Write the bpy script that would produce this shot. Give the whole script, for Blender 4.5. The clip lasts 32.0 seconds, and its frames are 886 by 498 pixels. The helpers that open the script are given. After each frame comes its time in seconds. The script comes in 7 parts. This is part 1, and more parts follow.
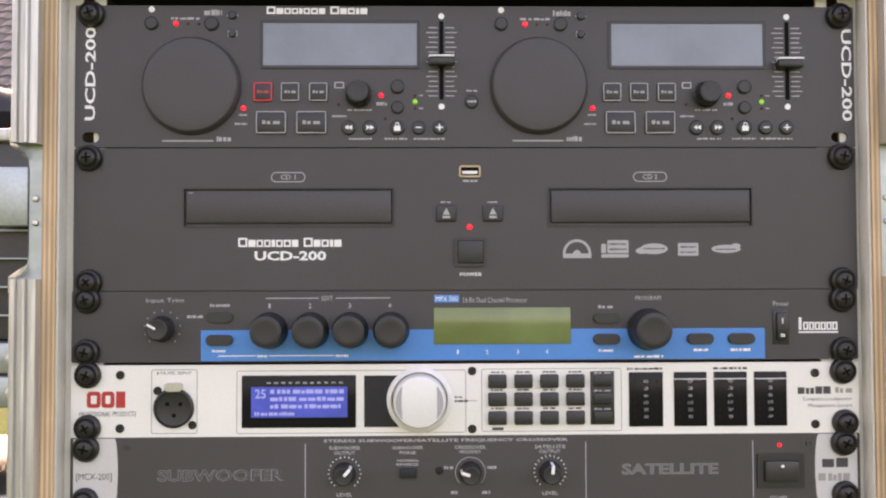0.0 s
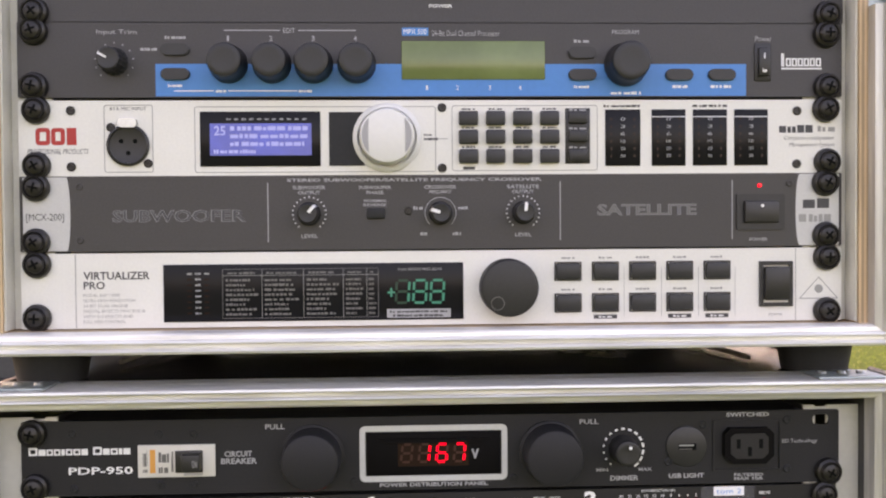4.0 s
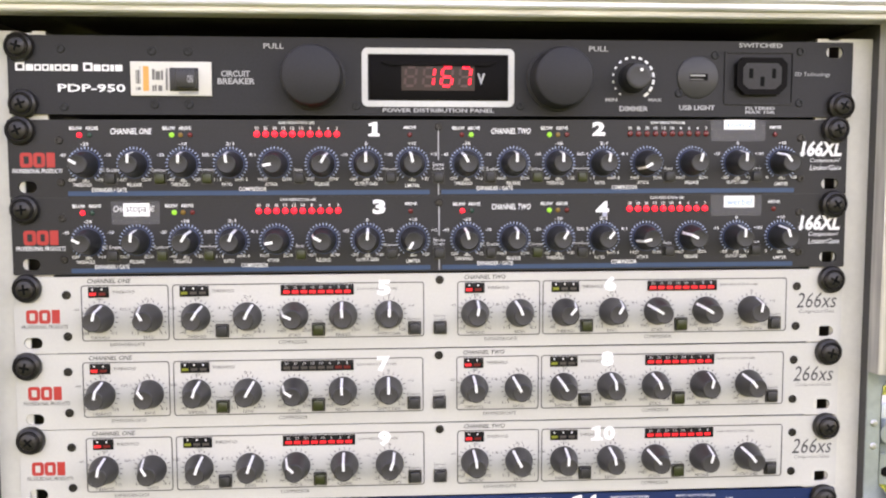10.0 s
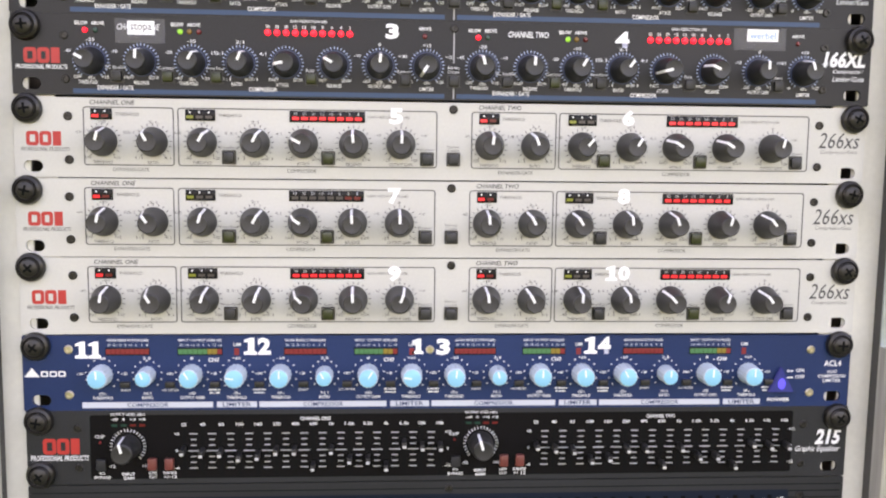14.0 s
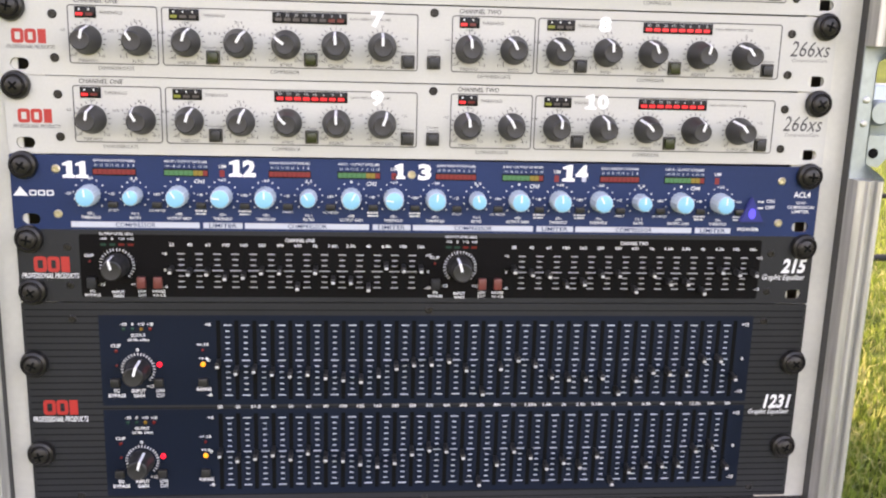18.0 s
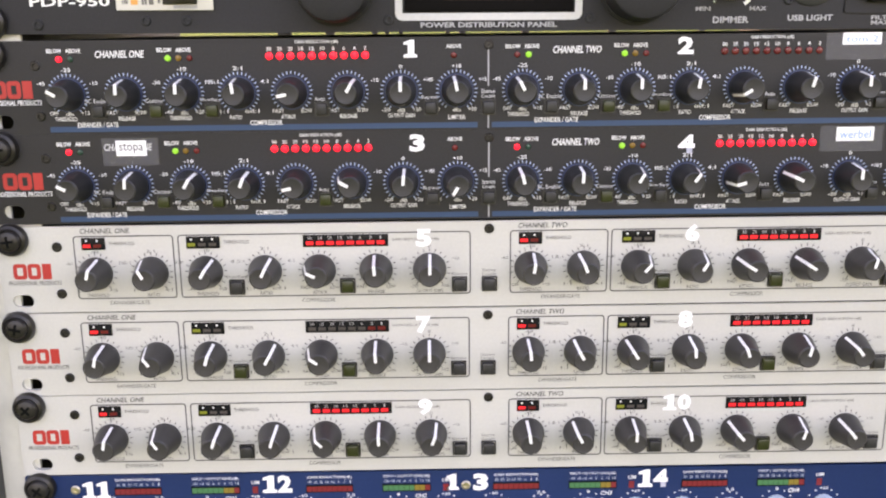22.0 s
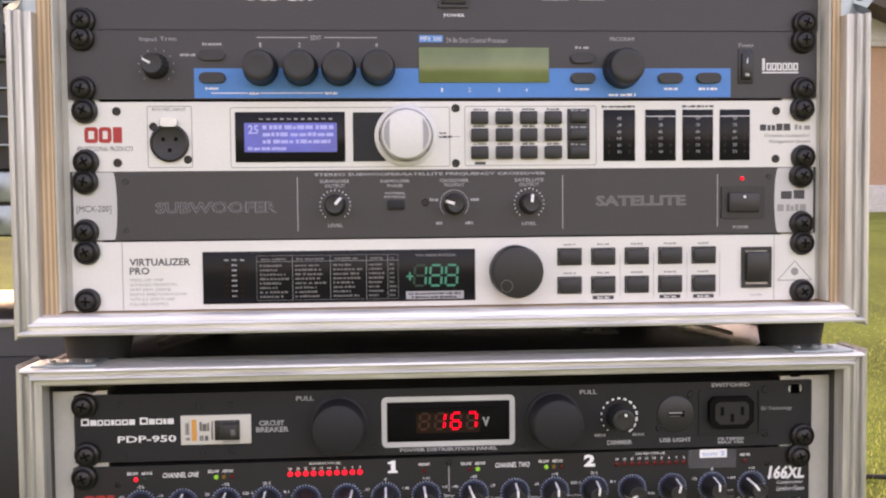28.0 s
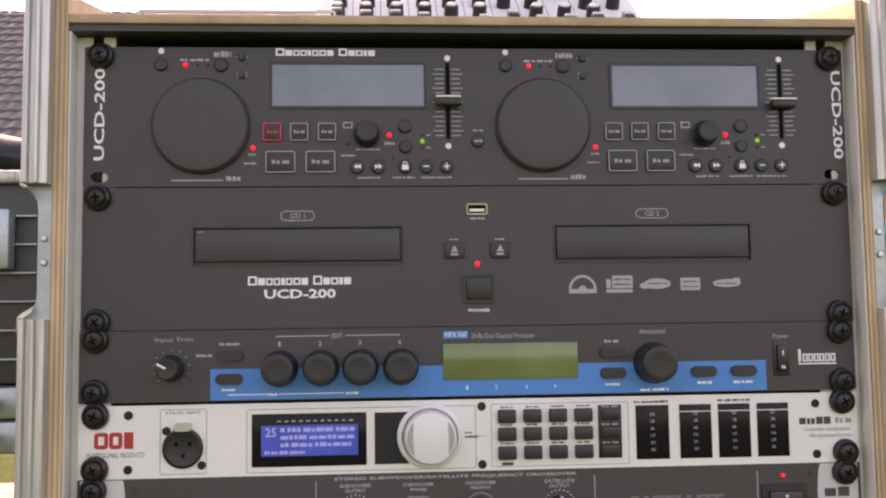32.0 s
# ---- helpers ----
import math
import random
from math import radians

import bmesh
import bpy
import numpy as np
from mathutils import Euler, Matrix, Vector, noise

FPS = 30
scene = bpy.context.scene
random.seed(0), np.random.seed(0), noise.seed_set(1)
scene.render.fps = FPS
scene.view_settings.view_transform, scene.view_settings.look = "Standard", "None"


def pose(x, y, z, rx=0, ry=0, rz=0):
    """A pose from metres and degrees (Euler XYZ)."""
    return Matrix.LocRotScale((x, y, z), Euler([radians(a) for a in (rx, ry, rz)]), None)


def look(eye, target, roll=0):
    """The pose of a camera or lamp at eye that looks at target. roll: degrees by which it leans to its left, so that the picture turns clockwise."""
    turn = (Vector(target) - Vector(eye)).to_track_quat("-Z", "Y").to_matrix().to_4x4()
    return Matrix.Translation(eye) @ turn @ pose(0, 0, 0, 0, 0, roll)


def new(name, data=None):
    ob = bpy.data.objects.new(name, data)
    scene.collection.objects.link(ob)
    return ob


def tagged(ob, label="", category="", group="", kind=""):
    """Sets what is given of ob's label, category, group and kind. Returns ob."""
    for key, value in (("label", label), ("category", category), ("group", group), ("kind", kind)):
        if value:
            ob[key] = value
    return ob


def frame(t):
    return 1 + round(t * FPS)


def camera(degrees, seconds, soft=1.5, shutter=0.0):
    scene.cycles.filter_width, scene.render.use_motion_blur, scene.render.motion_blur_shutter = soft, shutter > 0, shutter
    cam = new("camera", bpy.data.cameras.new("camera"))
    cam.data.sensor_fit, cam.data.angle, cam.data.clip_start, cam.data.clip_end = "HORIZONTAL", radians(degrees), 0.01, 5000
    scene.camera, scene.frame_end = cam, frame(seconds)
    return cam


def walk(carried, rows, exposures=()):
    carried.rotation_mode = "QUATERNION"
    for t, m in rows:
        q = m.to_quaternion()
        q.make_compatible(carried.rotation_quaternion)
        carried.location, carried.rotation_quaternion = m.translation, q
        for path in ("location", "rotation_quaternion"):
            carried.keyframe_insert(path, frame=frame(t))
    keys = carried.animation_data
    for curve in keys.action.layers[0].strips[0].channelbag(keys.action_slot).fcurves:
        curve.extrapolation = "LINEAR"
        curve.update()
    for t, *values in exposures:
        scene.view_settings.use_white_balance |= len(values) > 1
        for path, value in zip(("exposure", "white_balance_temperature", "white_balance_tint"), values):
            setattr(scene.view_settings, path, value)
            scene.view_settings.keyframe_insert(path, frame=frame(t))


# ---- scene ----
cam = camera(50.79, 32.0, soft=2.1)
PATH = [
    (0, (-0.0251, -0.5762, 0.8036), (0.0154, 1.4223, 0.8703), -0.20),
    (0.5, (-0.0235, -0.5797, 0.7872), (0.0060, 1.4192, 0.8466), -0.21),
    (1, (-0.0225, -0.5838, 0.7694), (-0.0099, 1.4152, 0.8319), -0.63),
    (1.5, (-0.0221, -0.5810, 0.7486), (0.0043, 1.4182, 0.8001), -0.50),
    (2, (-0.0217, -0.5797, 0.7321), (0.0077, 1.4194, 0.7875), -0.50),
    (2.5, (-0.0222, -0.5789, 0.7132), (0.0213, 1.4195, 0.7820), -0.28),
    (4.5, (-0.0198, -0.5457, 0.6564), (0.0828, 1.4500, 0.5752), -0.38),
    (5, (-0.0215, -0.5482, 0.6277), (0.0912, 1.4460, 0.5261), -0.21),
    (5.5, (-0.0278, -0.5528, 0.6044), (0.0543, 1.4415, 0.4770), 0.49),
    (6, (-0.0265, -0.5560, 0.5949), (0.0541, 1.4374, 0.4538), 0.09),
    (6.5, (-0.0269, -0.5539, 0.5828), (0.0659, 1.4378, 0.4272), 0.12),
    (7, (-0.0291, -0.5538, 0.5731), (0.0820, 1.4396, 0.4538), 0.13),
    (7.5, (-0.0310, -0.5542, 0.5563), (0.0779, 1.4405, 0.4595), -0.23),
    (8, (-0.0305, -0.5463, 0.5413), (0.0946, 1.4455, 0.4113), -0.41),
    (8.5, (-0.0316, -0.5471, 0.5295), (0.0918, 1.4442, 0.3901), -0.28),
    (9, (-0.0336, -0.5475, 0.5181), (0.0804, 1.4435, 0.3665), -0.06),
    (9.5, (-0.0374, -0.5467, 0.5049), (0.0713, 1.4435, 0.3394), -0.17),
    (10, (-0.0360, -0.5404, 0.4904), (0.0981, 1.4481, 0.3234), -0.00),
    (10.5, (-0.0333, -0.5402, 0.4795), (0.0970, 1.4488, 0.3162), 0.01),
    (11, (-0.0352, -0.5388, 0.4664), (0.1012, 1.4484, 0.2867), 0.41),
    (11.5, (-0.0382, -0.5369, 0.4542), (0.1047, 1.4491, 0.2664), 0.54),
    (12, (-0.0396, -0.5363, 0.4446), (0.0998, 1.4503, 0.2603), 0.73),
    (12.5, (-0.0408, -0.5323, 0.4366), (0.1070, 1.4505, 0.2204), 0.98),
    (13, (-0.0410, -0.5279, 0.4261), (0.1166, 1.4534, 0.2037), 0.85),
    (13.5, (-0.0461, -0.5294, 0.4169), (0.1067, 1.4525, 0.1966), 0.75),
    (15.5, (-0.0472, -0.5428, 0.3830), (0.1169, 1.4227, 0.0517), 1.97),
    (16, (-0.0467, -0.5468, 0.3691), (0.1307, 1.4114, 0.0032), 2.36),
    (16.5, (-0.0475, -0.5543, 0.3636), (0.1379, 1.3904, -0.0651), 2.10),
    (17, (-0.0453, -0.5577, 0.3578), (0.1380, 1.3793, -0.1057), 1.99),
    (17.5, (-0.0481, -0.5554, 0.3598), (0.1393, 1.3819, -0.1005), 1.83),
    (18, (-0.0464, -0.5514, 0.3688), (0.1414, 1.3901, -0.0731), 1.69),
    (18.5, (-0.0388, -0.5349, 0.3793), (0.1588, 1.4103, -0.0419), 1.95),
    (19, (-0.0374, -0.5381, 0.3939), (0.1313, 1.4162, 0.0037), 2.10),
    (19.5, (-0.0294, -0.5180, 0.4230), (0.0773, 1.4333, -0.0024), 2.94),
    (20, (-0.0245, -0.4906, 0.4608), (0.0581, 1.4545, 0.0032), 1.20),
    (20.5, (-0.0080, -0.4124, 0.4642), (0.1662, 1.5245, -0.0029), 2.42),
    (21, (-0.0064, -0.4077, 0.4798), (0.1243, 1.5285, -0.0039), 2.54),
    (21.5, (-0.0195, -0.4375, 0.4838), (0.0409, 1.5067, 0.0188), 2.67),
    (22, (-0.0319, -0.4503, 0.5250), (0.0005, 1.4941, 0.0580), -0.39),
    (22.5, (-0.0423, -0.4750, 0.5233), (0.0057, 1.4800, 0.1043), -0.47),
    (23, (-0.0431, -0.4908, 0.5360), (0.0389, 1.4718, 0.1602), 0.04),
    (23.5, (-0.0450, -0.4973, 0.5456), (0.0546, 1.4623, 0.1583), 0.17),
    (24, (-0.0480, -0.5239, 0.5594), (0.0726, 1.4469, 0.2409), 0.13),
    (24.5, (-0.0536, -0.5512, 0.5668), (0.0596, 1.4288, 0.3079), 0.66),
    (25, (-0.0503, -0.5653, 0.5875), (0.0669, 1.4189, 0.3653), 1.02),
    (25.5, (-0.0443, -0.5820, 0.5920), (0.0711, 1.4084, 0.4333), 0.16),
    (27.5, (-0.0381, -0.5983, 0.6708), (0.0968, 1.3923, 0.5320), -0.44),
    (28, (-0.0436, -0.6054, 0.6843), (0.0843, 1.3884, 0.5932), -0.54),
    (28.5, (-0.0417, -0.6104, 0.7040), (0.0769, 1.3845, 0.6242), -0.62),
    (29, (-0.0420, -0.6158, 0.7192), (0.0956, 1.3789, 0.6712), -0.57),
    (29.5, (-0.0374, -0.6211, 0.7346), (0.0857, 1.3748, 0.6984), -0.77),
    (30, (-0.0391, -0.6248, 0.7462), (0.0803, 1.3716, 0.7323), -1.03),
    (30.5, (-0.0395, -0.6290, 0.7595), (0.0718, 1.3678, 0.7692), -1.32),
    (31, (-0.0384, -0.6318, 0.7727), (0.0666, 1.3652, 0.8048), -1.52),
    (31.5, (-0.0469, -0.6251, 0.7795), (0.0640, 1.3701, 0.8616), -1.16),
    (32, (-0.0554, -0.5826, 0.8005), (0.0710, 1.4073, 0.9555), -0.81),
]
EXPOSURES = [(0, 2.5, 9600, 37), (2, 2.35, 9600, 37), (4.5, 2.4, 9600, 37), (6, 2.33, 9600, 37), (7.5, 2.28, 9600, 37), (9, 3.12, 9600, 37), (10, 3.17, 9600, 37), (11, 3.04, 9600, 37), (13, 3.10, 9600, 36), (16, 3.04, 9600, 35),
             (17.5, 3.12, 9600, 35), (19, 3.09, 9600, 35), (20, 3.10, 9600, 35), (22, 3.09, 9600, 36), (23, 3.27, 9600, 37), (24, 3.42, 9600, 37), (25, 2.72, 9600, 37), (25.5, 2.45, 9600, 37), (28, 2.42, 9600, 41), (29, 2.6, 9600, 38), (31, 2.42, 9600, 38), (32, 2.05, 9600, 38)]
walk(cam, [(t, look(eye, target, roll)) for t, eye, target, roll in PATH], EXPOSURES)

# ---- world and sun ----
SUN_ELEVATION, SUN_AZIMUTH = 28.0, -32.0  # degrees; azimuth from +y towards +x
world = bpy.data.worlds.new("world")
scene.world = world
world.use_nodes = True
wn, wl = world.node_tree.nodes, world.node_tree.links
sky = wn.new("ShaderNodeTexSky")
sky.sky_type, sky.sun_disc = "NISHITA", False
sky.sun_elevation, sky.sun_rotation = radians(SUN_ELEVATION), radians(SUN_AZIMUTH)
sky.air_density, sky.dust_density, sky.ozone_density = 1.0, 3.0, 1.0
wl.new(sky.outputs["Color"], wn["Background"].inputs["Color"])
wn["Background"].inputs["Strength"].default_value = 0.15
sun = new("sun", bpy.data.lights.new("sun", "SUN"))
sun.data.energy, sun.data.angle, sun.data.color = 1.1, radians(8.0), (1.0, 0.93, 0.82)
az, el = radians(SUN_AZIMUTH), radians(SUN_ELEVATION)
toward = Vector((math.sin(az) * math.cos(el), math.cos(az) * math.cos(el), math.sin(el)))
sun.matrix_world = look(toward * 30, (0, 0, 0.5))

# ---- materials ----
MATS = {}


def mat(name, colour, rough=0.5, metal=0.0, grain=0.0, scale=300.0, stain=0.0, stain_scale=12.0, bump=0.0, emit=0.0, spec=0.5, stretch=(1, 1, 1), per_object=0.0, glow=None):
    """A surface with fine grain, wide stains, uneven roughness and relief, in object space."""
    m = bpy.data.materials.new(name)
    MATS[name] = m
    m.use_nodes = True
    n, l = m.node_tree.nodes, m.node_tree.links
    b = n["Principled BSDF"]
    b.inputs["Roughness"].default_value, b.inputs["Metallic"].default_value = rough, metal
    b.inputs["Specular IOR Level"].default_value = spec
    b.inputs["Base Color"].default_value = (*colour, 1)
    if emit:
        b.inputs["Emission Color"].default_value = (*(glow or colour), 1)
        b.inputs["Emission Strength"].default_value = emit
    if grain or stain or bump:
        tc, mp = n.new("ShaderNodeTexCoord"), n.new("ShaderNodeMapping")
        mp.inputs["Scale"].default_value = stretch
        l.new(tc.outputs["Object"], mp.inputs["Vector"])
        fine, wide = n.new("ShaderNodeTexNoise"), n.new("ShaderNodeTexNoise")
        fine.inputs["Scale"].default_value, fine.inputs["Detail"].default_value = scale, 4
        wide.inputs["Scale"].default_value, wide.inputs["Detail"].default_value = stain_scale, 5
        for t in (fine, wide):
            l.new(mp.outputs["Vector"], t.inputs["Vector"])
        if grain or stain:
            mix = []
            for t, amount in ((fine, grain), (wide, stain)):
                r = n.new("ShaderNodeMapRange")
                r.inputs["From Min"].default_value, r.inputs["From Max"].default_value = 0.3, 0.7
                r.inputs["To Min"].default_value, r.inputs["To Max"].default_value = 1 - amount, 1 + amount
                l.new(t.outputs["Fac"], r.inputs["Value"])
                mix.append(r.outputs["Result"])
            both = n.new("ShaderNodeMath")
            both.operation = "MULTIPLY"
            l.new(mix[0], both.inputs[0])
            l.new(mix[1], both.inputs[1])
            out = both.outputs[0]
            if per_object:
                info, r2, again = n.new("ShaderNodeObjectInfo"), n.new("ShaderNodeMapRange"), n.new("ShaderNodeMath")
                r2.inputs["To Min"].default_value, r2.inputs["To Max"].default_value = 1 - per_object, 1 + per_object
                again.operation = "MULTIPLY"
                l.new(info.outputs["Random"], r2.inputs["Value"])
                l.new(out, again.inputs[0])
                l.new(r2.outputs["Result"], again.inputs[1])
                out = again.outputs[0]
            v = n.new("ShaderNodeVectorMath")
            v.operation = "SCALE"
            v.inputs[0].default_value = colour
            l.new(out, v.inputs["Scale"])
            l.new(v.outputs["Vector"], b.inputs["Base Color"])
            rr = n.new("ShaderNodeMapRange")
            rr.inputs["To Min"].default_value, rr.inputs["To Max"].default_value = max(0.03, rough - 0.12), min(1, rough + 0.12)
            l.new(wide.outputs["Fac"], rr.inputs["Value"])
            l.new(rr.outputs["Result"], b.inputs["Roughness"])
        if bump:
            bp = n.new("ShaderNodeBump")
            bp.inputs["Strength"].default_value, bp.inputs["Distance"].default_value = bump, 0.0006
            l.new(fine.outputs["Fac"], bp.inputs["Height"])
            l.new(bp.outputs["Normal"], b.inputs["Normal"])
    return m


mat("black_paint", (0.018, 0.0175, 0.019), 0.5, spec=0.35, grain=0.12, scale=900, stain=0.15, bump=0.15)
mat("player_paint", (0.046, 0.043, 0.045), 0.5, grain=0.12, scale=900, stain=0.15, bump=0.15)
mat("charcoal_paint", (0.021, 0.021, 0.0235), 0.5, spec=0.24, grain=0.1, scale=900, stain=0.12, bump=0.15)
mat("field_black", (0.0062, 0.0055, 0.0058), 0.55, spec=0.06, grain=0.1, scale=900, stain=0.1)
mat("grey_paint", (0.021, 0.0222, 0.0245), 0.5, spec=0.25, grain=0.1, scale=900, stain=0.12, bump=0.15)
mat("crossover_paint", (0.052, 0.048, 0.047), 0.55, grain=0.1, scale=900, stain=0.12, bump=0.1)
mat("cream_paint", (0.515, 0.507, 0.472), 0.45, grain=0.03, scale=700, stain=0.05, bump=0.05)
mat("white_paint", (0.76, 0.75, 0.71), 0.45, grain=0.03, scale=700, stain=0.05, bump=0.05)
mat("silver_paint", (0.55, 0.55, 0.54), 0.4, grain=0.04, scale=700, stain=0.06)
mat("blue_panel", (0.0065, 0.026, 0.092), 0.4, spec=0.3, grain=0.06, scale=700, stain=0.1, bump=0.05)
mat("navy_panel", (0.0031, 0.008, 0.0195), 0.45, spec=0.2, grain=0.06, scale=700, stain=0.1)
mat("blue_band", (0.015, 0.22, 0.57), 0.45, grain=0.03, stain=0.05)
mat("blue_line", (0.010, 0.050, 0.120), 0.45)
mat("print_white", (0.78, 0.78, 0.78), 0.5)
mat("print_grey", (0.36, 0.36, 0.37), 0.5)
mat("print_dark", (0.05, 0.05, 0.055), 0.5)
mat("groove_shade", (0.010, 0.0105, 0.0115), 0.6, spec=0.1)
mat("print_ash", (0.20, 0.20, 0.205), 0.5)
mat("print_dim", (0.13, 0.125, 0.12), 0.5)
mat("print_steel", (0.52, 0.58, 0.66), 0.5)
mat("strip_pale", (0.50, 0.53, 0.60), 0.5)
mat("print_faint", (0.30, 0.30, 0.29), 0.5)
mat("print_blue", (0.15, 0.34, 0.66), 0.5)
mat("print_red", (0.50, 0.030, 0.026), 0.45)
mat("sticker_white", (0.88, 0.88, 0.90), 0.4)
MATS_TAPE = mat("sticker_tape", (0.30, 0.30, 0.32), 0.3)
MATS_TAPE.node_tree.nodes["Principled BSDF"].inputs["Alpha"].default_value = 0.22
mat("knob_black", (0.016, 0.016, 0.017), 0.42, grain=0.1, scale=600, stain=0.15, bump=0.1)
mat("knob_grey", (0.028, 0.0265, 0.0268), 0.45, grain=0.1, scale=600, stain=0.1)
mat("knob_skirt", (0.44, 0.53, 0.60), 0.4, grain=0.03, stain=0.06)
mat("knob_cyan", (0.16, 0.50, 0.68), 0.35, grain=0.03, stain=0.05)
mat("knob_white", (0.73, 0.73, 0.71), 0.35, grain=0.02, stain=0.04)
mat("button_black", (0.022, 0.022, 0.024), 0.45, grain=0.08, stain=0.1)
mat("button_olive", (0.020, 0.028, 0.009), 0.35, emit=0.002, glow=(0.35, 0.5, 0.05))
mat("button_red", (0.17, 0.04, 0.035), 0.35, grain=0.04, stain=0.05)
mat("screw_black", (0.020, 0.018, 0.017), 0.35, metal=0.3, grain=0.15, stain=0.2, bump=0.2)
mat("screw_brass", (0.66, 0.58, 0.46), 0.28, metal=0.9, grain=0.1, stain=0.25)
mat("steel", (0.55, 0.56, 0.56), 0.35, metal=0.9, grain=0.08, scale=400, stain=0.15)
mat("zinc", (0.36, 0.42, 0.43), 0.42, metal=0.7, grain=0.08, scale=200, stain=0.2, bump=0.1)
# one metal: level edges coloured paler, uprights darker, to paint light from above
mat("aluminium", (0.50, 0.495, 0.47), 0.40, metal=0.6, grain=0.22, scale=260, stain=0.30, stain_scale=25, bump=0.15, stretch=(1, 1, 0.06))
mat("aluminium_long_lit", (0.70, 0.69, 0.66), 0.40, metal=0.45, grain=0.24, scale=300, stain=0.30, stain_scale=25, bump=0.15, stretch=(0.06, 1, 1))
mat("rail_cream", (0.59, 0.575, 0.515), 0.45, grain=0.03, scale=300, stain=0.06, stain_scale=18)
mat("rubber", (0.012, 0.012, 0.012), 0.75, grain=0.1, stain=0.2, bump=0.3)
# void_black paints the shade inside slots and holes that are not cut
mat("void_black", (0.005, 0.005, 0.005), 0.8, spec=0.1)
mat("lens_dark", (0.010, 0.010, 0.012), 0.2, spec=0.14)
mat("lens_brown", (0.022, 0.010, 0.009), 0.2, spec=0.2)
mat("chassis", (0.06, 0.06, 0.06), 0.5, metal=0.5, grain=0.1, stain=0.1)
mat("lcd_green", (0.09, 0.13, 0.055), 0.15, stain=0.18, stain_scale=30, grain=0.02, emit=0.024, glow=(0.28, 0.45, 0.15))
mat("lcd_blue", (0.035, 0.06, 0.36), 0.15, stain=0.25, stain_scale=45, grain=0.02, emit=0.05, glow=(0.09, 0.19, 0.85))
mat("lcd_mark", (0.16, 0.22, 0.55), 0.3, emit=0.065, glow=(0.45, 0.55, 1.0))
mat("lcd_grey", (0.16, 0.19, 0.23), 0.12, stain=0.15, stain_scale=20, grain=0.02)
mat("led_red_on", (0.7, 0.02, 0.02), 0.3, emit=0.32, glow=(1.0, 0.012, 0.035))
mat("led_bar_on", (0.42, 0.02, 0.02), 0.3, emit=0.095, glow=(1.0, 0.01, 0.035))
mat("led_red_dim", (0.40, 0.02, 0.03), 0.3, emit=0.08, glow=(1.0, 0.0, 0.05))
mat("lamp_lime", (0.13, 0.15, 0.02), 0.3, emit=0.012, glow=(0.6, 0.8, 0.05))
mat("lamp_unlit", (0.055, 0.045, 0.045), 0.3)
mat("cap_white", (0.50, 0.50, 0.49), 0.4)
mat("label_paper", (0.62, 0.60, 0.55), 0.5, stain=0.06)
mat("dial_blue", (0.008, 0.022, 0.07), 0.45)
mat("tick_pale", (0.36, 0.46, 0.66), 0.5)
mat("led_red_off", (0.13, 0.012, 0.014), 0.25)
mat("led_green_on", (0.12, 0.40, 0.05), 0.3, emit=0.06, glow=(0.25, 1.0, 0.03))
mat("led_green_off", (0.012, 0.05, 0.038), 0.25)
mat("led_green_bar", (0.035, 0.17, 0.07), 0.3)
mat("led_amber_bar", (0.24, 0.16, 0.03), 0.3)
mat("led_red_bar", (0.22, 0.02, 0.025), 0.3)
mat("led_amber_off", (0.20, 0.11, 0.02), 0.25)
mat("led_amber_on", (0.8, 0.36, 0.04), 0.25, emit=0.12, glow=(1.0, 0.34, 0.02))
mat("seg_red", (0.6, 0.01, 0.015), 0.3, emit=0.36, glow=(1.0, 0.0, 0.025))
mat("seg_red_off", (0.045, 0.007, 0.006), 0.4)
mat("seg_green", (0.0, 0.12, 0.085), 0.3, emit=0.036, glow=(0.0, 0.66, 0.50))
mat("power_blue", (0.030, 0.040, 0.17), 0.15, emit=0.008, glow=(0.10, 0.12, 0.8))
mat("power_glow", (0.06, 0.06, 0.6), 0.2, emit=0.10, glow=(0.10, 0.10, 1.0))
mat("orange_print", (0.75, 0.33, 0.08), 0.5)
mat("gold", (0.34, 0.27, 0.17), 0.35, metal=0.6)


def ply_material():
    """Birch plywood end grain: thin layers across the thickness, with fibres and stains."""
    m = mat("plywood", (0.56, 0.40, 0.26), 0.6, grain=0.16, scale=140, stain=0.14, stain_scale=9, bump=0.3, stretch=(1, 1, 0.15))
    n, l = m.node_tree.nodes, m.node_tree.links
    b = n["Principled BSDF"]
    old = b.inputs["Base Color"].links[0].from_socket
    tc, wave, ramp, mix = n.new("ShaderNodeTexCoord"), n.new("ShaderNodeTexWave"), n.new("ShaderNodeValToRGB"), n.new("ShaderNodeMix")
    wave.bands_direction = "X"
    wave.inputs["Scale"].default_value, wave.inputs["Distortion"].default_value = 105, 0.25
    ramp.color_ramp.elements[0].color, ramp.color_ramp.elements[1].color = (0.55, 0.5, 0.45, 1), (1.2, 1.15, 1.05, 1)
    mix.data_type, mix.blend_type = "RGBA", "MULTIPLY"
    mix.inputs["Factor"].default_value = 0.8
    l.new(tc.outputs["Object"], wave.inputs["Vector"])
    l.new(wave.outputs["Fac"], ramp.inputs["Fac"])
    l.new(old, mix.inputs["A"])
    l.new(ramp.outputs["Color"], mix.inputs["B"])
    l.new(mix.outputs["Result"], b.inputs["Base Color"])


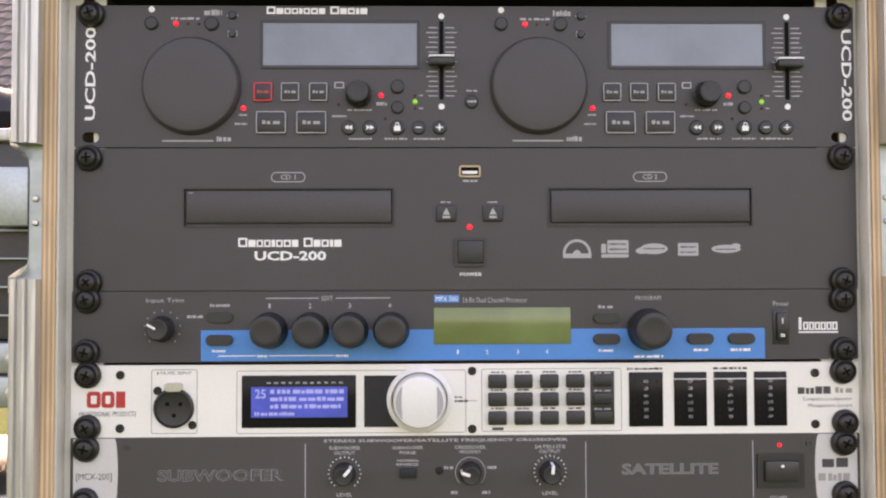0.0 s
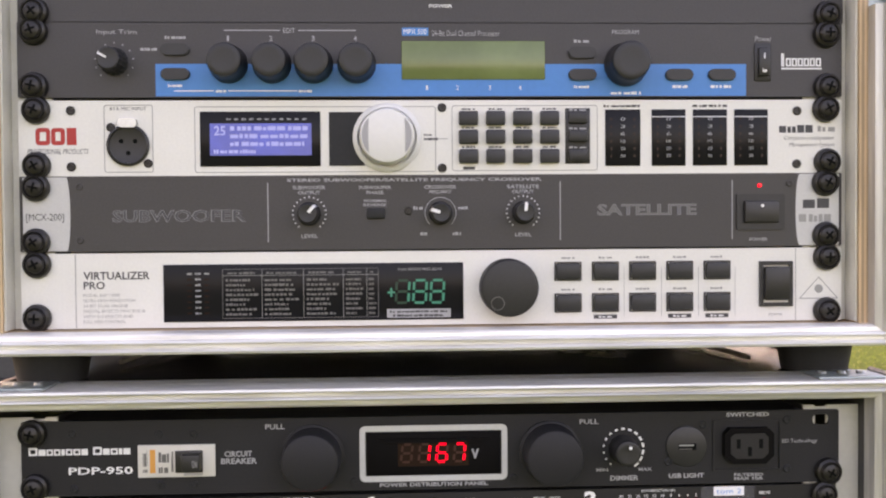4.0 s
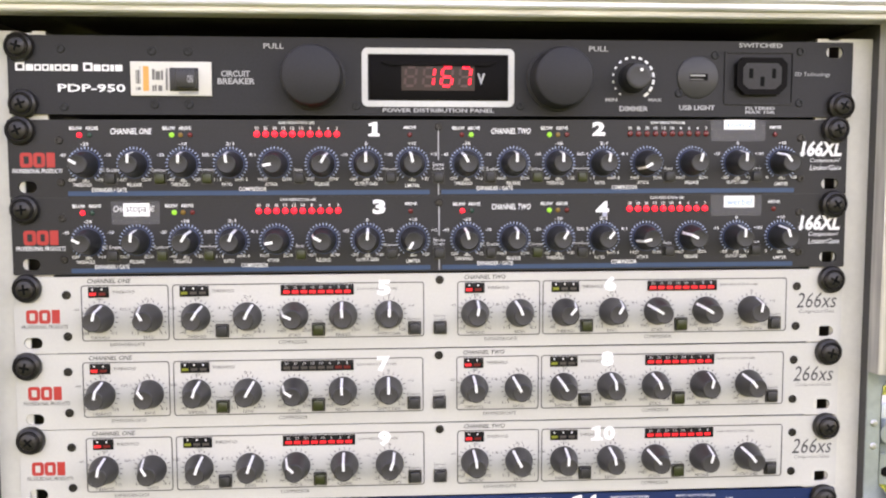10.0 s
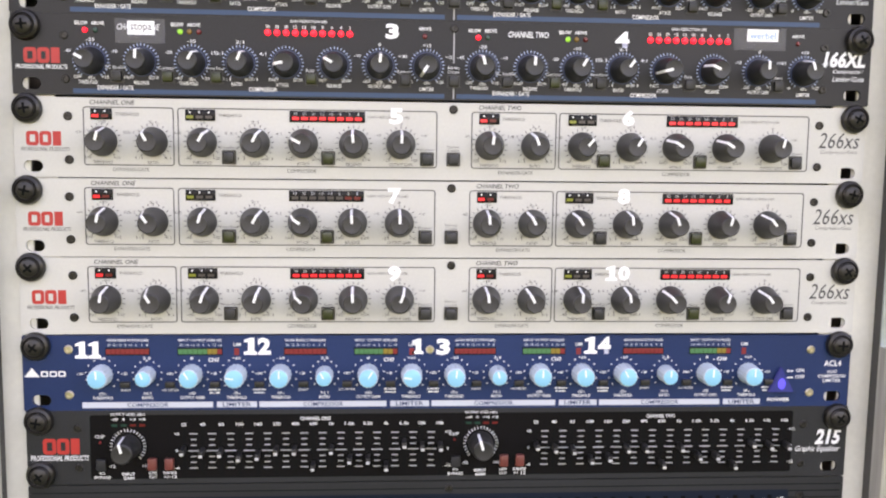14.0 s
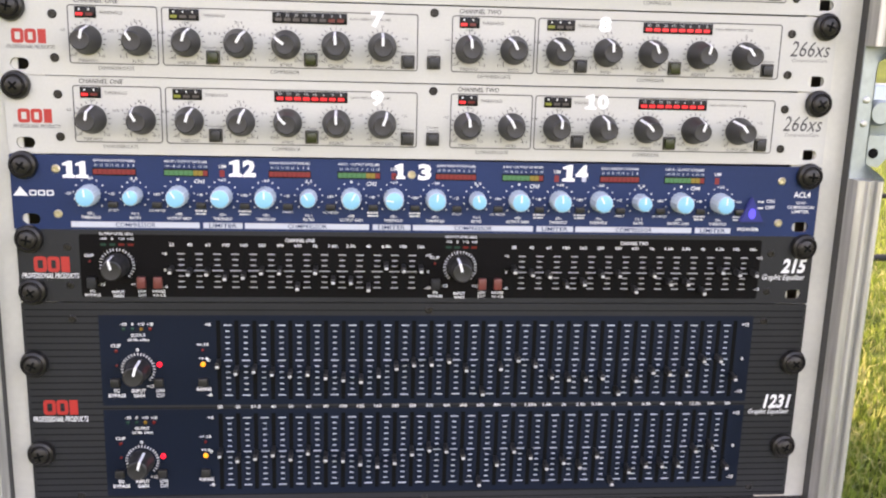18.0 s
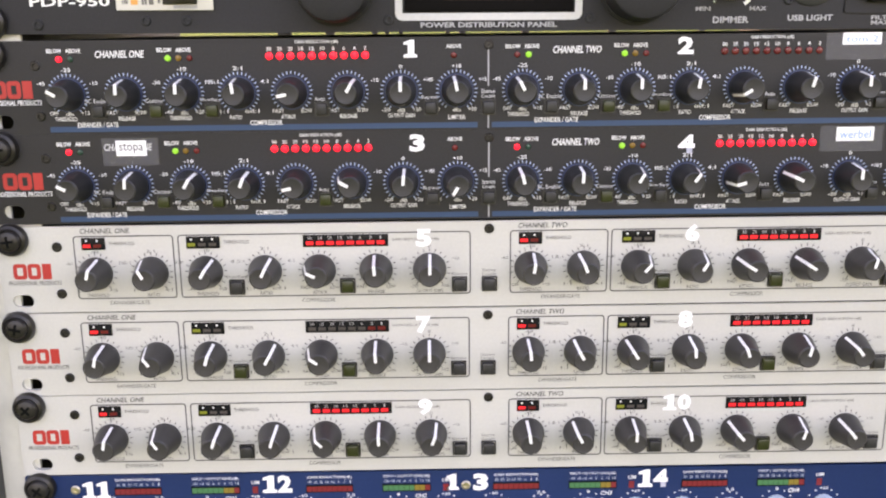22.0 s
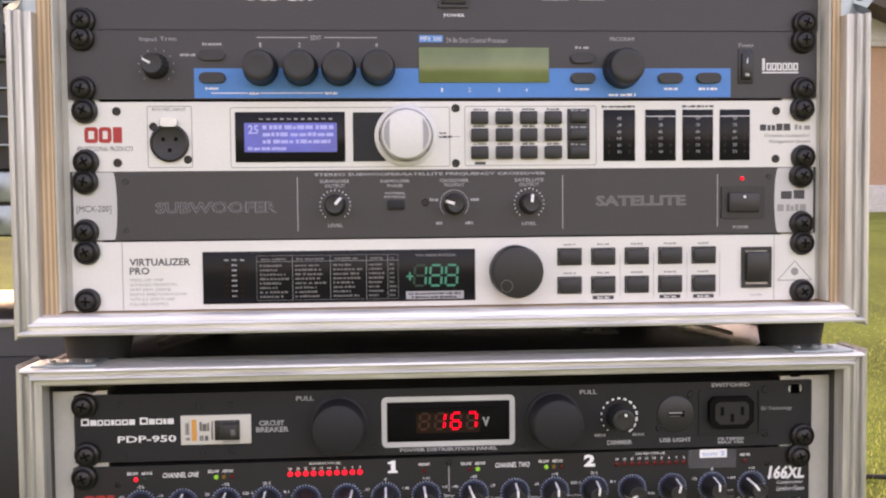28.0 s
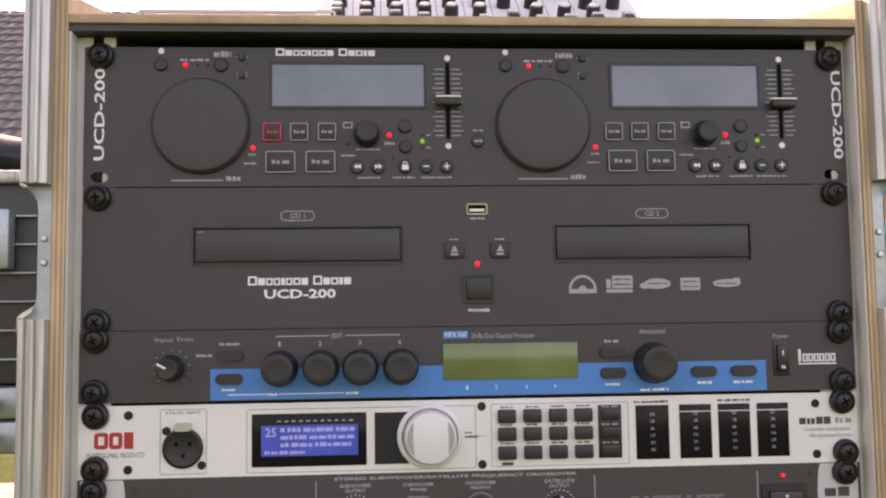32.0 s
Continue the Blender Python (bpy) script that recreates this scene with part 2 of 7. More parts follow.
ply_material()
mat("ply_face", (0.46, 0.32, 0.19), 0.6, grain=0.15, scale=60, stain=0.15, stain_scale=5, bump=0.2, stretch=(1, 0.15, 1))
mat("case_laminate", (0.05, 0.05, 0.05), 0.5, grain=0.1, stain=0.1, bump=0.2)
mat("roof_laminate", (0.024, 0.023, 0.022), 0.22, grain=0.1, scale=120, stain=0.2, bump=0.03)
mat("soil", (0.066, 0.096, 0.022), 0.95, spec=0.05, grain=0.35, scale=60, stain=0.35, stain_scale=1.2, bump=0.6)
mat("grass", (0.10, 0.165, 0.032), 0.6, grain=0.25, scale=25, stain=0.35, stain_scale=2.5)
mat("house_wall", (0.72, 0.70, 0.66), 0.85, grain=0.05, scale=20, stain=0.06, stain_scale=0.6, bump=0.3)
mat("terracotta_wall", (0.50, 0.30, 0.19), 0.85, grain=0.06, scale=20, stain=0.08, stain_scale=0.6, bump=0.3)
mat("roof_tile", (0.10, 0.095, 0.095), 0.7, grain=0.15, scale=6, stain=0.15, stain_scale=0.8, per_object=0.15)
mat("roof_brown", (0.085, 0.06, 0.05), 0.7, grain=0.12, scale=10, stain=0.1, stain_scale=1)
mat("brick_red", (0.42, 0.15, 0.08), 0.8, grain=0.12, scale=30, stain=0.12)
mat("orange_paint", (0.50, 0.17, 0.08), 0.5, grain=0.08, scale=20, stain=0.1)
mat("pale_stone", (0.55, 0.52, 0.47), 0.8, grain=0.1, scale=20, stain=0.1)
mat("grey_cable", (0.36, 0.35, 0.31), 0.45, grain=0.1, stain=0.15)
mat("fence_metal", (0.03, 0.03, 0.032), 0.45, metal=0.4, grain=0.1, stain=0.1)
mat("clear_plastic", (0.55, 0.55, 0.56), 0.15, grain=0.03, stain=0.08)


# ---- mesh helpers (millimetres in, metres out) ----
K = 0.001


def V(x, y, z):
    return Vector((x * K, y * K, z * K))


def box(bm, x0, x1, y0, y1, z0, z1, bevel=0.0):
    r = bmesh.ops.create_cube(bm, size=1)
    for v in r["verts"]:
        v.co = V(x0 if v.co.x < 0 else x1, y0 if v.co.y < 0 else y1, z0 if v.co.z < 0 else z1)
    if bevel:
        edges = list({e for v in r["verts"] for e in v.link_edges})
        bmesh.ops.bevel(bm, geom=edges, offset=bevel * K, segments=2, affect="EDGES", profile=0.5)
    return bm


def prism(bm, outline, y0, y1, hole=None):
    """A plate from an outline in x and z, from the front y0 to the back y1."""
    front = [bm.verts.new(V(x, y0, z)) for x, z in outline]
    back = [bm.verts.new(V(x, y1, z)) for x, z in outline]
    n = len(outline)
    for i in range(n):
        j = (i + 1) % n
        bm.faces.new((front[i], front[j], back[j], back[i]))
    bm.faces.new(front[::-1])
    bm.faces.new(back)
    return bm


def lathe(bm, profile, n=24, cx=0.0, cz=0.0, squash=None):
    """A turned body about the y axis: profile of (radius, y) from back to front."""
    rings = []
    for r, y in profile:
        if r < 1e-6:
            rings.append([bm.verts.new(V(cx, y, cz))])
        else:
            rings.append([bm.verts.new(V(cx + r * (squash(a) if squash else 1) * math.sin(a), y, cz + r * (squash(a) if squash else 1) * math.cos(a))) for a in (2 * math.pi * i / n for i in range(n))])
    for a, b in zip(rings, rings[1:]):
        if len(a) == 1 and len(b) == 1:
            continue
        for i in range(n):
            j = (i + 1) % n
            if len(b) == 1:
                bm.faces.new((a[i], a[j], b[0]))
            elif len(a) == 1:
                bm.faces.new((a[0], b[j], b[i]))
            else:
                bm.faces.new((a[i], a[j], b[j], b[i]))
    return bm


def rounded(x0, x1, z0, z1, r, n=4):
    pts = []
    for cx, cz, a0 in ((x1 - r, z1 - r, 0), (x0 + r, z1 - r, 90), (x0 + r, z0 + r, 180), (x1 - r, z0 + r, 270)):
        for i in range(n + 1):
            a = radians(a0 + 90 * i / n)
            pts.append((cx + r * math.cos(a), cz + r * math.sin(a)))
    return pts


def frame_line(bm, x0, x1, z0, z1, r, w, y0, y1):
    """A printed or raised outline with round corners."""
    a, b = rounded(x0, x1, z0, z1, r), rounded(x0 + w, x1 - w, z0 + w, z1 - w, max(r - w, 0.2))
    n = len(a)
    o0, o1 = [bm.verts.new(V(x, y0, z)) for x, z in a], [bm.verts.new(V(x, y1, z)) for x, z in a]
    i0, i1 = [bm.verts.new(V(x, y0, z)) for x, z in b], [bm.verts.new(V(x, y1, z)) for x, z in b]
    for k in range(n):
        j = (k + 1) % n
        bm.faces.new((o0[k], i0[k], i0[j], o0[j]))
        bm.faces.new((o0[k], o0[j], o1[j], o1[k]))
        bm.faces.new((i0[j], i0[k], i1[k], i1[j]))
        bm.faces.new((o1[k], o1[j], i1[j], i1[k]))
    return bm


def mesh_from(name, bm, material):
    bmesh.ops.recalc_face_normals(bm, faces=bm.faces)
    me = bpy.data.meshes.new(name)
    bm.to_mesh(me)
    bm.free()
    me.materials.append(MATS[material])
    me.shade_smooth()
    me.set_sharp_from_angle(angle=radians(35))
    return me


def part(name, bm, material, parent, label="", at=(0, 0, 0), turn=0.0):
    """One mesh object under a thing or a part; at in millimetres of its parent; turn: degrees clockwise, seen from the front."""
    me = bm if isinstance(bm, bpy.types.Mesh) else mesh_from(name, bm, material)
    ob = new(name, me)
    ob.parent = parent
    ob.matrix_basis = Matrix.Translation(V(*at)) @ Matrix.Rotation(radians(turn), 4, "Y")
    if label:
        ob["label"] = label
    return ob


SHARED = {}


def shared(key, build, material):
    if key not in SHARED:
        bm = bmesh.new()
        build(bm)
        SHARED[key] = mesh_from(str(key[0] if isinstance(key, tuple) else key), bm, material)
    return SHARED[key]


def thing(name, at, label, category, group="", kind=""):
    ob = new(name)
    ob.empty_display_size = 0.02
    ob.matrix_basis = Matrix.Translation(at)
    return tagged(ob, label, category, group, kind)


def solid(name, bm, material, label, category, at=(0, 0, 0), group="", kind=""):
    ob = new(name, mesh_from(name, bm, material))
    ob.matrix_basis = Matrix.Translation(at)
    return tagged(ob, label, category, group, kind)


U = 44.45
UNIT_Z = {"eq_double": 0.0758, "eq_single": 0.2091, "quad": 0.2529, "light_c": 0.2973, "light_b": 0.3415, "light_a": 0.3859, "dark_b": 0.4310, "dark_a": 0.4748,
          "power": 0.5216, "effects": 0.6194, "crossover": 0.6642, "manager": 0.7080, "reverb": 0.7535, "player": 0.7968}
LEFT = {k: -0.2418 for k in UNIT_Z}
for k in ("effects", "crossover", "manager", "reverb", "player"):
    LEFT[k] = -0.2395
for k in ("dark_a", "dark_b", "light_a", "light_b", "light_c", "quad"):
    LEFT[k] = -0.2425
LEFT["power"], LEFT["player"], LEFT["light_b"], LEFT["dark_b"] = -0.2410, -0.2389, -0.2430, -0.2421
TILT = {"dark_a": 0.20, "dark_b": 0.20, "light_a": 0.20, "light_b": 0.16, "light_c": 0.10}  # degrees by which a unit hangs askew in its rails

# ---- ground ----
GROUND = 0.03


def ground_height(x, y):
    rise = min(max((y - 2.0) / 12.0, 0.0), 1.0)
    return GROUND + 0.5 * rise * rise * (3 - 2 * rise)


def build_ground():
    bm = bmesh.new()
    xs = [-600, -120, -40, -20] + [-12 + i for i in range(25)] + [20, 40, 120, 600]
    ys = [-600, -60, -12] + [-6 + i for i in range(27)] + [40, 120, 600]
    grid = [[bm.verts.new((x, y, ground_height(x, y))) for x in xs] for y in ys]
    for j in range(len(ys) - 1):
        for i in range(len(xs) - 1):
            bm.faces.new((grid[j][i], grid[j][i + 1], grid[j + 1][i + 1], grid[j + 1][i]))
    return solid("ground", bm, "soil", "mown green lawn with dry yellowish patches", "lawn", kind="structure")


build_ground()

# ---- flight cases ----
FRONT, PLY = -24.0, -12.0  # front lip and plywood edge, in mm from the panels
PLY_OUT, PLY_IN = 254.5, {-1: 246.5, 1: 249.0}  # the plywood is thinner on one side
DEEP = 430.0
RIM = [(0, PLY), (0.8, -18.5), (2.0, -19.5), (4.8, -19.8), (5.4, -22.6), (6.6, -23.2), (7.6, -22.6), (8.2, -20.2), (10.6, -20.2), (11.2, -23.0), (12.4, FRONT), (14.0, -23.6), (14.5, -22.0), (14.5, 14), (13.0, 14), (13.0, -8), (0, -8)]


def rim_bar(bm, side, inner, lo, hi, mitre_lo=True, mitre_hi=True):
    """A ridged extrusion along one edge: side is left, right, top or bottom; inner: where the plywood meets it."""
    ends = []
    for at, sign, mitre in ((lo, -1, mitre_lo), (hi, 1, mitre_hi)):
        ring = []
        for u, y in RIM:
            along = at + sign * (u if mitre else 0)
            if side in ("left", "right"):
                s = -1 if side == "left" else 1
                ring.append(bm.verts.new(V(s * (inner + u), y, along)))
            else:
                s = -1 if side == "bottom" else 1
                ring.append(bm.verts.new(V(along, y, inner + s * u * 0.83)))
        ends.append(ring)
    n = len(RIM)
    for i in range(n):
        j = (i + 1) % n
        bm.faces.new((ends[0][i], ends[0][j], ends[1][j], ends[1][i]))
    bm.faces.new(ends[0])
    bm.faces.new(ends[1][::-1])
    return bm


def side_board(bm, s, front, z0, z1):
    """A plywood side whose top edge climbs towards the back."""
    outline = [(front, z0), (DEEP, z0), (DEEP, z1 + 0.2 * DEEP), (front, z1)]
    rings = [[bm.verts.new(V(s * x, y, z)) for y, z in outline] for x in (PLY_IN[s], PLY_OUT)]
    bm.faces.new(rings[0])
    bm.faces.new(rings[1][::-1])
    for i in range(4):
        j = (i + 1) % 4
        bm.faces.new((rings[0][i], rings[1][i], rings[1][j], rings[0][j]))


def flight_case(name, z_out, z_in, notch, label, upper):
    """z_out, z_in: outer and inner heights of floor and roof in mm; notch: heights of the latch recess."""
    case = thing(name, (0, 0, 0), label, "flight case")
    zb, zt = z_out
    ib, it = z_in
    for s in (-1, 1):
        bm = bmesh.new()
        w0, w1, front = (PLY_IN[s], PLY_OUT, PLY) if upper else (256.2, 258.0, -7.5)
        if upper:
            side_board(bm, s, front, ib, zt)
        else:
            box(bm, min(s * w0, s * w1), max(s * w0, s * w1), front, DEEP, zb + 2, zt, 0.4)
        part("side_wall", bm, "plywood" if upper else "case_laminate", case, "layered plywood edge" if upper else "dark laminate")
        bm = bmesh.new()
        box(bm, min(s * (PLY_OUT + 3.8), s * (PLY_OUT + 6)), max(s * (PLY_OUT + 3.8), s * (PLY_OUT + 6)), 15, DEEP, zb + 2, zt, 0.4)
        part("outer_skin", bm, "case_laminate", case, "black laminate")
        side = "left" if s < 0 else "right"
        bm = bmesh.new()
        rim_bar(bm, side, PLY_OUT, ib, notch[0], True, False)
        part("edge_extrusion", bm, "aluminium", case)
        bm = bmesh.new()
        rim_bar(bm, side, PLY_OUT, notch[1], zt if upper else it, False, not upper)
        part("edge_extrusion", bm, "aluminium", case)
        # rack rail with square holes
        bm = bmesh.new()
        x0, x1 = sorted((s * 222.0, s * (PLY_IN[s] - 0.2 if upper else 255.8)))
        cuts = []
        base = UNIT_Z["effects" if upper else "eq_double"] * 1000
        last, k = ib + 1, 0
        while True:
            hole = base + 44.45 * (k // 3) + (6.35, 22.2, 38.1)[k % 3] + (2.0 if not upper and base + 44.45 * (k // 3) > 500 else 0)
            if hole + 5 > it - 8:
                break
            cuts.append((last, hole - 4.7))
            last, k = hole + 4.7, k + 1
        cuts.append((last, it - 8))
        hx0, hx1 = sorted((s * 229.0, s * 236.0))
        rt = it - 1 if upper else it - 7
        box(bm, x0, hx0, 2.2, 4.2, ib + 1, rt)
        box(bm, hx1, x1, 2.2, 4.2, ib + 1, rt)
        for z0, z1 in cuts:
            if z1 - z0 > 0.5:
                box(bm, hx0, hx1, 2.2, 4.2, z0, z1)
        rail = part("rack_rail", bm, "rail_cream", case, "cream-coated steel rail with square holes")
        if upper:
            bm = bmesh.new()
            xa, xb = sorted((s * (PLY_IN[s] - 1.6), s * (PLY_IN[s] - 0.1)))
            box(bm, xa, xb, PLY + 1.5, 2.1, ib + 1, rt, 0.3)
            part("rail_flange", bm, "rail_cream", rail)
        bm = bmesh.new()
        xi = s * 222.0
        box(bm, min(xi, xi + s * 2), max(xi, xi + s * 2), 4.3, 30, ib + 1, rt)
        part("rail_web", bm, "chassis", rail)
        # latch recess
        n0, n1 = notch
        m = PLY_OUT
        curve = [(m + 0.3, n0 - 1), (m + 16.5, n0 - 8), (m + 16.0, n0 + 1.5), (m + 12.0, n0 + 4.5), (m + 9.4, n0 + 9), (m + 9.0, n0 + 14)]
        curve += [(m + 9.0, n1 - 14), (m + 9.4, n1 - 9), (m + 12.0, n1 - 4.5), (m + 16.0, n1 - 1.5), (m + 16.5, n1 + 8), (m + 0.3, n1 + 1)]
        bm = bmesh.new()
        prism(bm, [(s * x, z) for x, z in curve], -9.0, -7.6)
        plate = part("latch_dish", bm, "zinc", case, "galvanised steel recess plate")
        bm = bmesh.new()
        near = [(bm.verts.new(V(s * x, -20 if abs(2 * z - n0 - n1) > n1 - n0 - 12 else -9.6, z)), bm.verts.new(V(s * x, 10, z))) for x, z in curve[1:-1]]
        for (a0, a1), (b0, b1) in zip(near, near[1:]):
            bm.faces.new((a0, b0, b1, a1))
        bmesh.ops.solidify(bm, geom=bm.faces, thickness=0.0009)
        part("flange", bm, "zinc", plate)
        for k in (0.42, 0.60):
            bm = bmesh.new()
            lathe(bm, [(2.2, -7.6), (2.2, -9.6), (1.5, -10.4), (0, -10.6)], 12, s * (m + 4.8), n0 + (n1 - n0) * k)
            part("rivet", bm, "steel", plate)
        if upper and s < 0:
            continue  # this latch is missing
        mid = (n0 + n1) / 2
        bm = bmesh.new()
        x0, x1 = sorted((s * (m + 10), s * (m + 40)))
        box(bm, x0, x1, 2, 24, mid - 16, mid + 17, 2.0)
        latch = part("latch_body", bm, "zinc", case, "galvanised butterfly latch housing")
        bm = bmesh.new()
        arm = [(m + 10, mid - 14), (m + 30, mid - 14), (m + 40, mid - 4), (m + 46, mid - 6), (m + 22, mid - 34), (m + 12, mid - 32)]
        prism(bm, [(s * x, z) for x, z in arm], -1.0, 1.2)
        part("hasp", bm, "zinc", latch)
        bm = bmesh.new()
        lathe(bm, [(3.2, 1), (3.2, -1.4), (0, -1.5)], 14, s * (m + 18), mid - 25)
        part("hasp_eye", bm, "void_black", latch)
        bm = bmesh.new()
        lathe(bm, [(8, 2), (8, -3), (6.5, -5), (0, -5)], 20, s * (m + 18), mid)
        part("latch_knob", bm, "zinc", latch)
        bm = bmesh.new()
        box(bm, min(s * (m + 40), s * (m + 42.5)), max(s * (m + 40), s * (m + 42.5)), -8, 26, mid - 15, mid + 19, 0.8)
        part("latch_wing", bm, "zinc", latch)
    # floor and roof
    bm = bmesh.new()
    box(bm, -PLY_OUT, PLY_OUT, -8, DEEP, zb + 1, ib, 0.4)
    part("floor_board", bm, "ply_face" if upper else "case_laminate", case)
    bm = bmesh.new()
    box(bm, -PLY_OUT, PLY_OUT, -7, DEEP, zb - 0.2, zb + 0.9)
    part("floor_skin", bm, "roof_laminate", case, "glossy black laminate under the floor")
    bm = bmesh.new()
    rim_bar(bm, "bottom", ib, -PLY_OUT, PLY_OUT)
    part("edge_extrusion", bm, "aluminium_long_lit", case)
    bm = bmesh.new()
    if upper:
        box(bm, -PLY_IN[-1] + 0.2, PLY_IN[1] - 0.2, PLY - 0.5, DEEP, it + 3.8, it + 9.3, 0.4)
        part("shelf", bm, "ply_face", case, "plywood shelf under the mixer")
        bm = bmesh.new()
        box(bm, -PLY_IN[-1] + 0.4, PLY_IN[1] - 0.4, PLY + 2, DEEP, it - 0.6, it + 3.7)
        part("shelf_lining", bm, "case_laminate", case, "black laminate under the shelf")
    else:
        box(bm, -PLY_OUT, PLY_OUT, -8, DEEP, it, zt - 1, 0.4)
        part("roof_board", bm, "roof_laminate", case, "black laminate")
        bm = bmesh.new()
        rim_bar(bm, "top", it, -PLY_OUT, PLY_OUT)
        part("edge_extrusion", bm, "aluminium_long_lit", case)
        bm = bmesh.new()
        box(bm, -256, 256, DEEP - 8, DEEP - 2, 548, it - 0.5, 0.4)
        part("back_board", bm, "case_laminate", case, "black laminate")
        for s in (-1, 1):
            bm = bmesh.new()
            xa, xb = sorted((s * 222.0, s * 262.0))
            box(bm, xa, xb, -19, 8, zt + 0.2, zt + 1.4, 0.4)
            plate = part("corner_plate", bm, "zinc", case, "riveted galvanised corner plate")
            for x in (230, 242, 254):
                bm = bmesh.new()
                bmesh.ops.create_cone(bm, segments=12, radius1=0.003, radius2=0.0022, depth=0.0012, cap_ends=True, matrix=Matrix.Translation(V(s * x, -4, zt + 2.0)))
                part("rivet", bm, "steel", plate)
    for s in (-1, 1):
        for y in (22, DEEP - 60):
            bm = bmesh.new()
            top = zb + 1
            h = 24.0 if upper else zb + 1 - GROUND * 1000
            cx, cy = (-233.0 if s < 0 else 239.0), y + 4
            bmesh.ops.create_cone(bm, segments=36, radius1=0.0195, radius2=0.0235, depth=h / 1000, cap_ends=True, matrix=Matrix.Translation(V(cx, cy, top - h / 2)))
            rims = [e for e in bm.edges if abs(e.verts[0].co.z - e.verts[1].co.z) < 1e-6]
            bmesh.ops.bevel(bm, geom=rims, offset=0.0025, segments=2, affect="EDGES")
            part("foot", bm, "rubber", case, "black rubber foot")
    return case


flight_case("flight_case", (61.0, 587.0), (73.0, 575.0), (292.0, 371.0), "black rack flight case with aluminium edges, standing on the lawn", False)
flight_case("flight_case", (607.5, 1004.0), (619.0, 982.0), (805.0, 886.0), "plywood rack flight case with ridged aluminium edges, stacked on another case", True)

# ---- rack units: common parts ----
FONT = {}
SEGMENTS = {"0": "abcdef", "1": "bc", "2": "abged", "3": "abgcd", "4": "fgbc", "5": "afgcd", "6": "afgecd", "7": "abc", "8": "abcdefg", "9": "abcdfg"}


def glyphs(body, bold, italic):
    """Flat lettering, scaled to a box of 1 by 1 at the origin."""
    key = (body, bold, italic)
    if key not in FONT:
        cu = bpy.data.curves.new("lettering", "FONT")
        cu.body, cu.resolution_u, cu.offset, cu.shear = body, 2, bold, italic
        tmp = bpy.data.objects.new("lettering", cu)
        me = bpy.data.meshes.new_from_object(tmp)
        bpy.data.objects.remove(tmp)
        bpy.data.curves.remove(cu)
        co = np.empty(len(me.vertices) * 3, dtype=np.float32)
        me.vertices.foreach_get("co", co)
        co = co.reshape(-1, 3)
        lo, hi = co.min(0), co.max(0)
        size = np.maximum(hi - lo, 1e-5)
        flat = np.zeros_like(co)
        flat[:, 0], flat[:, 2] = (co[:, 0] - lo[0]) / size[0], (co[:, 1] - lo[1]) / size[1]
        me.vertices.foreach_set("co", flat.ravel())
        me.update()
        FONT[key] = me
    return FONT[key]


LETTER = {}


def text(parent, body, x0, x1, z0, z1, material="print_white", bold=0.0, italic=0.0, y=-0.12, turn=0.0, name="lettering"):
    """Printed words that fill the box x0..x1, z0..z1; turn: degrees about the box's lower left corner."""
    if body in ("1", "I"):
        mid, half = (x0 + x1) / 2, min((x1 - x0) / 2, (z1 - z0) * 0.22)
        x0, x1 = mid - half, mid + half
    key = (body, bold, italic, material)
    if key not in LETTER:
        me = glyphs(body, bold, italic).copy()
        me.materials.clear()
        me.materials.append(MATS[material])
        LETTER[key] = me
    ob = new(name, LETTER[key])
    ob.parent = parent
    if z1 - z0 < 5:
        ob["kind"] = "stuff"
    ob.matrix_basis = Matrix.Translation(V(x0, y, z0)) @ Matrix.Rotation(radians(turn), 4, "Y") @ Matrix.Diagonal(((x1 - x0) * K, 1, (z1 - z0) * K, 1))
    return ob


def label_at(parent, body, cx, cz, h, material="print_white", bold=0.01, italic=0.0, squeeze=0.62):
    w = len(body) * h * squeeze
    return text(parent, body, cx - w / 2, cx + w / 2, cz - h / 2, cz + h / 2, material, bold, italic)


def bars(parent, rows, material="print_white", y=-0.12, name="lettering", words=3, seed=1):
    """Lines of writing too small to read, as short bars: rows of x0, x1, z0, z1."""
    rng = random.Random(seed)
    bm = bmesh.new()
    for x0, x1, z0, z1 in rows:
        x, step = x0, (x1 - x0) / max(1, words * 4)
        while x < x1 - step * 0.3:
            w = min(step * rng.choice((0.75, 0.8, 0.9, 1.6, 1.7)), x1 - x)
            d = (z1 - z0) * rng.choice((0.0, 0.0, 0.12, 0.2))
            vs = [bm.verts.new(V(a, y, b)) for a, b in ((x, z0), (x + w, z0), (x + w, z1 - d), (x, z1 - d))]
            bm.faces.new(vs)
            x += w + step * rng.choice((0.22, 0.22, 0.3, 0.6))
    return tagged(part(name, bm, material, parent), kind="stuff")


def patch(parent, name, x0, x1, z0, z1, material, y=-0.1, r=0.0, label=""):
    bm = bmesh.new()
    if r:
        bm.faces.new([bm.verts.new(V(x, y, z)) for x, z in rounded(x0, x1, z0, z1, r, 4)])
    else:
        bm.faces.new([bm.verts.new(V(x, y, z)) for x, z in ((x0, z0), (x1, z0), (x1, z1), (x0, z1))])
    return part(name, bm, material, parent, label)


def outline(parent, x0, x1, z0, z1, r, w, material, y=-0.12, name="printed_frame"):
    bm = bmesh.new()
    frame_line(bm, x0, x1, z0, z1, r, w, y, y + 0.06)
    return part(name, bm, material, parent)


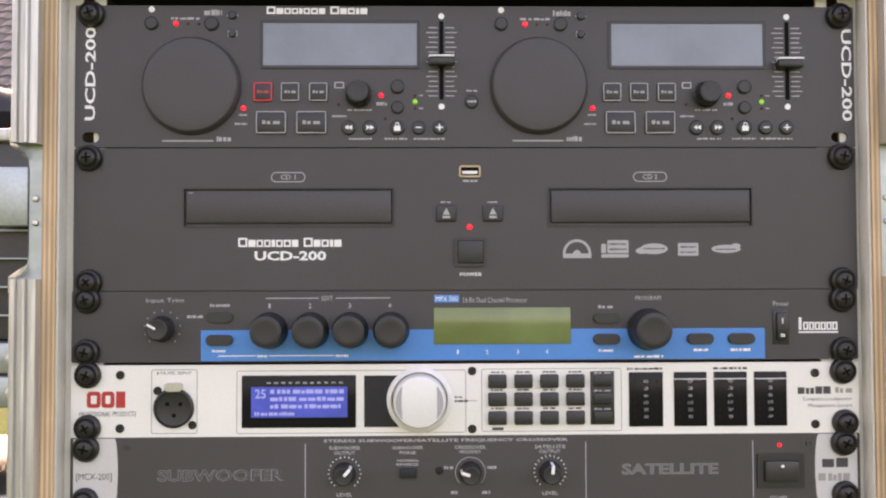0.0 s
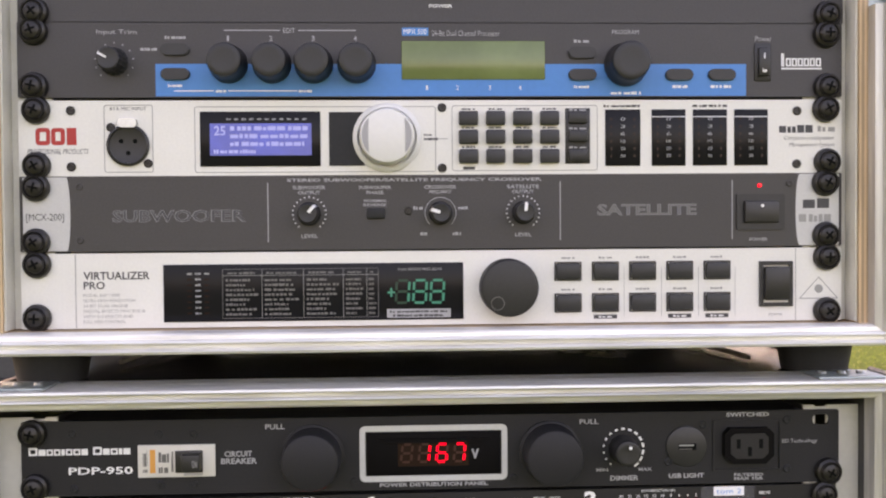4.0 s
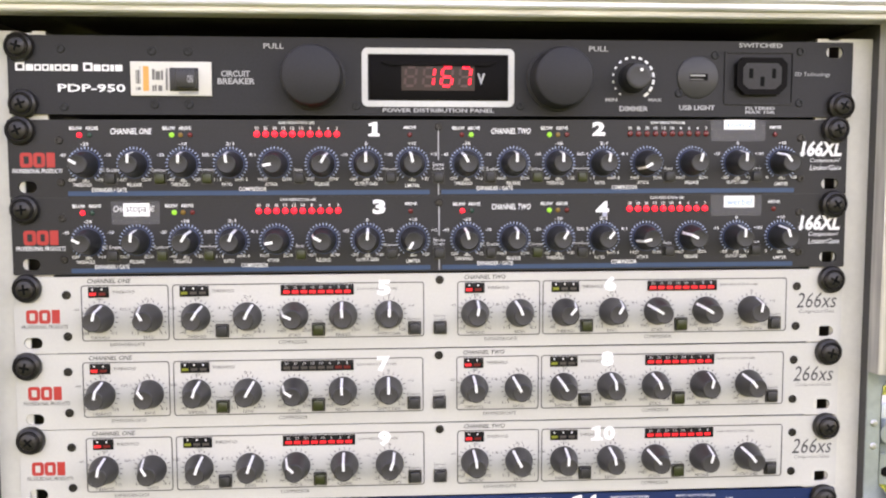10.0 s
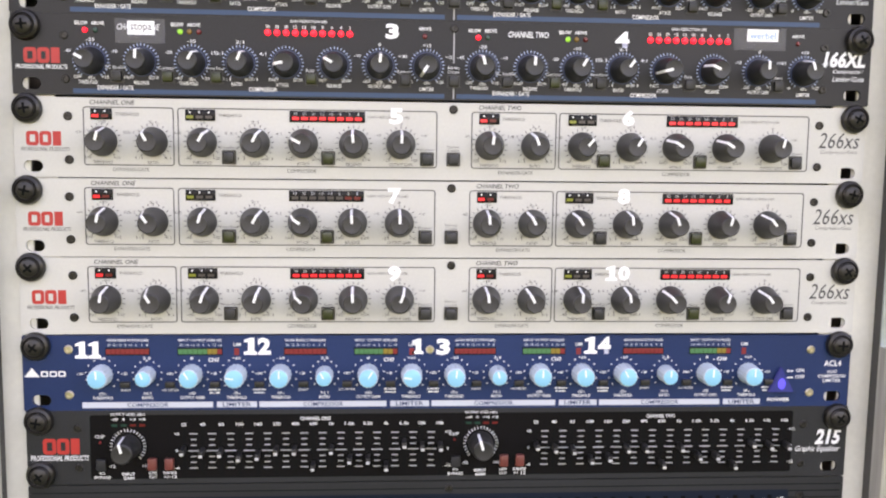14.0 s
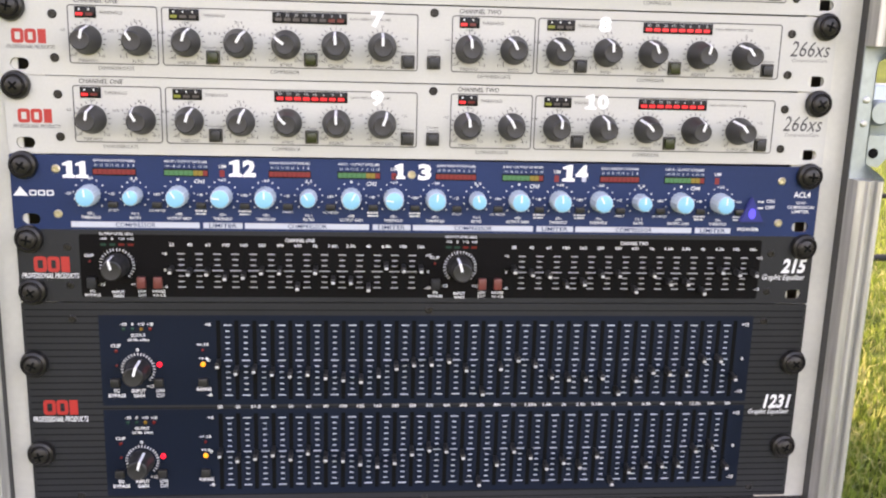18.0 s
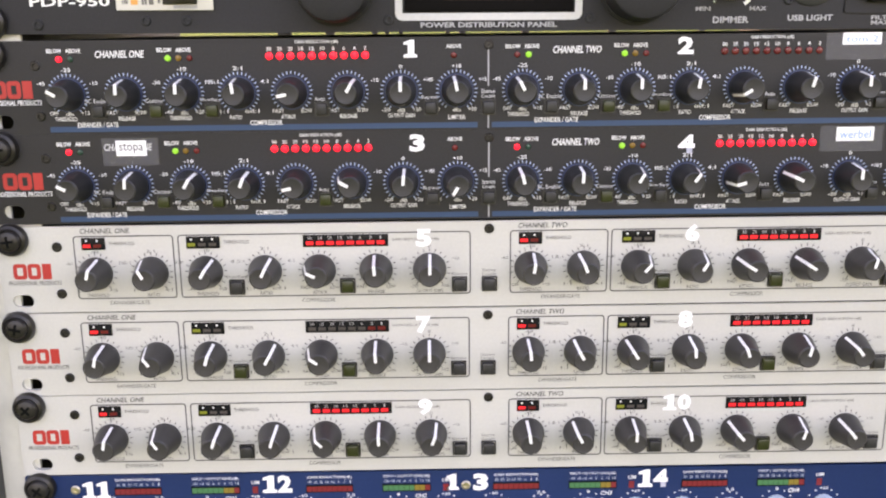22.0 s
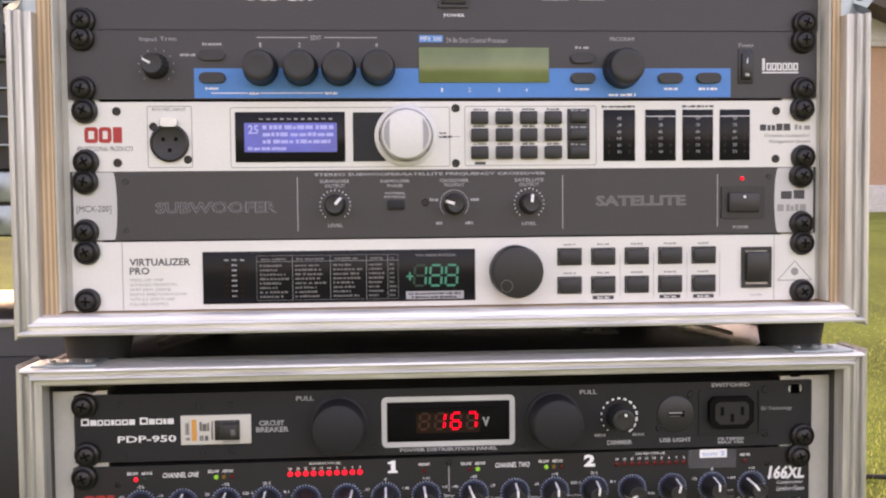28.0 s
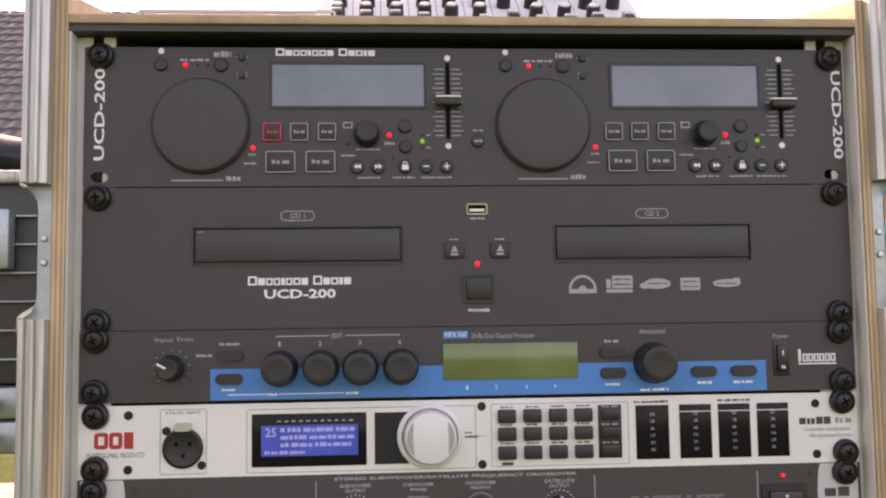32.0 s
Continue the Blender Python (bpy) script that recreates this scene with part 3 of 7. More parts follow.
def plate(bm, w, h, holes, y0=0.0, y1=2.0, gap=0.35, corner=0.8, wide=0.0):
    """A front panel with real holes."""
    loops = [rounded(-wide, w + wide, gap, h - gap, corner, 2)] + holes
    edges = []
    for pts in loops:
        vs = [bm.verts.new(V(x, y0, z)) for x, z in pts]
        edges += [bm.edges.new((vs[i], vs[(i + 1) % len(vs)])) for i in range(len(vs))]
    bmesh.ops.triangle_fill(bm, edges=edges, use_beauty=True, normal=(0, -1, 0))
    faces = list(bm.faces)
    ext = bmesh.ops.extrude_face_region(bm, geom=faces)
    bmesh.ops.translate(bm, verts=[v for v in ext["geom"] if isinstance(v, bmesh.types.BMVert)], vec=V(0, y1 - y0, 0))
    return bm


def screw_washer(bm):
    lathe(bm, [(8.0, 0.0), (8.3, -1.2), (7.6, -3.4), (6.2, -4.2), (5.6, -3.6), (0, -3.4)], 24)


def screw_head(bm):
    lathe(bm, [(5.3, -3.0), (5.5, -4.0), (4.6, -5.4), (2.6, -6.2), (0, -6.4)], 20)


def screw_cross(bm):
    for a, b in ((2.9, 0.62), (0.62, 2.9)):
        box(bm, -a, a, -6.55, -5.6, -b, b)


def rack_screw(parent, x, z, turn):
    s = part("rack_screw", shared("screw_washer", screw_washer, "screw_black"), "", parent, "black rack screw with cup washer", (x, 0, z), turn)
    part("screw_head", shared("screw_head", screw_head, "screw_black"), "", s)
    part("cross_recess", shared("screw_cross", screw_cross, "void_black"), "", s)


def panel_screw(parent, x, z, material="screw_black", r=2.3):
    def build(bm):
        lathe(bm, [(r, 0), (r, -0.5), (r * 0.8, -0.95), (r * 0.5, -0.95), (r * 0.42, -0.3), (0, -0.3)], 14)
    return part("panel_screw", shared(("panel_screw", material, r), build, material), "", parent, "", (x, 0, z))


TURNS = random.Random(5)


def unit(key, heights, label, material, screws, slots, depth=190.0, name="rack_unit", extra_holes=(), group="units in the racks"):
    """A 19-inch unit: panel with slots, closed chassis and rack screws. screws, slots: (x, z) in mm."""
    h = heights * U
    root = thing(name, (LEFT[key], 0, UNIT_Z[key]), label, "audio unit", group)
    root.matrix_basis = root.matrix_basis @ Matrix.Rotation(radians(-TILT.get(key, 0.0)), 4, "Y")
    holes = [rounded(x - 5.2, x + 5.2, z - 3.2, z + 3.2, 3.1, 4) for x, z in slots] + list(extra_holes)
    bm = bmesh.new()
    plate(bm, 482.6, h, holes, wide=1.2)
    part("panel", bm, material, root)
    bm = bmesh.new()
    box(bm, 20, 462, 2.1, depth, 0.6, h - 0.6)
    part("chassis", bm, "chassis", root)
    out = 2.4 if UNIT_Z[key] < 0.6 else 0.0
    for x, z in screws:
        rack_screw(root, x + math.copysign(out, x - 240) + TURNS.uniform(-0.6, 0.6), z + TURNS.uniform(-0.6, 0.6), TURNS.uniform(0, 90))
    return root


L, R, LO, HI = 8.7, 473.9, 6.35, 38.1


def dial(parent, x, z, r0, r1, n, material, span=135, w=0.45, name="dial_scale"):
    def build(bm):
        for i in range(n):
            a = radians(-span + 2 * span * i / (n - 1))
            s, c = math.sin(a), math.cos(a)
            pts = [(r0 * s - w / 2 * c, r0 * c + w / 2 * s), (r0 * s + w / 2 * c, r0 * c - w / 2 * s), (r1 * s + w / 2 * c, r1 * c - w / 2 * s), (r1 * s - w / 2 * c, r1 * c + w / 2 * s)]
            bm.faces.new([bm.verts.new(V(px, -0.12, pz)) for px, pz in pts])
    return tagged(part(name, shared((name, r0, r1, n, material, span, w), build, material), "", parent, "", (x, 0, z)), kind="stuff")


def knob(parent, x, z, turn, r, h, material="knob_black", pointer="print_white", skirt=1.12, line=1.25, fluted=0, taper=0.93):
    """A turned control knob with a skirt and a white line over the front and down the side; taper: front radius over foot radius."""
    side = [(r * skirt, -0.3), (r * skirt, -h * 0.12), (r * 1.0, -h * 0.2), (r * (1 + 3 * taper) / 4, -h * 0.7), (r * taper, -h * 0.88), (r * taper * 0.95, -h * 0.97), (r * taper * 0.84, -h)]

    def body(bm):
        lathe(bm, side + [(r * taper * 0.6, -h + 0.25), (0, -h + 0.35)], 4 * fluted if fluted else 30, squash=(lambda a: 1 + 0.035 * math.cos(fluted * a)) if fluted else None)
    ob = part("knob", shared(("knob", r, h, material, skirt, fluted, taper), body, material), "", parent, "", (x, 0, z), turn)
    if pointer:
        def mark(bm):
            run = [(r * taper * 0.10, -h + 0.2)] + [(q, y) for q, y in reversed(side[2:])]
            rows = [[bm.verts.new(V(sx * line / 2, y - 0.16, q + 0.14)) for sx in (-1, 1)] for q, y in run]
            for (a0, a1), (b0, b1) in zip(rows, rows[1:]):
                bm.faces.new((a0, a1, b1, b0))
        part("pointer", shared(("pointer", r, h, skirt, line, pointer, taper), mark, pointer), "", ob)
    return ob


def led(parent, x, z, material, r=1.35):
    return part("indicator_lamp", shared(("led", r, material), lambda bm: lathe(bm, [(r, 0), (r, -0.5), (r * 0.75, -1.0), (0, -1.25)], 12), material), "", parent, "", (x, 0, z))


def button(parent, x, z, w, h, material="button_black", proud=3.0, bezel=None, label=""):
    def build(bm):
        box(bm, -w / 2, w / 2, -proud, 0.0, -h / 2, h / 2, min(w, h) * 0.12)
    ob = part("button", shared(("button", w, h, material, proud), build, material), "", parent, label, (x, 0, z))
    if bezel:
        def rim(bm):
            frame_line(bm, -w / 2 - 0.9, w / 2 + 0.9, -h / 2 - 0.9, h / 2 + 0.9, 0.6, 0.8, -0.7, 0.0)
        part("bezel", shared(("bezel", w, h, bezel), rim, bezel), "", ob)
    return ob


def word_mark(parent, x0, x1, z0, z1, material="print_red"):
    """A maker's mark as plain shapes: two open rounded blocks and a solid square."""
    w, h = x1 - x0, 0.78 * (z1 - z0)
    bm = bmesh.new()
    for a, b in ((0.0, 0.36), (0.38, 0.72)):
        frame_line(bm, x0 + a * w, x0 + b * w, z0, z0 + h, 0.09 * w, 0.105 * w, -0.12, -0.08)
    bm.faces.new([bm.verts.new(V(x, -0.12, z)) for x, z in ((x0 + 0.76 * w, z0), (x1, z0), (x1, z0 + h), (x0 + 0.76 * w, z0 + h))])
    return part("maker_mark", bm, material, parent, "red maker's mark")


def name_blocks(parent, x0, x1, z0, z1, material="print_white", seed=3):
    """A maker's name in small capitals, as plain blocks with two taller ones."""
    bm = bmesh.new()
    widths = [1.25, 1, .9, .9, .5, .9, 1, .9, None, 1.25, .95, 1, .5, 1]
    total = sum(0.6 if w is None else w + 0.14 for w in widths)
    x, s = x0, (x1 - x0) / total
    for i, w in enumerate(widths):
        if w is None:
            x += 0.6 * s
            continue
        top = z1 if i in (0, 9) else z0 + (z1 - z0) * 0.78
        outer = (x, x + w * s, z0, top)
        cut = i % 3 != 1
        if cut and w > 0.6:
            frame_line(bm, *outer, 0.25, min(0.24 * w * s, 1.1), -0.12, -0.08)
        else:
            bm.faces.new([bm.verts.new(V(a, -0.12, b)) for a, b in rounded(*outer, 0.25, 2)])
        x += (w + 0.14) * s
    return tagged(part("maker_name", bm, material, parent), "maker's name as plain light blocks", kind="stuff")


def seven_segment(parent, x, z, w, h, digits, lit, off, y, slant=0.12, bar=0.16, pitch=1.38):
    for i, d in enumerate(digits):
        on, dark = bmesh.new(), bmesh.new()
        t = bar * w
        x0 = x + i * w * pitch
        lines = {"a": ((0, 1), (1, 1)), "b": ((1, .5), (1, 1)), "c": ((1, 0), (1, .5)), "d": ((0, 0), (1, 0)), "e": ((0, 0), (0, .5)), "f": ((0, .5), (0, 1)), "g": ((0, .5), (1, .5))}
        for key, ((ax, az), (bx, bz)) in lines.items():
            bm = on if key in SEGMENTS.get(d, "") else dark
            horizontal = az == bz
            p, q = (x0 + ax * w, z + az * h), (x0 + bx * w, z + bz * h)
            if horizontal:
                pts = [(p[0] + t * 0.6, p[1] - t / 2), (q[0] - t * 0.6, q[1] - t / 2), (q[0] - t * 0.6, q[1] + t / 2), (p[0] + t * 0.6, p[1] + t / 2)]
            else:
                pts = [(p[0] - t / 2, p[1] + t * 0.6), (p[0] + t / 2, p[1] + t * 0.6), (q[0] + t / 2, q[1] - t * 0.6), (q[0] - t / 2, q[1] - t * 0.6)]
            bm.faces.new([bm.verts.new(V(px + (pz - z) * slant, y, pz)) for px, pz in pts])
        for bm, m, nm in ((on, lit, "lit_digit"), (dark, off, "unlit_segment")):
            if bm.faces and m:
                tagged(part(nm, bm, m, parent), kind="stuff")
            else:
                bm.free()


def slab_one(bm, x0, x1, z0, z1):
    w, h = x1 - x0, z1 - z0
    pts = [(0, 0), (1, 0), (1, .16), (.80, .22), (.80, 1), (.52, 1), (0.02, .86), (0.02, .72), (.32, .74), (.32, .22), (0, .16)]
    bm.faces.new([bm.verts.new(V(x0 + a * w, -0.3, z0 + b * h)) for a, b in pts])


def sticker_number(parent, body, x0, x1, z0, z1):
    """Stuck-on white numerals with slab feet."""
    step = (x1 - x0) / len(body)
    for i, ch in enumerate(body):
        a, b = x0 + i * step + 0.2, x0 + (i + 1) * step - 0.2
        if ch == "1":
            bm = bmesh.new()
            slab_one(bm, a, b, z0, z1)
            part("stuck_on_number", bm, "sticker_white", parent)
        else:
            text(parent, ch, a, b, z0, z1, "sticker_white", bold=0.05, y=-0.3, name="stuck_on_number")


def tape_label(parent, tx0, tx1, tz0, tz1, x0, x1, z0, z1, body, turn=0.0, tint="print_blue"):
    patch(parent, "tape", tx0, tx1, tz0, tz1, "sticker_tape", -0.2, label="strip of clear tape")
    tag = patch(parent, "paper_label", x0, x1, z0, z1, "sticker_white", -0.35, label="white paper label")
    text(tag, body, x0 + 1.6, x1 - 1.6, z0 + 1.2, z1 - 1.4, tint, 0.005, y=-0.45)


# ---- upper rack ----
def cd_player():
    s = [(L, 171.4), (R, 171.4), (L, 82.5), (R, 82.5), (L, LO), (R, LO)]
    trays = [[(x0, 40), (x1, 40), (x1, 63.6), (x0, 63.6)] for x0, x1 in ((66, 195), (291, 418))]
    for key, z0, hole_slots, screws, ex in (("controller", 88.9, [(L, 6.5), (R, 6.5)], [(L, 82.5), (R, 82.5)], ()), ("drive", 0.0, [], [(L, 82.5), (R, 82.5), (L, LO), (R, LO)], trays)):
        root = unit("player", 2, "black twin player controller with two jog wheels and dim displays" if z0 else "black twin disc drive with two closed trays", "player_paint", screws, hole_slots, extra_holes=ex)
        root.matrix_basis = Matrix.Translation((LEFT["player"], 0, UNIT_Z["player"] + z0 * K))
        yield root


def build_player():
    ctl, drv = cd_player()
    for x, flip in ((5.2, False), (482.2, True)):
        text(ctl, "UCD-200", x + (6.2 if not flip else -6.4), x + (6.2 if not flip else -6.4) + 58, 17.0 if not flip else 74.5, 23.4 if not flip else 80.9, "print_white", 0.02, turn=-90 if not flip else 90)
    name_blocks(ctl, 116.5, 179.5, 83.4, 88.2)
    for n, ox in enumerate((0.0, 216.6)):
        # jog wheel
        jx, jz = (70.5, 38.5) if n == 0 else (285.5, 38.8)
        bm = bmesh.new()
        lathe(bm, [(30.5, 0), (30.4, -1.6), (29.6, -4.0), (28.4, -5.2), (25.0, -5.8), (14, -5.6), (0, -5.5)], 72)
        part("jog_wheel", bm, "player_paint", ctl, "matt black jog wheel", (jx, 0, jz))
        # display
        bm = bmesh.new()
        frame_line(bm, 112.5 + ox, 211.5 + ox, 49.3, 79.6, 1.0, 1.9, -0.8, 0.0)
        part("display_bezel", bm, "button_black", ctl)
        d = patch(ctl, "display", 114.3 + ox, 209.7 + ox, 51.2, 77.7, "lcd_grey", -0.4, label="unlit grey liquid crystal display")
        for i, x in enumerate((114.5, 131.3, 148.6)):
            b = button(ctl, x + ox, 34.6, 11.4, 11.4, "button_black", 1.6)
            outline(b, -5.6, 5.6, -5.6, 5.6, 1.0, 0.55, "led_red_dim" if (n == 0 and i == 0) else "print_grey", -1.75)
            bars(b, [(-3.4, 3.4, -0.9, 0.9)], "print_red" if (n == 0 and i == 0) else "print_faint", -1.72, words=1)
        for x in (119.6, 144.4):
            b = button(ctl, x + ox, 15.6, 18.6, 13.8, "button_black", 1.6)
            outline(b, -9.2, 9.2, -6.8, 6.8, 1.2, 0.6, "print_grey", -1.75)
            bars(b, [(-5.4, 5.4, -1.2, 1.2)], "print_faint", -1.72, words=1)
        knob(ctl, 173.5 + ox, 33.2, 20, 7.4, 11, "knob_black", None, fluted=18)
        for x, z, m in ((187.5, 32.6, "led_red_on"), (208.4, 28.6, "led_green_on"), (102.5, 24.6, "led_red_on"), (60.6, 77.3, "led_red_on")):
            led(ctl, x + ox, z, m, 1.6)
        for x, z in ((68, 77.2), (74.6, 77.2), (161, 27), (190, 18), (208.4, 24.5), (208.4, 32.5)):
            led(ctl, x + ox, z, "led_red_off", 0.8)
        for x, z, r in ((45.6, 77.4, 4.2), (82.6, 77.2, 4.4), (95.4, 82.5, 2.6), (95.4, 71.0, 2.4), (167.2, 12.4, 4.6), (180.4, 12.4, 4.6), (197.4, 12.4, 4.6), (210.6, 12.4, 4.4), (223.6, 12.4, 4.4), (197.6, 38.0, 4.4), (197.6, 25.0, 4.0)):
            part("round_button", shared(("round_button", r), lambda bm: lathe(bm, [(r, 0), (r, -1.2), (r * 0.8, -1.9), (0, -1.9)], 18), "button_black"), "", ctl, "", (x + ox, 0, z))
        for pts in (((165.0, 12.4), (167.4, 14), (167.4, 10.8)), ((167.2, 12.4), (169.6, 14), (169.6, 10.8)), ((178.4, 14), (178.4, 10.8), (180.8, 12.4)), ((180.6, 14), (180.6, 10.8), (183.0, 12.4))):
            bm = bmesh.new()
            bm.faces.new([bm.verts.new(V(x + ox, -2.0, z)) for x, z in pts])
            part("arrow_mark", bm, "print_white", ctl)
        bm = bmesh.new()
        for x0, x1, z0, z1 in ((208.8, 212.4, 12.0, 12.8), (221.6, 225.6, 12.0, 12.8), (223.2, 224.0, 10.4, 14.4), (195.4, 199.4, 10.2, 13.2)):
            bm.faces.new([bm.verts.new(V(x + ox, -2.0 if z1 < 14 else -2.02, z)) for x, z in ((x0, z0), (x1, z0), (x1, z1), (x0, z1))])
        frame_line(bm, 196.0 + ox, 198.8 + ox, 12.9, 15.4, 1.2, 0.5, -2.05, -2.0)
        part("button_marks", bm, "print_white", ctl)
        # pitch fader
        fx = 224.9 + ox
        bm = bmesh.new()
        box(bm, fx - 1.3, fx + 1.3, -0.15, 0.1, 30, 79)
        fader = part("pitch_slot", bm, "void_black", ctl)
        bm = bmesh.new()
        for i in range(15):
            z = 32.0 + i * 3.05
            w = 7.2 if i % 3 == 1 else 5.6
            for x0, x1 in ((fx - 2.4 - w, fx - 2.4), (fx + 2.4, fx + 2.4 + w)):
                bm.faces.new([bm.verts.new(V(x, -0.12, zz)) for x, zz in ((x0, z), (x1, z), (x1, z + 0.55), (x0, z + 0.55))])
        tagged(part("pitch_scale", bm, "print_grey", ctl), kind="stuff")
        fz = 55.5 if n == 0 else 54.2
        bm = bmesh.new()
        box(bm, fx - 8, fx + 8, -7.5, -1.0, fz - 5.2, fz, 1.2)
        box(bm, fx - 1, fx + 1, -1.5, 0, fz - 4, fz - 1)
        cap = part("fader_cap", bm, "knob_black", fader)
        bm = bmesh.new()
        box(bm, fx - 7.8, fx + 7.8, -7.9, -2.0, fz - 0.2, fz + 0.9, 0.2)
        part("cap_line", bm, "print_white", cap)
        for z in (82.2, 25.6):
            part("round_mark", shared("round_mark", lambda bm: lathe(bm, [(1.9, 0), (1.9, -0.14), (0, -0.14)], 14), "print_white"), "", ctl, "", (fx, 0, z))
        part("round_mark", shared("round_mark", lambda bm: None, "print_white"), "", ctl, "", (45.6 + ox, 0, 86.2))
        bars(ctl, [(167.5 + ox, 182.5 + ox, 5.0, 6.1), (189.5 + ox, 204.5 + ox, 5.0, 6.1), (207.5 + ox, 227.5 + ox, 5.0, 6.1), (166.5 + ox, 181.5 + ox, 23.0, 24.0), (157.0 + ox, 166 + ox, 19.0, 20.2), (97 + ox, 104.5 + ox, 14.2, 15.4), (99.5 + ox, 104.5 + ox, 19.8, 21), (184.5 + ox, 191 + ox, 26.3, 28.4), (194 + ox, 201 + ox, 36.6, 38.6), (194 + ox, 201 + ox, 24.2, 25.8), (211 + ox, 213.5 + ox, 32, 33), (211 + ox, 213.5 + ox, 24, 25), (92 + ox, 99 + ox, 81.8, 83), (92.5 + ox, 98.5 + ox, 69.4, 73), (78 + ox, 89 + ox, 82.5, 86), (57.5 + ox, 76 + ox, 79.8, 81.2), (86 + ox, 95.5 + ox, 4.0, 7.0), (43.8 + ox, 47.4 + ox, 76.4, 78.6), (79.5 + ox, 86 + ox, 76.6, 78.2)], "print_grey", -0.14, words=2, seed=4 + n)
        patch(ctl, "printed_line", 52.5 + ox, 84 + ox, 3.9, 4.7, "print_grey")
        outline(ctl, 158.5 + ox, 164.5 + ox, 37.0, 41.0, 0.6, 0.7, "print_grey")
    part("round_button", shared(("round_button", 4.2), lambda bm: lathe(bm, [(4.2, 0), (4.2, -1.2), (3.4, -1.9), (0, -1.9)], 18), "button_black"), "", ctl, "", (243.6, 0, 28.6))
    bars(ctl, [(240.5, 247, 34.6, 35.8), (241, 246.4, 27.8, 29.4)], "print_grey", -2.0, words=1)
    # drive
    for n, (x0, x1) in enumerate(((66, 195), (291, 418))):
        bm = bmesh.new()
        box(bm, x0 + 1.6, x1 - 1.4, -0.6, 8, 42.4, 62.2, 0.8)
        tray = part("disc_tray", bm, "player_paint", drv, "closed black disc tray")
        bm = bmesh.new()
        frame_line(bm, x0 - 0.7, x1 + 0.7, 39.3, 64.3, 0.6, 1.0, -0.5, 2.0)
        part("tray_frame", bm, "button_black", tray)
        cx = (130.0, 354.5)[n]
        outline(drv, cx - 10.6, cx + 10.6, 67.5, 73.8, 3.1, 0.55, "print_grey")
        text(drv, "CD 1" if n == 0 else "CD 2", cx - 4.6, cx + 4.6, 69.2, 72.2, "print_grey", 0.01)
        bm = bmesh.new()
        bx = (227.6, 256.4)[n]
        box(bm, bx - 6.2, bx + 6.2, -1.8, 0, 43.0, 53.0, 0.8)
        ej = part("eject_button", bm, "button_black", drv)
        bm = bmesh.new()
        bm.faces.new([bm.verts.new(V(x, -1.9, z)) for x, z in ((bx - 2.3, 47.2), (bx + 2.3, 47.2), (bx, 51.4))])
        bm.faces.new([bm.verts.new(V(x, -1.9, z)) for x, z in ((bx - 2.3, 44.9), (bx + 2.3, 44.9), (bx + 2.3, 46.4), (bx - 2.3, 46.4))])
        part("eject_mark", bm, "print_grey", ej)
    bars(drv, [(224.4, 230.2, 54.6, 55.6), (253.2, 259.2, 54.6, 55.6), (238, 247, 67.6, 68.8)], "print_grey", words=1)
    patch(drv, "tray_mark", 69, 72, 60.6, 61.2, "print_grey", -0.75)
    bm = bmesh.new()
    frame_line(bm, 235.6, 249.0, 70.4, 77.8, 1.6, 1.1, -1.0, 0)
    usb = part("usb_socket", bm, "gold", drv, "brass-coloured data socket")
    patch(usb, "tongue", 237.6, 247.0, 72.6, 74.4, "print_white", -0.3)
    patch(usb, "cavity", 236.8, 247.8, 71.5, 76.8, "void_black", -0.15)
    led(drv, 242.0, 39.6, "led_red_on", 1.7)
    bm = bmesh.new()
    box(bm, 234.6, 250.4, -2.6, 0, 17.2, 31.2, 0.8)
    sw = part("power_button", bm, "button_black", drv)
    bm = bmesh.new()
    frame_line(bm, 232.6, 252.4, 15.2, 33.2, 0.8, 1.8, -1.6, 0)
    part("bezel", bm, "knob_grey", sw)
    text(drv, "POWER", 236, 249.6, 9.4, 11.4, "print_white", 0.02)
    name_blocks(drv, 99.5, 163.5, 27.6, 33.2)
    text(drv, "UCD-200", 109.5, 153.5, 19.2, 25.0, "print_white", 0.03)
    bm = bmesh.new()
    for i in range(14):
        a, b = math.pi * i / 14, math.pi * (i + 1) / 14
        bm.faces.new([bm.verts.new(V(308.5 + r * math.cos(t), -0.12, 23 + r * math.sin(t))) for r, t in ((8.8, a), (8.8, b), (7.2, b), (7.2, a))])
    bm.faces.new([bm.verts.new(V(x, -0.12, z)) for x, z in ((299.8, 20.2), (317.4, 20.2), (317.4, 23), (299.8, 23))])
    lathe(bm, [(2.6, -0.05), (2.6, -0.15), (0, -0.15)], 12, 308.5, 22.6)
    part("printed_emblem", bm, "print_grey", drv)
    bm = bmesh.new()
    for x0, x1, z0, z1 in ((323.6, 326.6, 23.2, 29), (327.4, 340.6, 23.2, 31.2), (323.6, 340.6, 20.4, 22.6), (371.4, 384.2, 21.4, 29.4)):
        bm.faces.new([bm.verts.new(V(x, -0.12, z)) for x, z in rounded(x0, x1, z0, z1, 0.6, 2)])
    for cx, cz, a, b in ((356.5, 25.8, 8.6, 3.4), (349, 24.6, 4, 2), (401.5, 25.6, 9.2, 2.6), (407.6, 27.6, 3, 1.4)):
        bm.faces.new([bm.verts.new(V(cx + a * math.cos(t), -0.11 - 0.001 * a, cz + b * math.sin(t))) for t in (2 * math.pi * i / 16 for i in range(16))])
    part("printed_emblem", bm, "print_grey", drv)
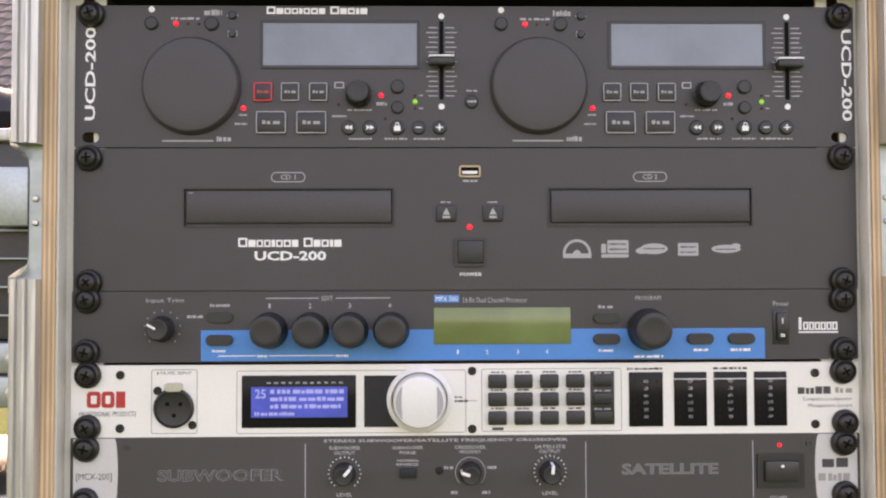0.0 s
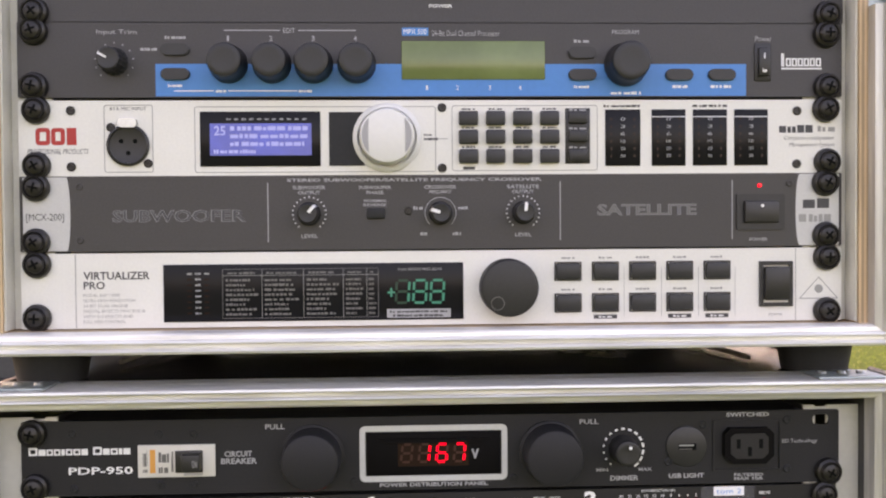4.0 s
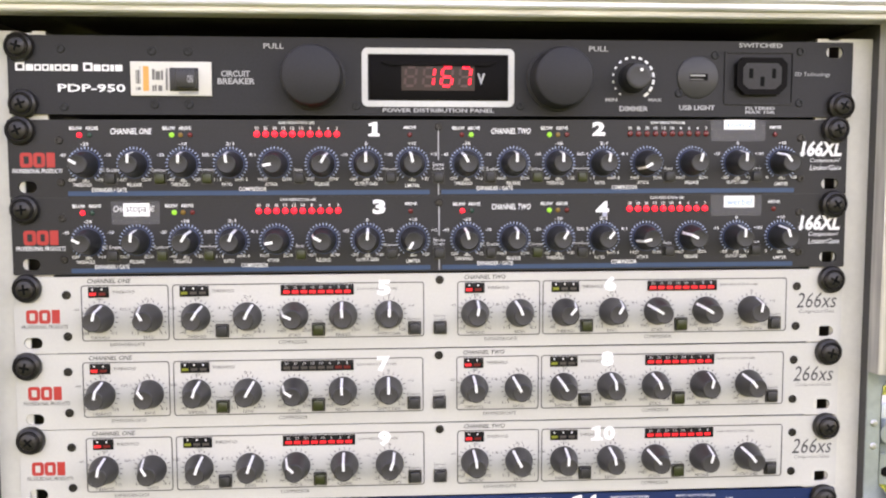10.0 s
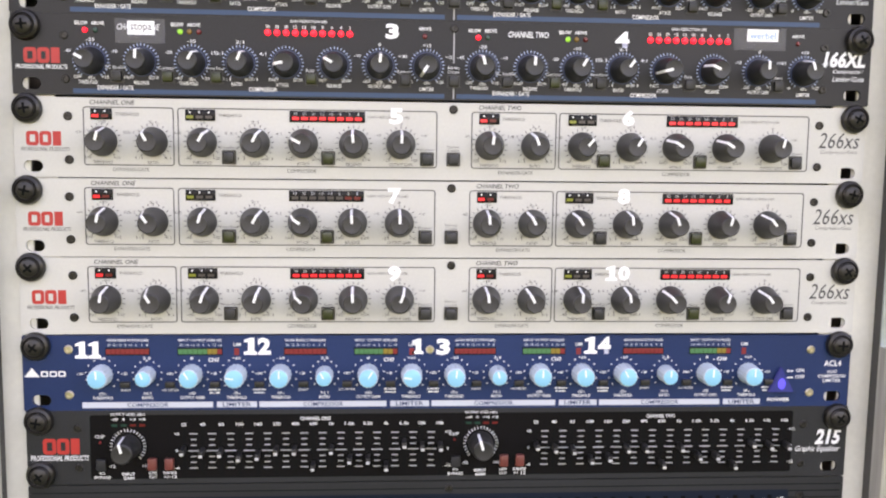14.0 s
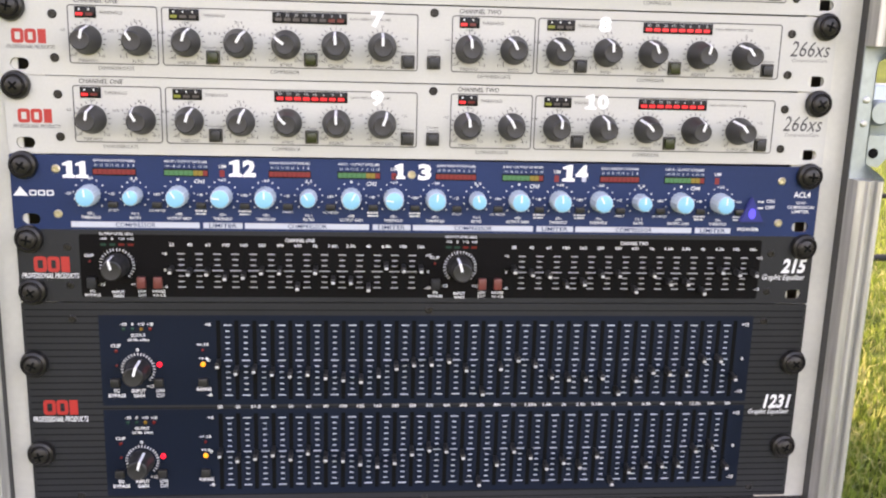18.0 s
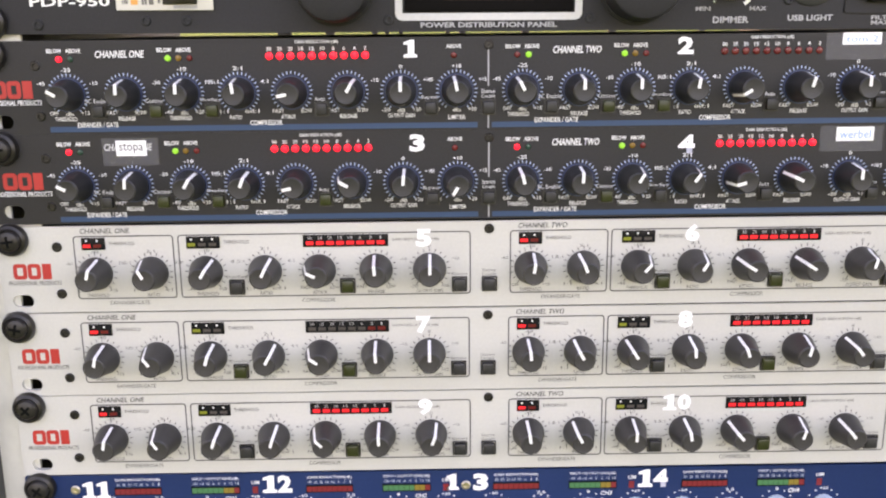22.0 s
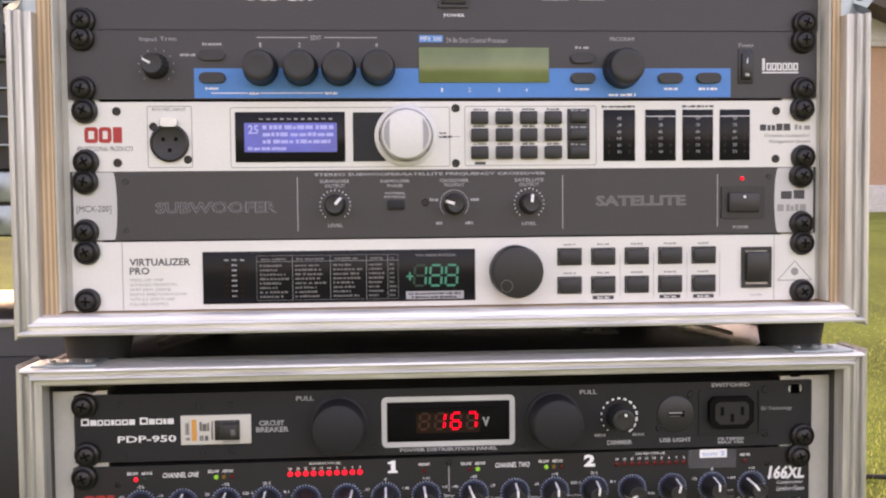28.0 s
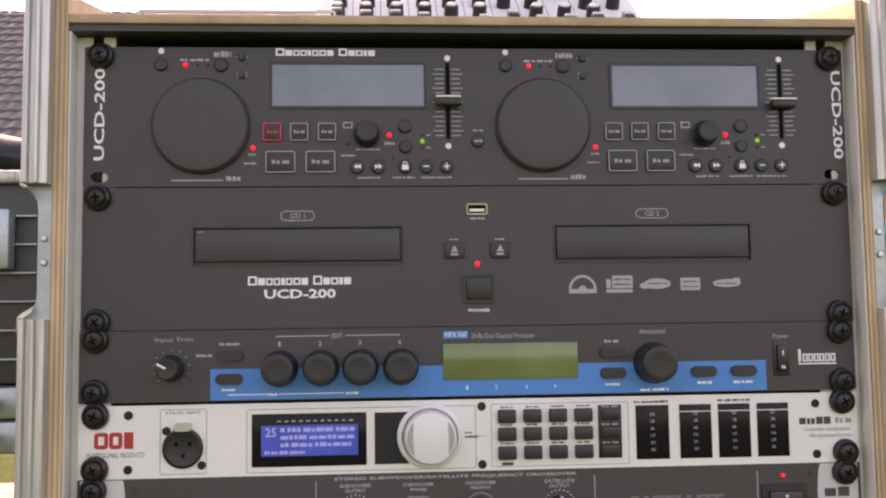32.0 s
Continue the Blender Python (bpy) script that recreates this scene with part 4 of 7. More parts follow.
    bars(drv, [(328.6, 339.4, 25.0, 26.2), (328.6, 339.4, 28.2, 29.4), (350.0, 363.0, 25.4, 26.4), (373.0, 382.6, 23.2, 24.2), (373.0, 382.6, 26.4, 27.4), (395.0, 408.0, 25.0, 25.8)], "player_paint", -0.16, words=3, seed=31)


def oval_button(parent, x, z, material="button_black"):
    def build(bm):
        prism(bm, rounded(-8.3, 8.3, -3.3, 3.3, 3.2, 5), -2.2, 0)
        bmesh.ops.bevel(bm, geom=[e for e in bm.edges if all(v.co.y < -0.002 for v in e.verts)], offset=0.0007, segments=2, affect="EDGES")
    return part("oval_button", shared("oval_button", build, material), "", parent, "", (x, 0, z))


def build_reverb():
    root = unit("reverb", 1, "black effects processor with blue band and green display", "player_paint", [(L, HI), (L, LO), (R, HI), (R, LO)], [])
    band = patch(root, "blue_band", 77.5, 425.5, 1.0, 19.8, "blue_band", -0.1, label="printed blue band")
    knob(root, 54.0, 21.0, -62, 7.2, 13, "knob_black", "print_white", fluted=16)
    dial(root, 54.0, 21.0, 10.6, 11.3, 11, "print_grey", 135, 0.7)
    text(root, "Input Trim", 44, 67, 36.2, 39.6, "print_grey")
    for x in (119.6, 144.8, 169.0, 194.0):
        knob(root, x, 19.6, 0, 10.6, 17, "knob_black", None, skirt=1.06)
    for i, x in enumerate((119.4, 144.2, 168.6, 193.2)):
        label_at(root, str(i + 1), x, 34.6, 3.0, "print_grey")
    oval_button(root, 89.0, 13.8)
    oval_button(root, 89.0, 28.0)
    bars(root, [(83, 95, 34.2, 36), (69, 78.5, 27.4, 29)], "print_grey", words=2)
    bars(root, [(84.5, 92.5, 6.4, 8.0), (112, 118, 3.2, 4.6), (160, 168, 3.2, 4.6)], "print_white", -0.2, words=2)
    patch(root, "printed_line", 88.0, 111, 3.8, 4.4, "print_white", -0.2)
    patch(root, "printed_line", 119, 159, 3.8, 4.4, "print_white", -0.2)
    patch(root, "printed_line", 117, 149.5, 39.0, 39.6, "print_grey")
    patch(root, "printed_line", 160, 193.5, 39.0, 39.6, "print_grey")
    text(root, "EDIT", 151.4, 158.2, 37.8, 40.6, "print_grey")
    # display
    bm = bmesh.new()
    box(bm, 220.2, 304.8, -0.9, 0, 10.6, 33.2, 0.5)
    d = part("display", bm, "lcd_green", root, "dim green liquid crystal display")
    patch(root, "blue_tag", 220.5, 236.0, 36.4, 41.0, "blue_band", -0.1)
    text(root, "MPX 500", 221.5, 235.0, 37.2, 40.2, "print_white", y=-0.18)
    text(root, "24-Bit Dual Channel Processor", 238, 278, 36.2, 39.4, "print_grey")
    for i, x in enumerate((235, 253, 272, 290)):
        text(root, str(i + 1), x - 0.7, x + 0.7, 4.6, 7.2, "print_white", y=-0.2)
    oval_button(root, 327.0, 13.4)
    oval_button(root, 327.0, 26.4)
    bars(root, [(322, 331, 32.4, 34.2)], "print_grey", words=1)
    bars(root, [(322, 331, 5.6, 7.2), (381, 390, 5.6, 7.2), (404, 417, 5.6, 7.2), (344, 362, 1.8, 3.4)], "print_white", -0.2, words=2)
    text(root, "PROGRAM", 345, 361, 37.4, 40.0, "print_grey")
    knob(root, 352.8, 19.4, 40, 12.2, 17, "knob_black", None, skirt=1.06)
    oval_button(root, 385.0, 13.4)
    oval_button(root, 410.6, 13.4)
    bm = bmesh.new()
    box(bm, 430.4, 440.6, -0.8, 0, 9.6, 32.2, 0.5)
    sw = part("power_switch", bm, "button_black", root)
    bm = bmesh.new()
    box(bm, 432.2, 438.8, -3.2, -0.5, 12.4, 29.4, 1.0)
    part("rocker", bm, "knob_black", sw)
    bars(sw, [(434.4, 436.8, 14.4, 16.6), (435.2, 436.0, 22.6, 26.6)], "print_white", -3.35, words=1)
    text(root, "Power", 431, 441, 33.4, 36.4, "print_grey")
    bm = bmesh.new()
    frame_line(bm, 446.8, 448.6, 18.4, 26.2, 0.3, 0.85, -0.12, -0.08)
    for i in range(6):
        frame_line(bm, 449.6 + i * 3.65, 452.8 + i * 3.65, 18.4, 23.4, 0.5, 0.95, -0.12, -0.08)
    bm.faces.new([bm.verts.new(V(x, -0.12, z)) for x, z in ((446.8, 16.6), (471.4, 16.6), (471.4, 17.6), (446.8, 17.6))])
    part("maker_name", bm, "print_white", root, "maker's name as plain light blocks")


def level_meter(parent, x0, x1, z0, z1, double):
    bm = bmesh.new()
    box(bm, x0, x1, -0.5, 0, z0, z1, 0.3)
    m = part("level_meter", bm, "lens_dark", parent, "dark level meter window")
    cx = (x0 + x1) / 2
    for i in range(6):
        z = z0 + 5 + i * (z1 - z0 - 9) / 5.6
        text(m, ("30", "20", "10", "6", "3", "0")[i], cx - 1.4, cx + 1.4, z, z + 1.9, "print_grey", y=-0.56)
        for x in (x0 + 3.0, x1 - 4.2):
            patch(m, "lamp_segment", x, x + 1.2, z, z + 1.7, "lens_brown", -0.55)
    if double:
        patch(m, "printed_line", x0, x1, z1 - 4.6, z1 - 4.1, "print_white", -0.56)


def build_manager():
    root = unit("manager", 1, "off-white speaker management unit with blue display and large dial", "white_paint", [(L, HI), (L, LO), (R, HI), (R, LO)], [])
    word_mark(root, 8.5, 31.8, 18.4, 31.2)
    text(root, "PROFESSIONAL PRODUCTS", 3.8, 38.6, 13.2, 16.2, "print_dark", 0.0, 0.2)
    for x, z in ((28.7, 38.3), (28.7, 5.8), (243.7, 39.7), (243.6, 4.2), (456.4, 37.4), (456.2, 5.8)):
        panel_screw(root, x, z, r=2.7)
    outline(root, 47.5, 75.6, 2.4, 41.6, 1.4, 0.45, "print_faint")
    text(root, "RTA MIC INPUT", 51.0, 72.0, 38.4, 40.4, "print_dark")
    bm = bmesh.new()
    lathe(bm, [(12.2, 0), (12.2, -1.8), (10.9, -2.4), (10.7, -1.0), (9.4, -0.6), (0, -0.4)], 36)
    xlr = part("microphone_socket", bm, "knob_black", root, "black three-pole microphone socket", (61.4, 0, 18.2))
    for a in (-120, 0, 120):
        bm = bmesh.new()
        lathe(bm, [(1.35, -0.4), (1.35, -0.75), (0, -0.78)], 10, 4.6 * math.sin(radians(a + 180)), 4.6 * math.cos(radians(a + 180)))
        part("contact_hole", bm, "void_black", xlr)
    bm = bmesh.new()
    prism(bm, rounded(-5.4, 5.4, 10.2, 15.4, 2.2, 4), -2.8, 0)
    part("release_tab", bm, "steel", xlr)
    for x, z in ((51.4, 28.6), (72.6, 7.6)):
        panel_screw(root, x, z, r=2.6)
    outline(root, 99.4, 240, 2.0, 40.6, 1.6, 0.45, "print_faint")
    bm = bmesh.new()
    box(bm, 102.6, 172.4, -0.7, 0, 5.6, 37.6, 0.4)
    d = part("display", bm, "lens_dark", root, "dark glass display window")
    patch(d, "lit_field", 108.4, 167.2, 12.0, 30.6, "lcd_blue", -0.8, label="blue lit liquid crystal field")
    bars(d, [(118 + 4.4 * i, 120.4 + 4.4 * i, 32.6, 33.6) for i in range(11)], "print_grey", -0.8, words=1)
    text(d, "25", 110.8, 117.4, 23.6, 29.2, "lcd_mark", 0.02, y=-0.86)
    bars(d, [(120, 165, 26.5, 29), (120, 165, 22, 24.5), (120, 163, 17.5, 20), (110.5, 135, 13.2, 15.4)], "lcd_mark", -0.86, words=4, seed=7)
    bm = bmesh.new()
    prism(bm, [(177.4, 5.8), (198.5, 5.8), (195, 14), (194.5, 22), (195, 30), (198.5, 37.2), (177.4, 37.2)], -0.5, 0)
    part("badge_plate", bm, "grey_paint", root, "dark plate beside the dial")
    # large dial
    bm = bmesh.new()
    lathe(bm, [(20.0, 0), (20.2, -1.0), (18.8, -2.6), (17.4, -3.0)], 60, 211.4, 22.2)
    ring = part("dial_ring", bm, "knob_white", root, "pale ring round the dial")
    bm = bmesh.new()
    lathe(bm, [(16.2, -1.4), (16.0, -11.5), (15.2, -13.2), (13.6, -13.8), (0, -13.2)], 56, 211.4, 22.2)
    big = part("data_dial", bm, "knob_white", root, "large white data dial")
    # flat crescents: the shade of the side hollows is put into their grey
    for s in (-1, 1):
        bm = bmesh.new()
        rows = []
        for t in range(-44, 45, 8):
            c, q = math.cos(radians(t)), math.sin(radians(t))
            inner = 14.4 * c - 3.6 * (1 - (t / 44) ** 2)
            rows.append([bm.verts.new(V(211.4 + s * x, -14.0, 22.2 + 14.4 * q)) for x in (14.4 * c, inner - 0.05)])
        for (a0, a1), (b0, b1) in zip(rows, rows[1:]):
            bm.faces.new((a0, b0, b1, a1))
        part("finger_recess", bm, "print_grey", big, "flat grey crescent painting the shaded hollow beside the grip")
    bars(root, [(233, 237.5, 23.2, 24.4), (233, 241, 20.6, 22.2)], "print_dark", words=1)
    patch(root, "printed_line", 241, 247, 21.2, 21.6, "print_faint")
    outline(root, 249.4, 336, 2.4, 41.0, 1.6, 0.4, "print_faint")
    for r, z in enumerate((33.4, 22.4, 11.0)):
        for c, x in enumerate((259.2, 275.2, 291.2, 307.2)):
            button(root, x, z, 11.4, 8.4, "button_black", 3.4)
            bars(root, [(x - 4, x + 4, z + 5.0, z + 6.0)], "print_dark", words=1, seed=r * 4 + c)
    patch(root, "printed_tag", 256, 263, 3.2, 5.0, "print_dark")
    bm = bmesh.new()
    box(bm, 316.6, 331.4, -0.6, 0, 6.4, 39.2, 0.4)
    col = part("button_column", bm, "button_black", root)
    for z in (33.6, 22.6, 11.4):
        button(col, 324.0, z, 11.4, 7.0, "knob_black", 3.4)
        bars(col, [(319, 329, z + 4.1, z + 5.2)], "print_grey", -0.66, words=1)
    for i, (x0, x1) in enumerate(((340.5, 361.6), (368.4, 388.8), (393.2, 413.8), (418.2, 438.6))):
        level_meter(root, x0, x1, 5.0, 38.4, i > 0)
    bars(root, [(339.5, 362, 39.8, 41.2), (393, 414, 39.8, 41.2)], "print_dark", words=3)
    bars(root, [(445.5, 467, 24.4, 29.0)], "print_dark", words=2, seed=12)
    bars(root, [(469, 479.5, 25.0, 28.4)], "print_faint", words=1)
    text(root, "Complete Loudspeaker", 448.6, 479.4, 19.6, 22.4, "print_dark", 0, 0.25)
    text(root, "Management System", 451.6, 479.4, 15.6, 18.4, "print_dark", 0, 0.25)


def build_crossover():
    root = unit("crossover", 1, "charcoal crossover unit with pale end plates and three level knobs", "crossover_paint", [(L, HI), (L, LO), (R, HI), (R, LO)], [])
    arc = [(25.4 + 2.2 * math.cos(radians(a)), 22.2 + 21.4 * math.sin(radians(a))) for a in range(-90, 91, 12)]
    bm = bmesh.new()
    bm.faces.new([bm.verts.new(V(x, -0.1, z)) for x, z in [(0.6, 0.8)] + arc + [(0.6, 43.6)]])
    part("end_plate", bm, "silver_paint", root, "pale silver end plate")
    arc = [(458.2 - 2.6 * math.cos(radians(a)), 22.2 - 21.4 * math.sin(radians(a))) for a in range(-90, 91, 12)]
    bm = bmesh.new()
    bm.faces.new([bm.verts.new(V(x, -0.1, z)) for x, z in [(482.0, 43.6)] + arc + [(482.0, 0.8)]])
    part("end_plate", bm, "silver_paint", root, "pale silver end plate")
    text(root, "[MCX-200]", 2.4, 24.0, 17.4, 22.6, "print_dark", 0.0, y=-0.2)
    for body, x0, x1, z0, z1 in (("SUBWOOFER", 51.5, 128.5, 17.2, 24.4), ("SATELLITE", 335.5, 395.5, 19.4, 26.2)):
        text(root, body, x0, x1, z0, z1, "print_ash", 0.035)
        text(root, body, x0 + 0.45, x1 - 0.45, z0 + 0.4, z1 - 0.4, "print_dark" if body == "SUBWOOFER" else "print_dim", 0.0, y=-0.16)
    for x in (141.4, 313.5, 417.0):
        patch(root, "printed_line", x - 0.3, x + 0.3, 5.0, 39.8, "print_grey")
    text(root, "STEREO SUBWOOFER/SATELLITE FREQUENCY CROSSOVER", 152.5, 302.5, 40.0, 42.2, "print_grey", 0.03)
    for x, a, b in ((165.4, "SUBWOOFER", "OUTPUT"), (242.4, "CROSSOVER", "FREQUENCY"), (291.4, "SATELLITE", "OUTPUT")):
        text(root, a, x - 9.5, x + 9.5, 35.8, 38.0, "print_grey", 0.02)
        text(root, b, x - 6.5, x + 6.5, 32.8, 35.0, "print_grey", 0.02)
    text(root, "SUBWOOFER", 194.5, 213.5, 35.8, 37.8, "print_grey", 0.02)
    text(root, "PHASE", 199, 209, 32.8, 34.8, "print_grey", 0.02)
    text(root, "NORMAL", 197.5, 211, 28.2, 29.8, "print_grey", 0.02)
    text(root, "REVERSE", 197, 210.5, 25.8, 27.4, "print_grey", 0.02)
    button(root, 204.4, 21.6, 10.4, 6.2, "grey_paint", 2.4)
    for x, turn, ring in ((165.4, 42, 19), (242.4, -72, 0), (291.4, 5, 19)):
        knob(root, x, 21.6, turn, 6.2, 12, "knob_black", "print_white", line=1.9)
        if ring:
            dial(root, x, 21.6, 9.2, 10.2, 19, "print_white", 140, 0.55)
            text(root, "LEVEL", x - 4.8, x + 4.8, 7.4, 9.6, "print_grey", 0.02)
        else:
            bm = bmesh.new()
            for i in range(27):
                a, b = radians(-135 + 10 * i), radians(-125 + 10 * i)
                bm.faces.new([bm.verts.new(V(x + r * math.sin(t), -0.12, 21.6 + r * math.cos(t))) for r, t in ((9.4, a), (9.4, b), (9.0, b), (9.0, a))])
            tagged(part("dial_scale", bm, "print_grey", root), kind="stuff")
            bars(root, [(x - 16, x - 10.5, 23.6, 25.6), (x + 10.5, x + 16, 23.6, 25.6), (x - 12, x - 8, 8.4, 10.2), (x + 7, x + 12, 8.4, 10.2)], "print_grey", words=1)
    panel_screw(root, 223.4, 22.8, r=2.4)
    led(root, 433.6, 36.8, "led_red_on", 1.3)
    bm = bmesh.new()
    frame_line(bm, 419.4, 448.6, 10.4, 31.6, 1.0, 4.0, -1.2, 0)
    sw = part("power_switch", bm, "button_black", root)
    bm = bmesh.new()
    box(bm, 423.6, 444.4, -4.0, 0, 14.6, 27.6, 1.2)
    part("rocker", bm, "knob_grey", sw)
    part("rocker_dot", shared("rocker_dot", lambda bm: lathe(bm, [(1.0, -4.0), (1.0, -4.15), (0, -4.15)], 10), "print_white"), "", sw, "", (434, 0, 24.6))
    text(root, "POWER", 427.5, 438.5, 3.6, 5.6, "print_grey", 0.02)
    for x, z in ((33, 38), (33, 7), (452, 38)):
        panel_screw(root, x, z, "crossover_paint", 2.0)
    bars(root, [(460.0, 477.4, 23.0, 28.8)], "print_dark", -0.2, words=1, seed=5)
    bars(root, [(457.5, 479, 14.8, 19.4)], "print_faint", -0.2, words=2, seed=6)


def build_effects():
    root = unit("effects", 1, "white effects processor with green digits and a black dial", "white_paint", [(L, HI), (L, LO), (R, HI), (R, LO)], [])
    patch(root, "printed_line", 29.8, 30.3, 0.8, 43.6, "print_faint")
    patch(root, "printed_line", 455.4, 455.8, 0.8, 43.6, "print_faint")
    text(root, "VIRTUALIZER", 34.5, 72.6, 28.8, 33.4, "print_dark", 0.02)
    text(root, "PRO", 34.5, 46.8, 23.2, 27.8, "print_dark", 0.02)
    for i, line in enumerate(("MODEL DSP 1000P", "ULTRA-HIGH RESOLUTION", "24-BIT DUAL ENGINE", "DIGITAL EFFECTS PROCESSOR", "WITH 512 EFFECTS AND", "FULL MIDI CONTROL")):
        text(root, line, 34.3, 34.3 + len(line) * 1.42, 18.9 - i * 3.1, 20.7 - i * 3.1, "print_faint")
    bm = bmesh.new()
    box(bm, 80.4, 255.6, -0.7, 0, 3.6, 37.2, 0.3)
    d = part("display", bm, "lens_dark", root, "long black display window")
    for c, x in enumerate((95.5, 100.5, 105.5)):
        for i in range(8):
            z = 8.2 + i * 3.3
            if c == 1:
                bars(d, [(x - 1.6, x + 1.6, z, z + 1.1)], "print_grey", -0.78, words=1, seed=i)
            else:
                patch(d, "lamp_segment", x - 1.4, x + 1.4, z, z + 1.0, "print_faint" if i == 7 else "lens_brown", -0.76)
    outline(d, 114.5, 205.6, 5.4, 34.4, 0.6, 0.3, "print_dim", -0.78)
    for x in (137.4, 161.6, 184.8, 198.6):
        patch(d, "printed_line", x, x + 0.25, 5.6, 34.2, "print_faint", -0.77)
    patch(d, "printed_line", 114.8, 205.4, 30.4, 30.65, "print_faint", -0.76)
    for c, (x0, x1) in enumerate(((116.5, 135.5), (139, 159.5), (163.5, 183), (186.4, 197.4), (199.8, 204.6))):
        rng = random.Random(40 + c)
        bars(d, [(x0, x0 + (x1 - x0) * rng.uniform(0.6, 1.0), 7.2 + 2.85 * i, 8.6 + 2.85 * i) for i in range(8)], "print_dim", -0.78, words=2, seed=20 + c)
        bars(d, [(x0 + 1, x1 - 2, 31.4, 32.6)], "print_dim", -0.78, words=2, seed=c)
    text(d, "DUAL ENGINE PROCESSOR", 217, 243, 32.6, 34.2, "print_faint", y=-0.78)
    seven_segment(d, 215.6, 13.6, 7.4, 13.2, "188", "seg_green", "led_green_off", -0.8, slant=0.06, bar=0.2)
    bm = bmesh.new()
    for x0, x1, z0, z1 in ((210.8, 215.2, 19.2, 20.4), (212.4, 213.6, 17.2, 22.4)):
        bm.faces.new([bm.verts.new(V(x, -0.8 - 0.01 * (x1 - x0), z)) for x, z in ((x0, z0), (x1, z0), (x1, z1), (x0, z1))])
    part("sign_mark", bm, "seg_green", d)
    strip = patch(d, "pale_strip", 210.4, 248.0, 4.8, 10.0, "print_grey", -0.76, label="pale printed strip")
    bars(strip, [(212, 246, 7.8, 9.0), (214, 244, 5.4, 6.8)], "print_dark", -0.82, words=5)
    bm = bmesh.new()
    lathe(bm, [(17.0, 0), (16.8, -12.5), (16.0, -13.8), (14.6, -14.2), (0, -14.0)], 56, 281.8, 22.4)
    k = part("data_dial", bm, "knob_black", root, "large black data dial")
    # dimple toned paler than the dial
    bm = bmesh.new()
    lathe(bm, [(4.2, -13.9), (3.8, -14.4), (3.2, -13.8), (0, -13.2)], 18, 274.6, 13.6)
    part("finger_recess", bm, "print_dim", k)
    for r, z in enumerate((31.2, 12.4)):
        for c, x in enumerate((317.9, 340.3, 362.7, 385.1, 407.7)):
            b = button(root, x, z, 14.4, 9.6, "button_black", 3.0, bezel="knob_grey")
            bars(root, [(x - 4, x + 4, z + 7.4, z + 8.6)], "print_faint", words=1, seed=c)
            if r == 1 and c in (1, 3, 4):
                tag = patch(root, "printed_tag", x - 7, x + 7, z - 9.6, z - 7.2, "print_dark")
                bars(tag, [(x - 4, x + 4, z - 9.0, z - 7.9)], "print_white", -0.16, words=1)
    for x in (351.5, 374.0, 396.4, 418.6):
        patch(root, "printed_line", x, x + 0.25, 4, 33, "print_faint")
    bm = bmesh.new()
    frame_line(bm, 433.2, 453.6, 9.0, 36.2, 0.6, 2.4, -1.4, 0)
    sw = part("power_switch", bm, "button_black", root)
    bm = bmesh.new()
    box(bm, 435.8, 451.0, -4.2, 0, 13.0, 33.0, 1.2)
    part("rocker", bm, "knob_black", sw)
    text(root, "POWER", 439.5, 447.5, 3.4, 5.0, "print_faint")
    bm = bmesh.new()
    a, b, c = (469.8, 26.4), (458.2, 13.6), (481.4, 13.6)
    for p, q in ((a, b), (b, c), (c, a)):
        dx, dz = q[0] - p[0], q[1] - p[1]
        n = math.hypot(dx, dz)
        ox, oz = -dz / n * 0.25, dx / n * 0.25
        bm.faces.new([bm.verts.new(V(x, -0.12, z)) for x, z in ((p[0] + ox, p[1] + oz), (q[0] + ox, q[1] + oz), (q[0] - ox, q[1] - oz), (p[0] - ox, p[1] - oz))])
    lathe(bm, [(2.6, -0.05), (2.6, -0.13), (0, -0.13)], 14, 469.8, 19.4)
    part("printed_emblem", bm, "print_faint", root)


build_player()
build_reverb()
build_manager()
build_crossover()
build_effects()


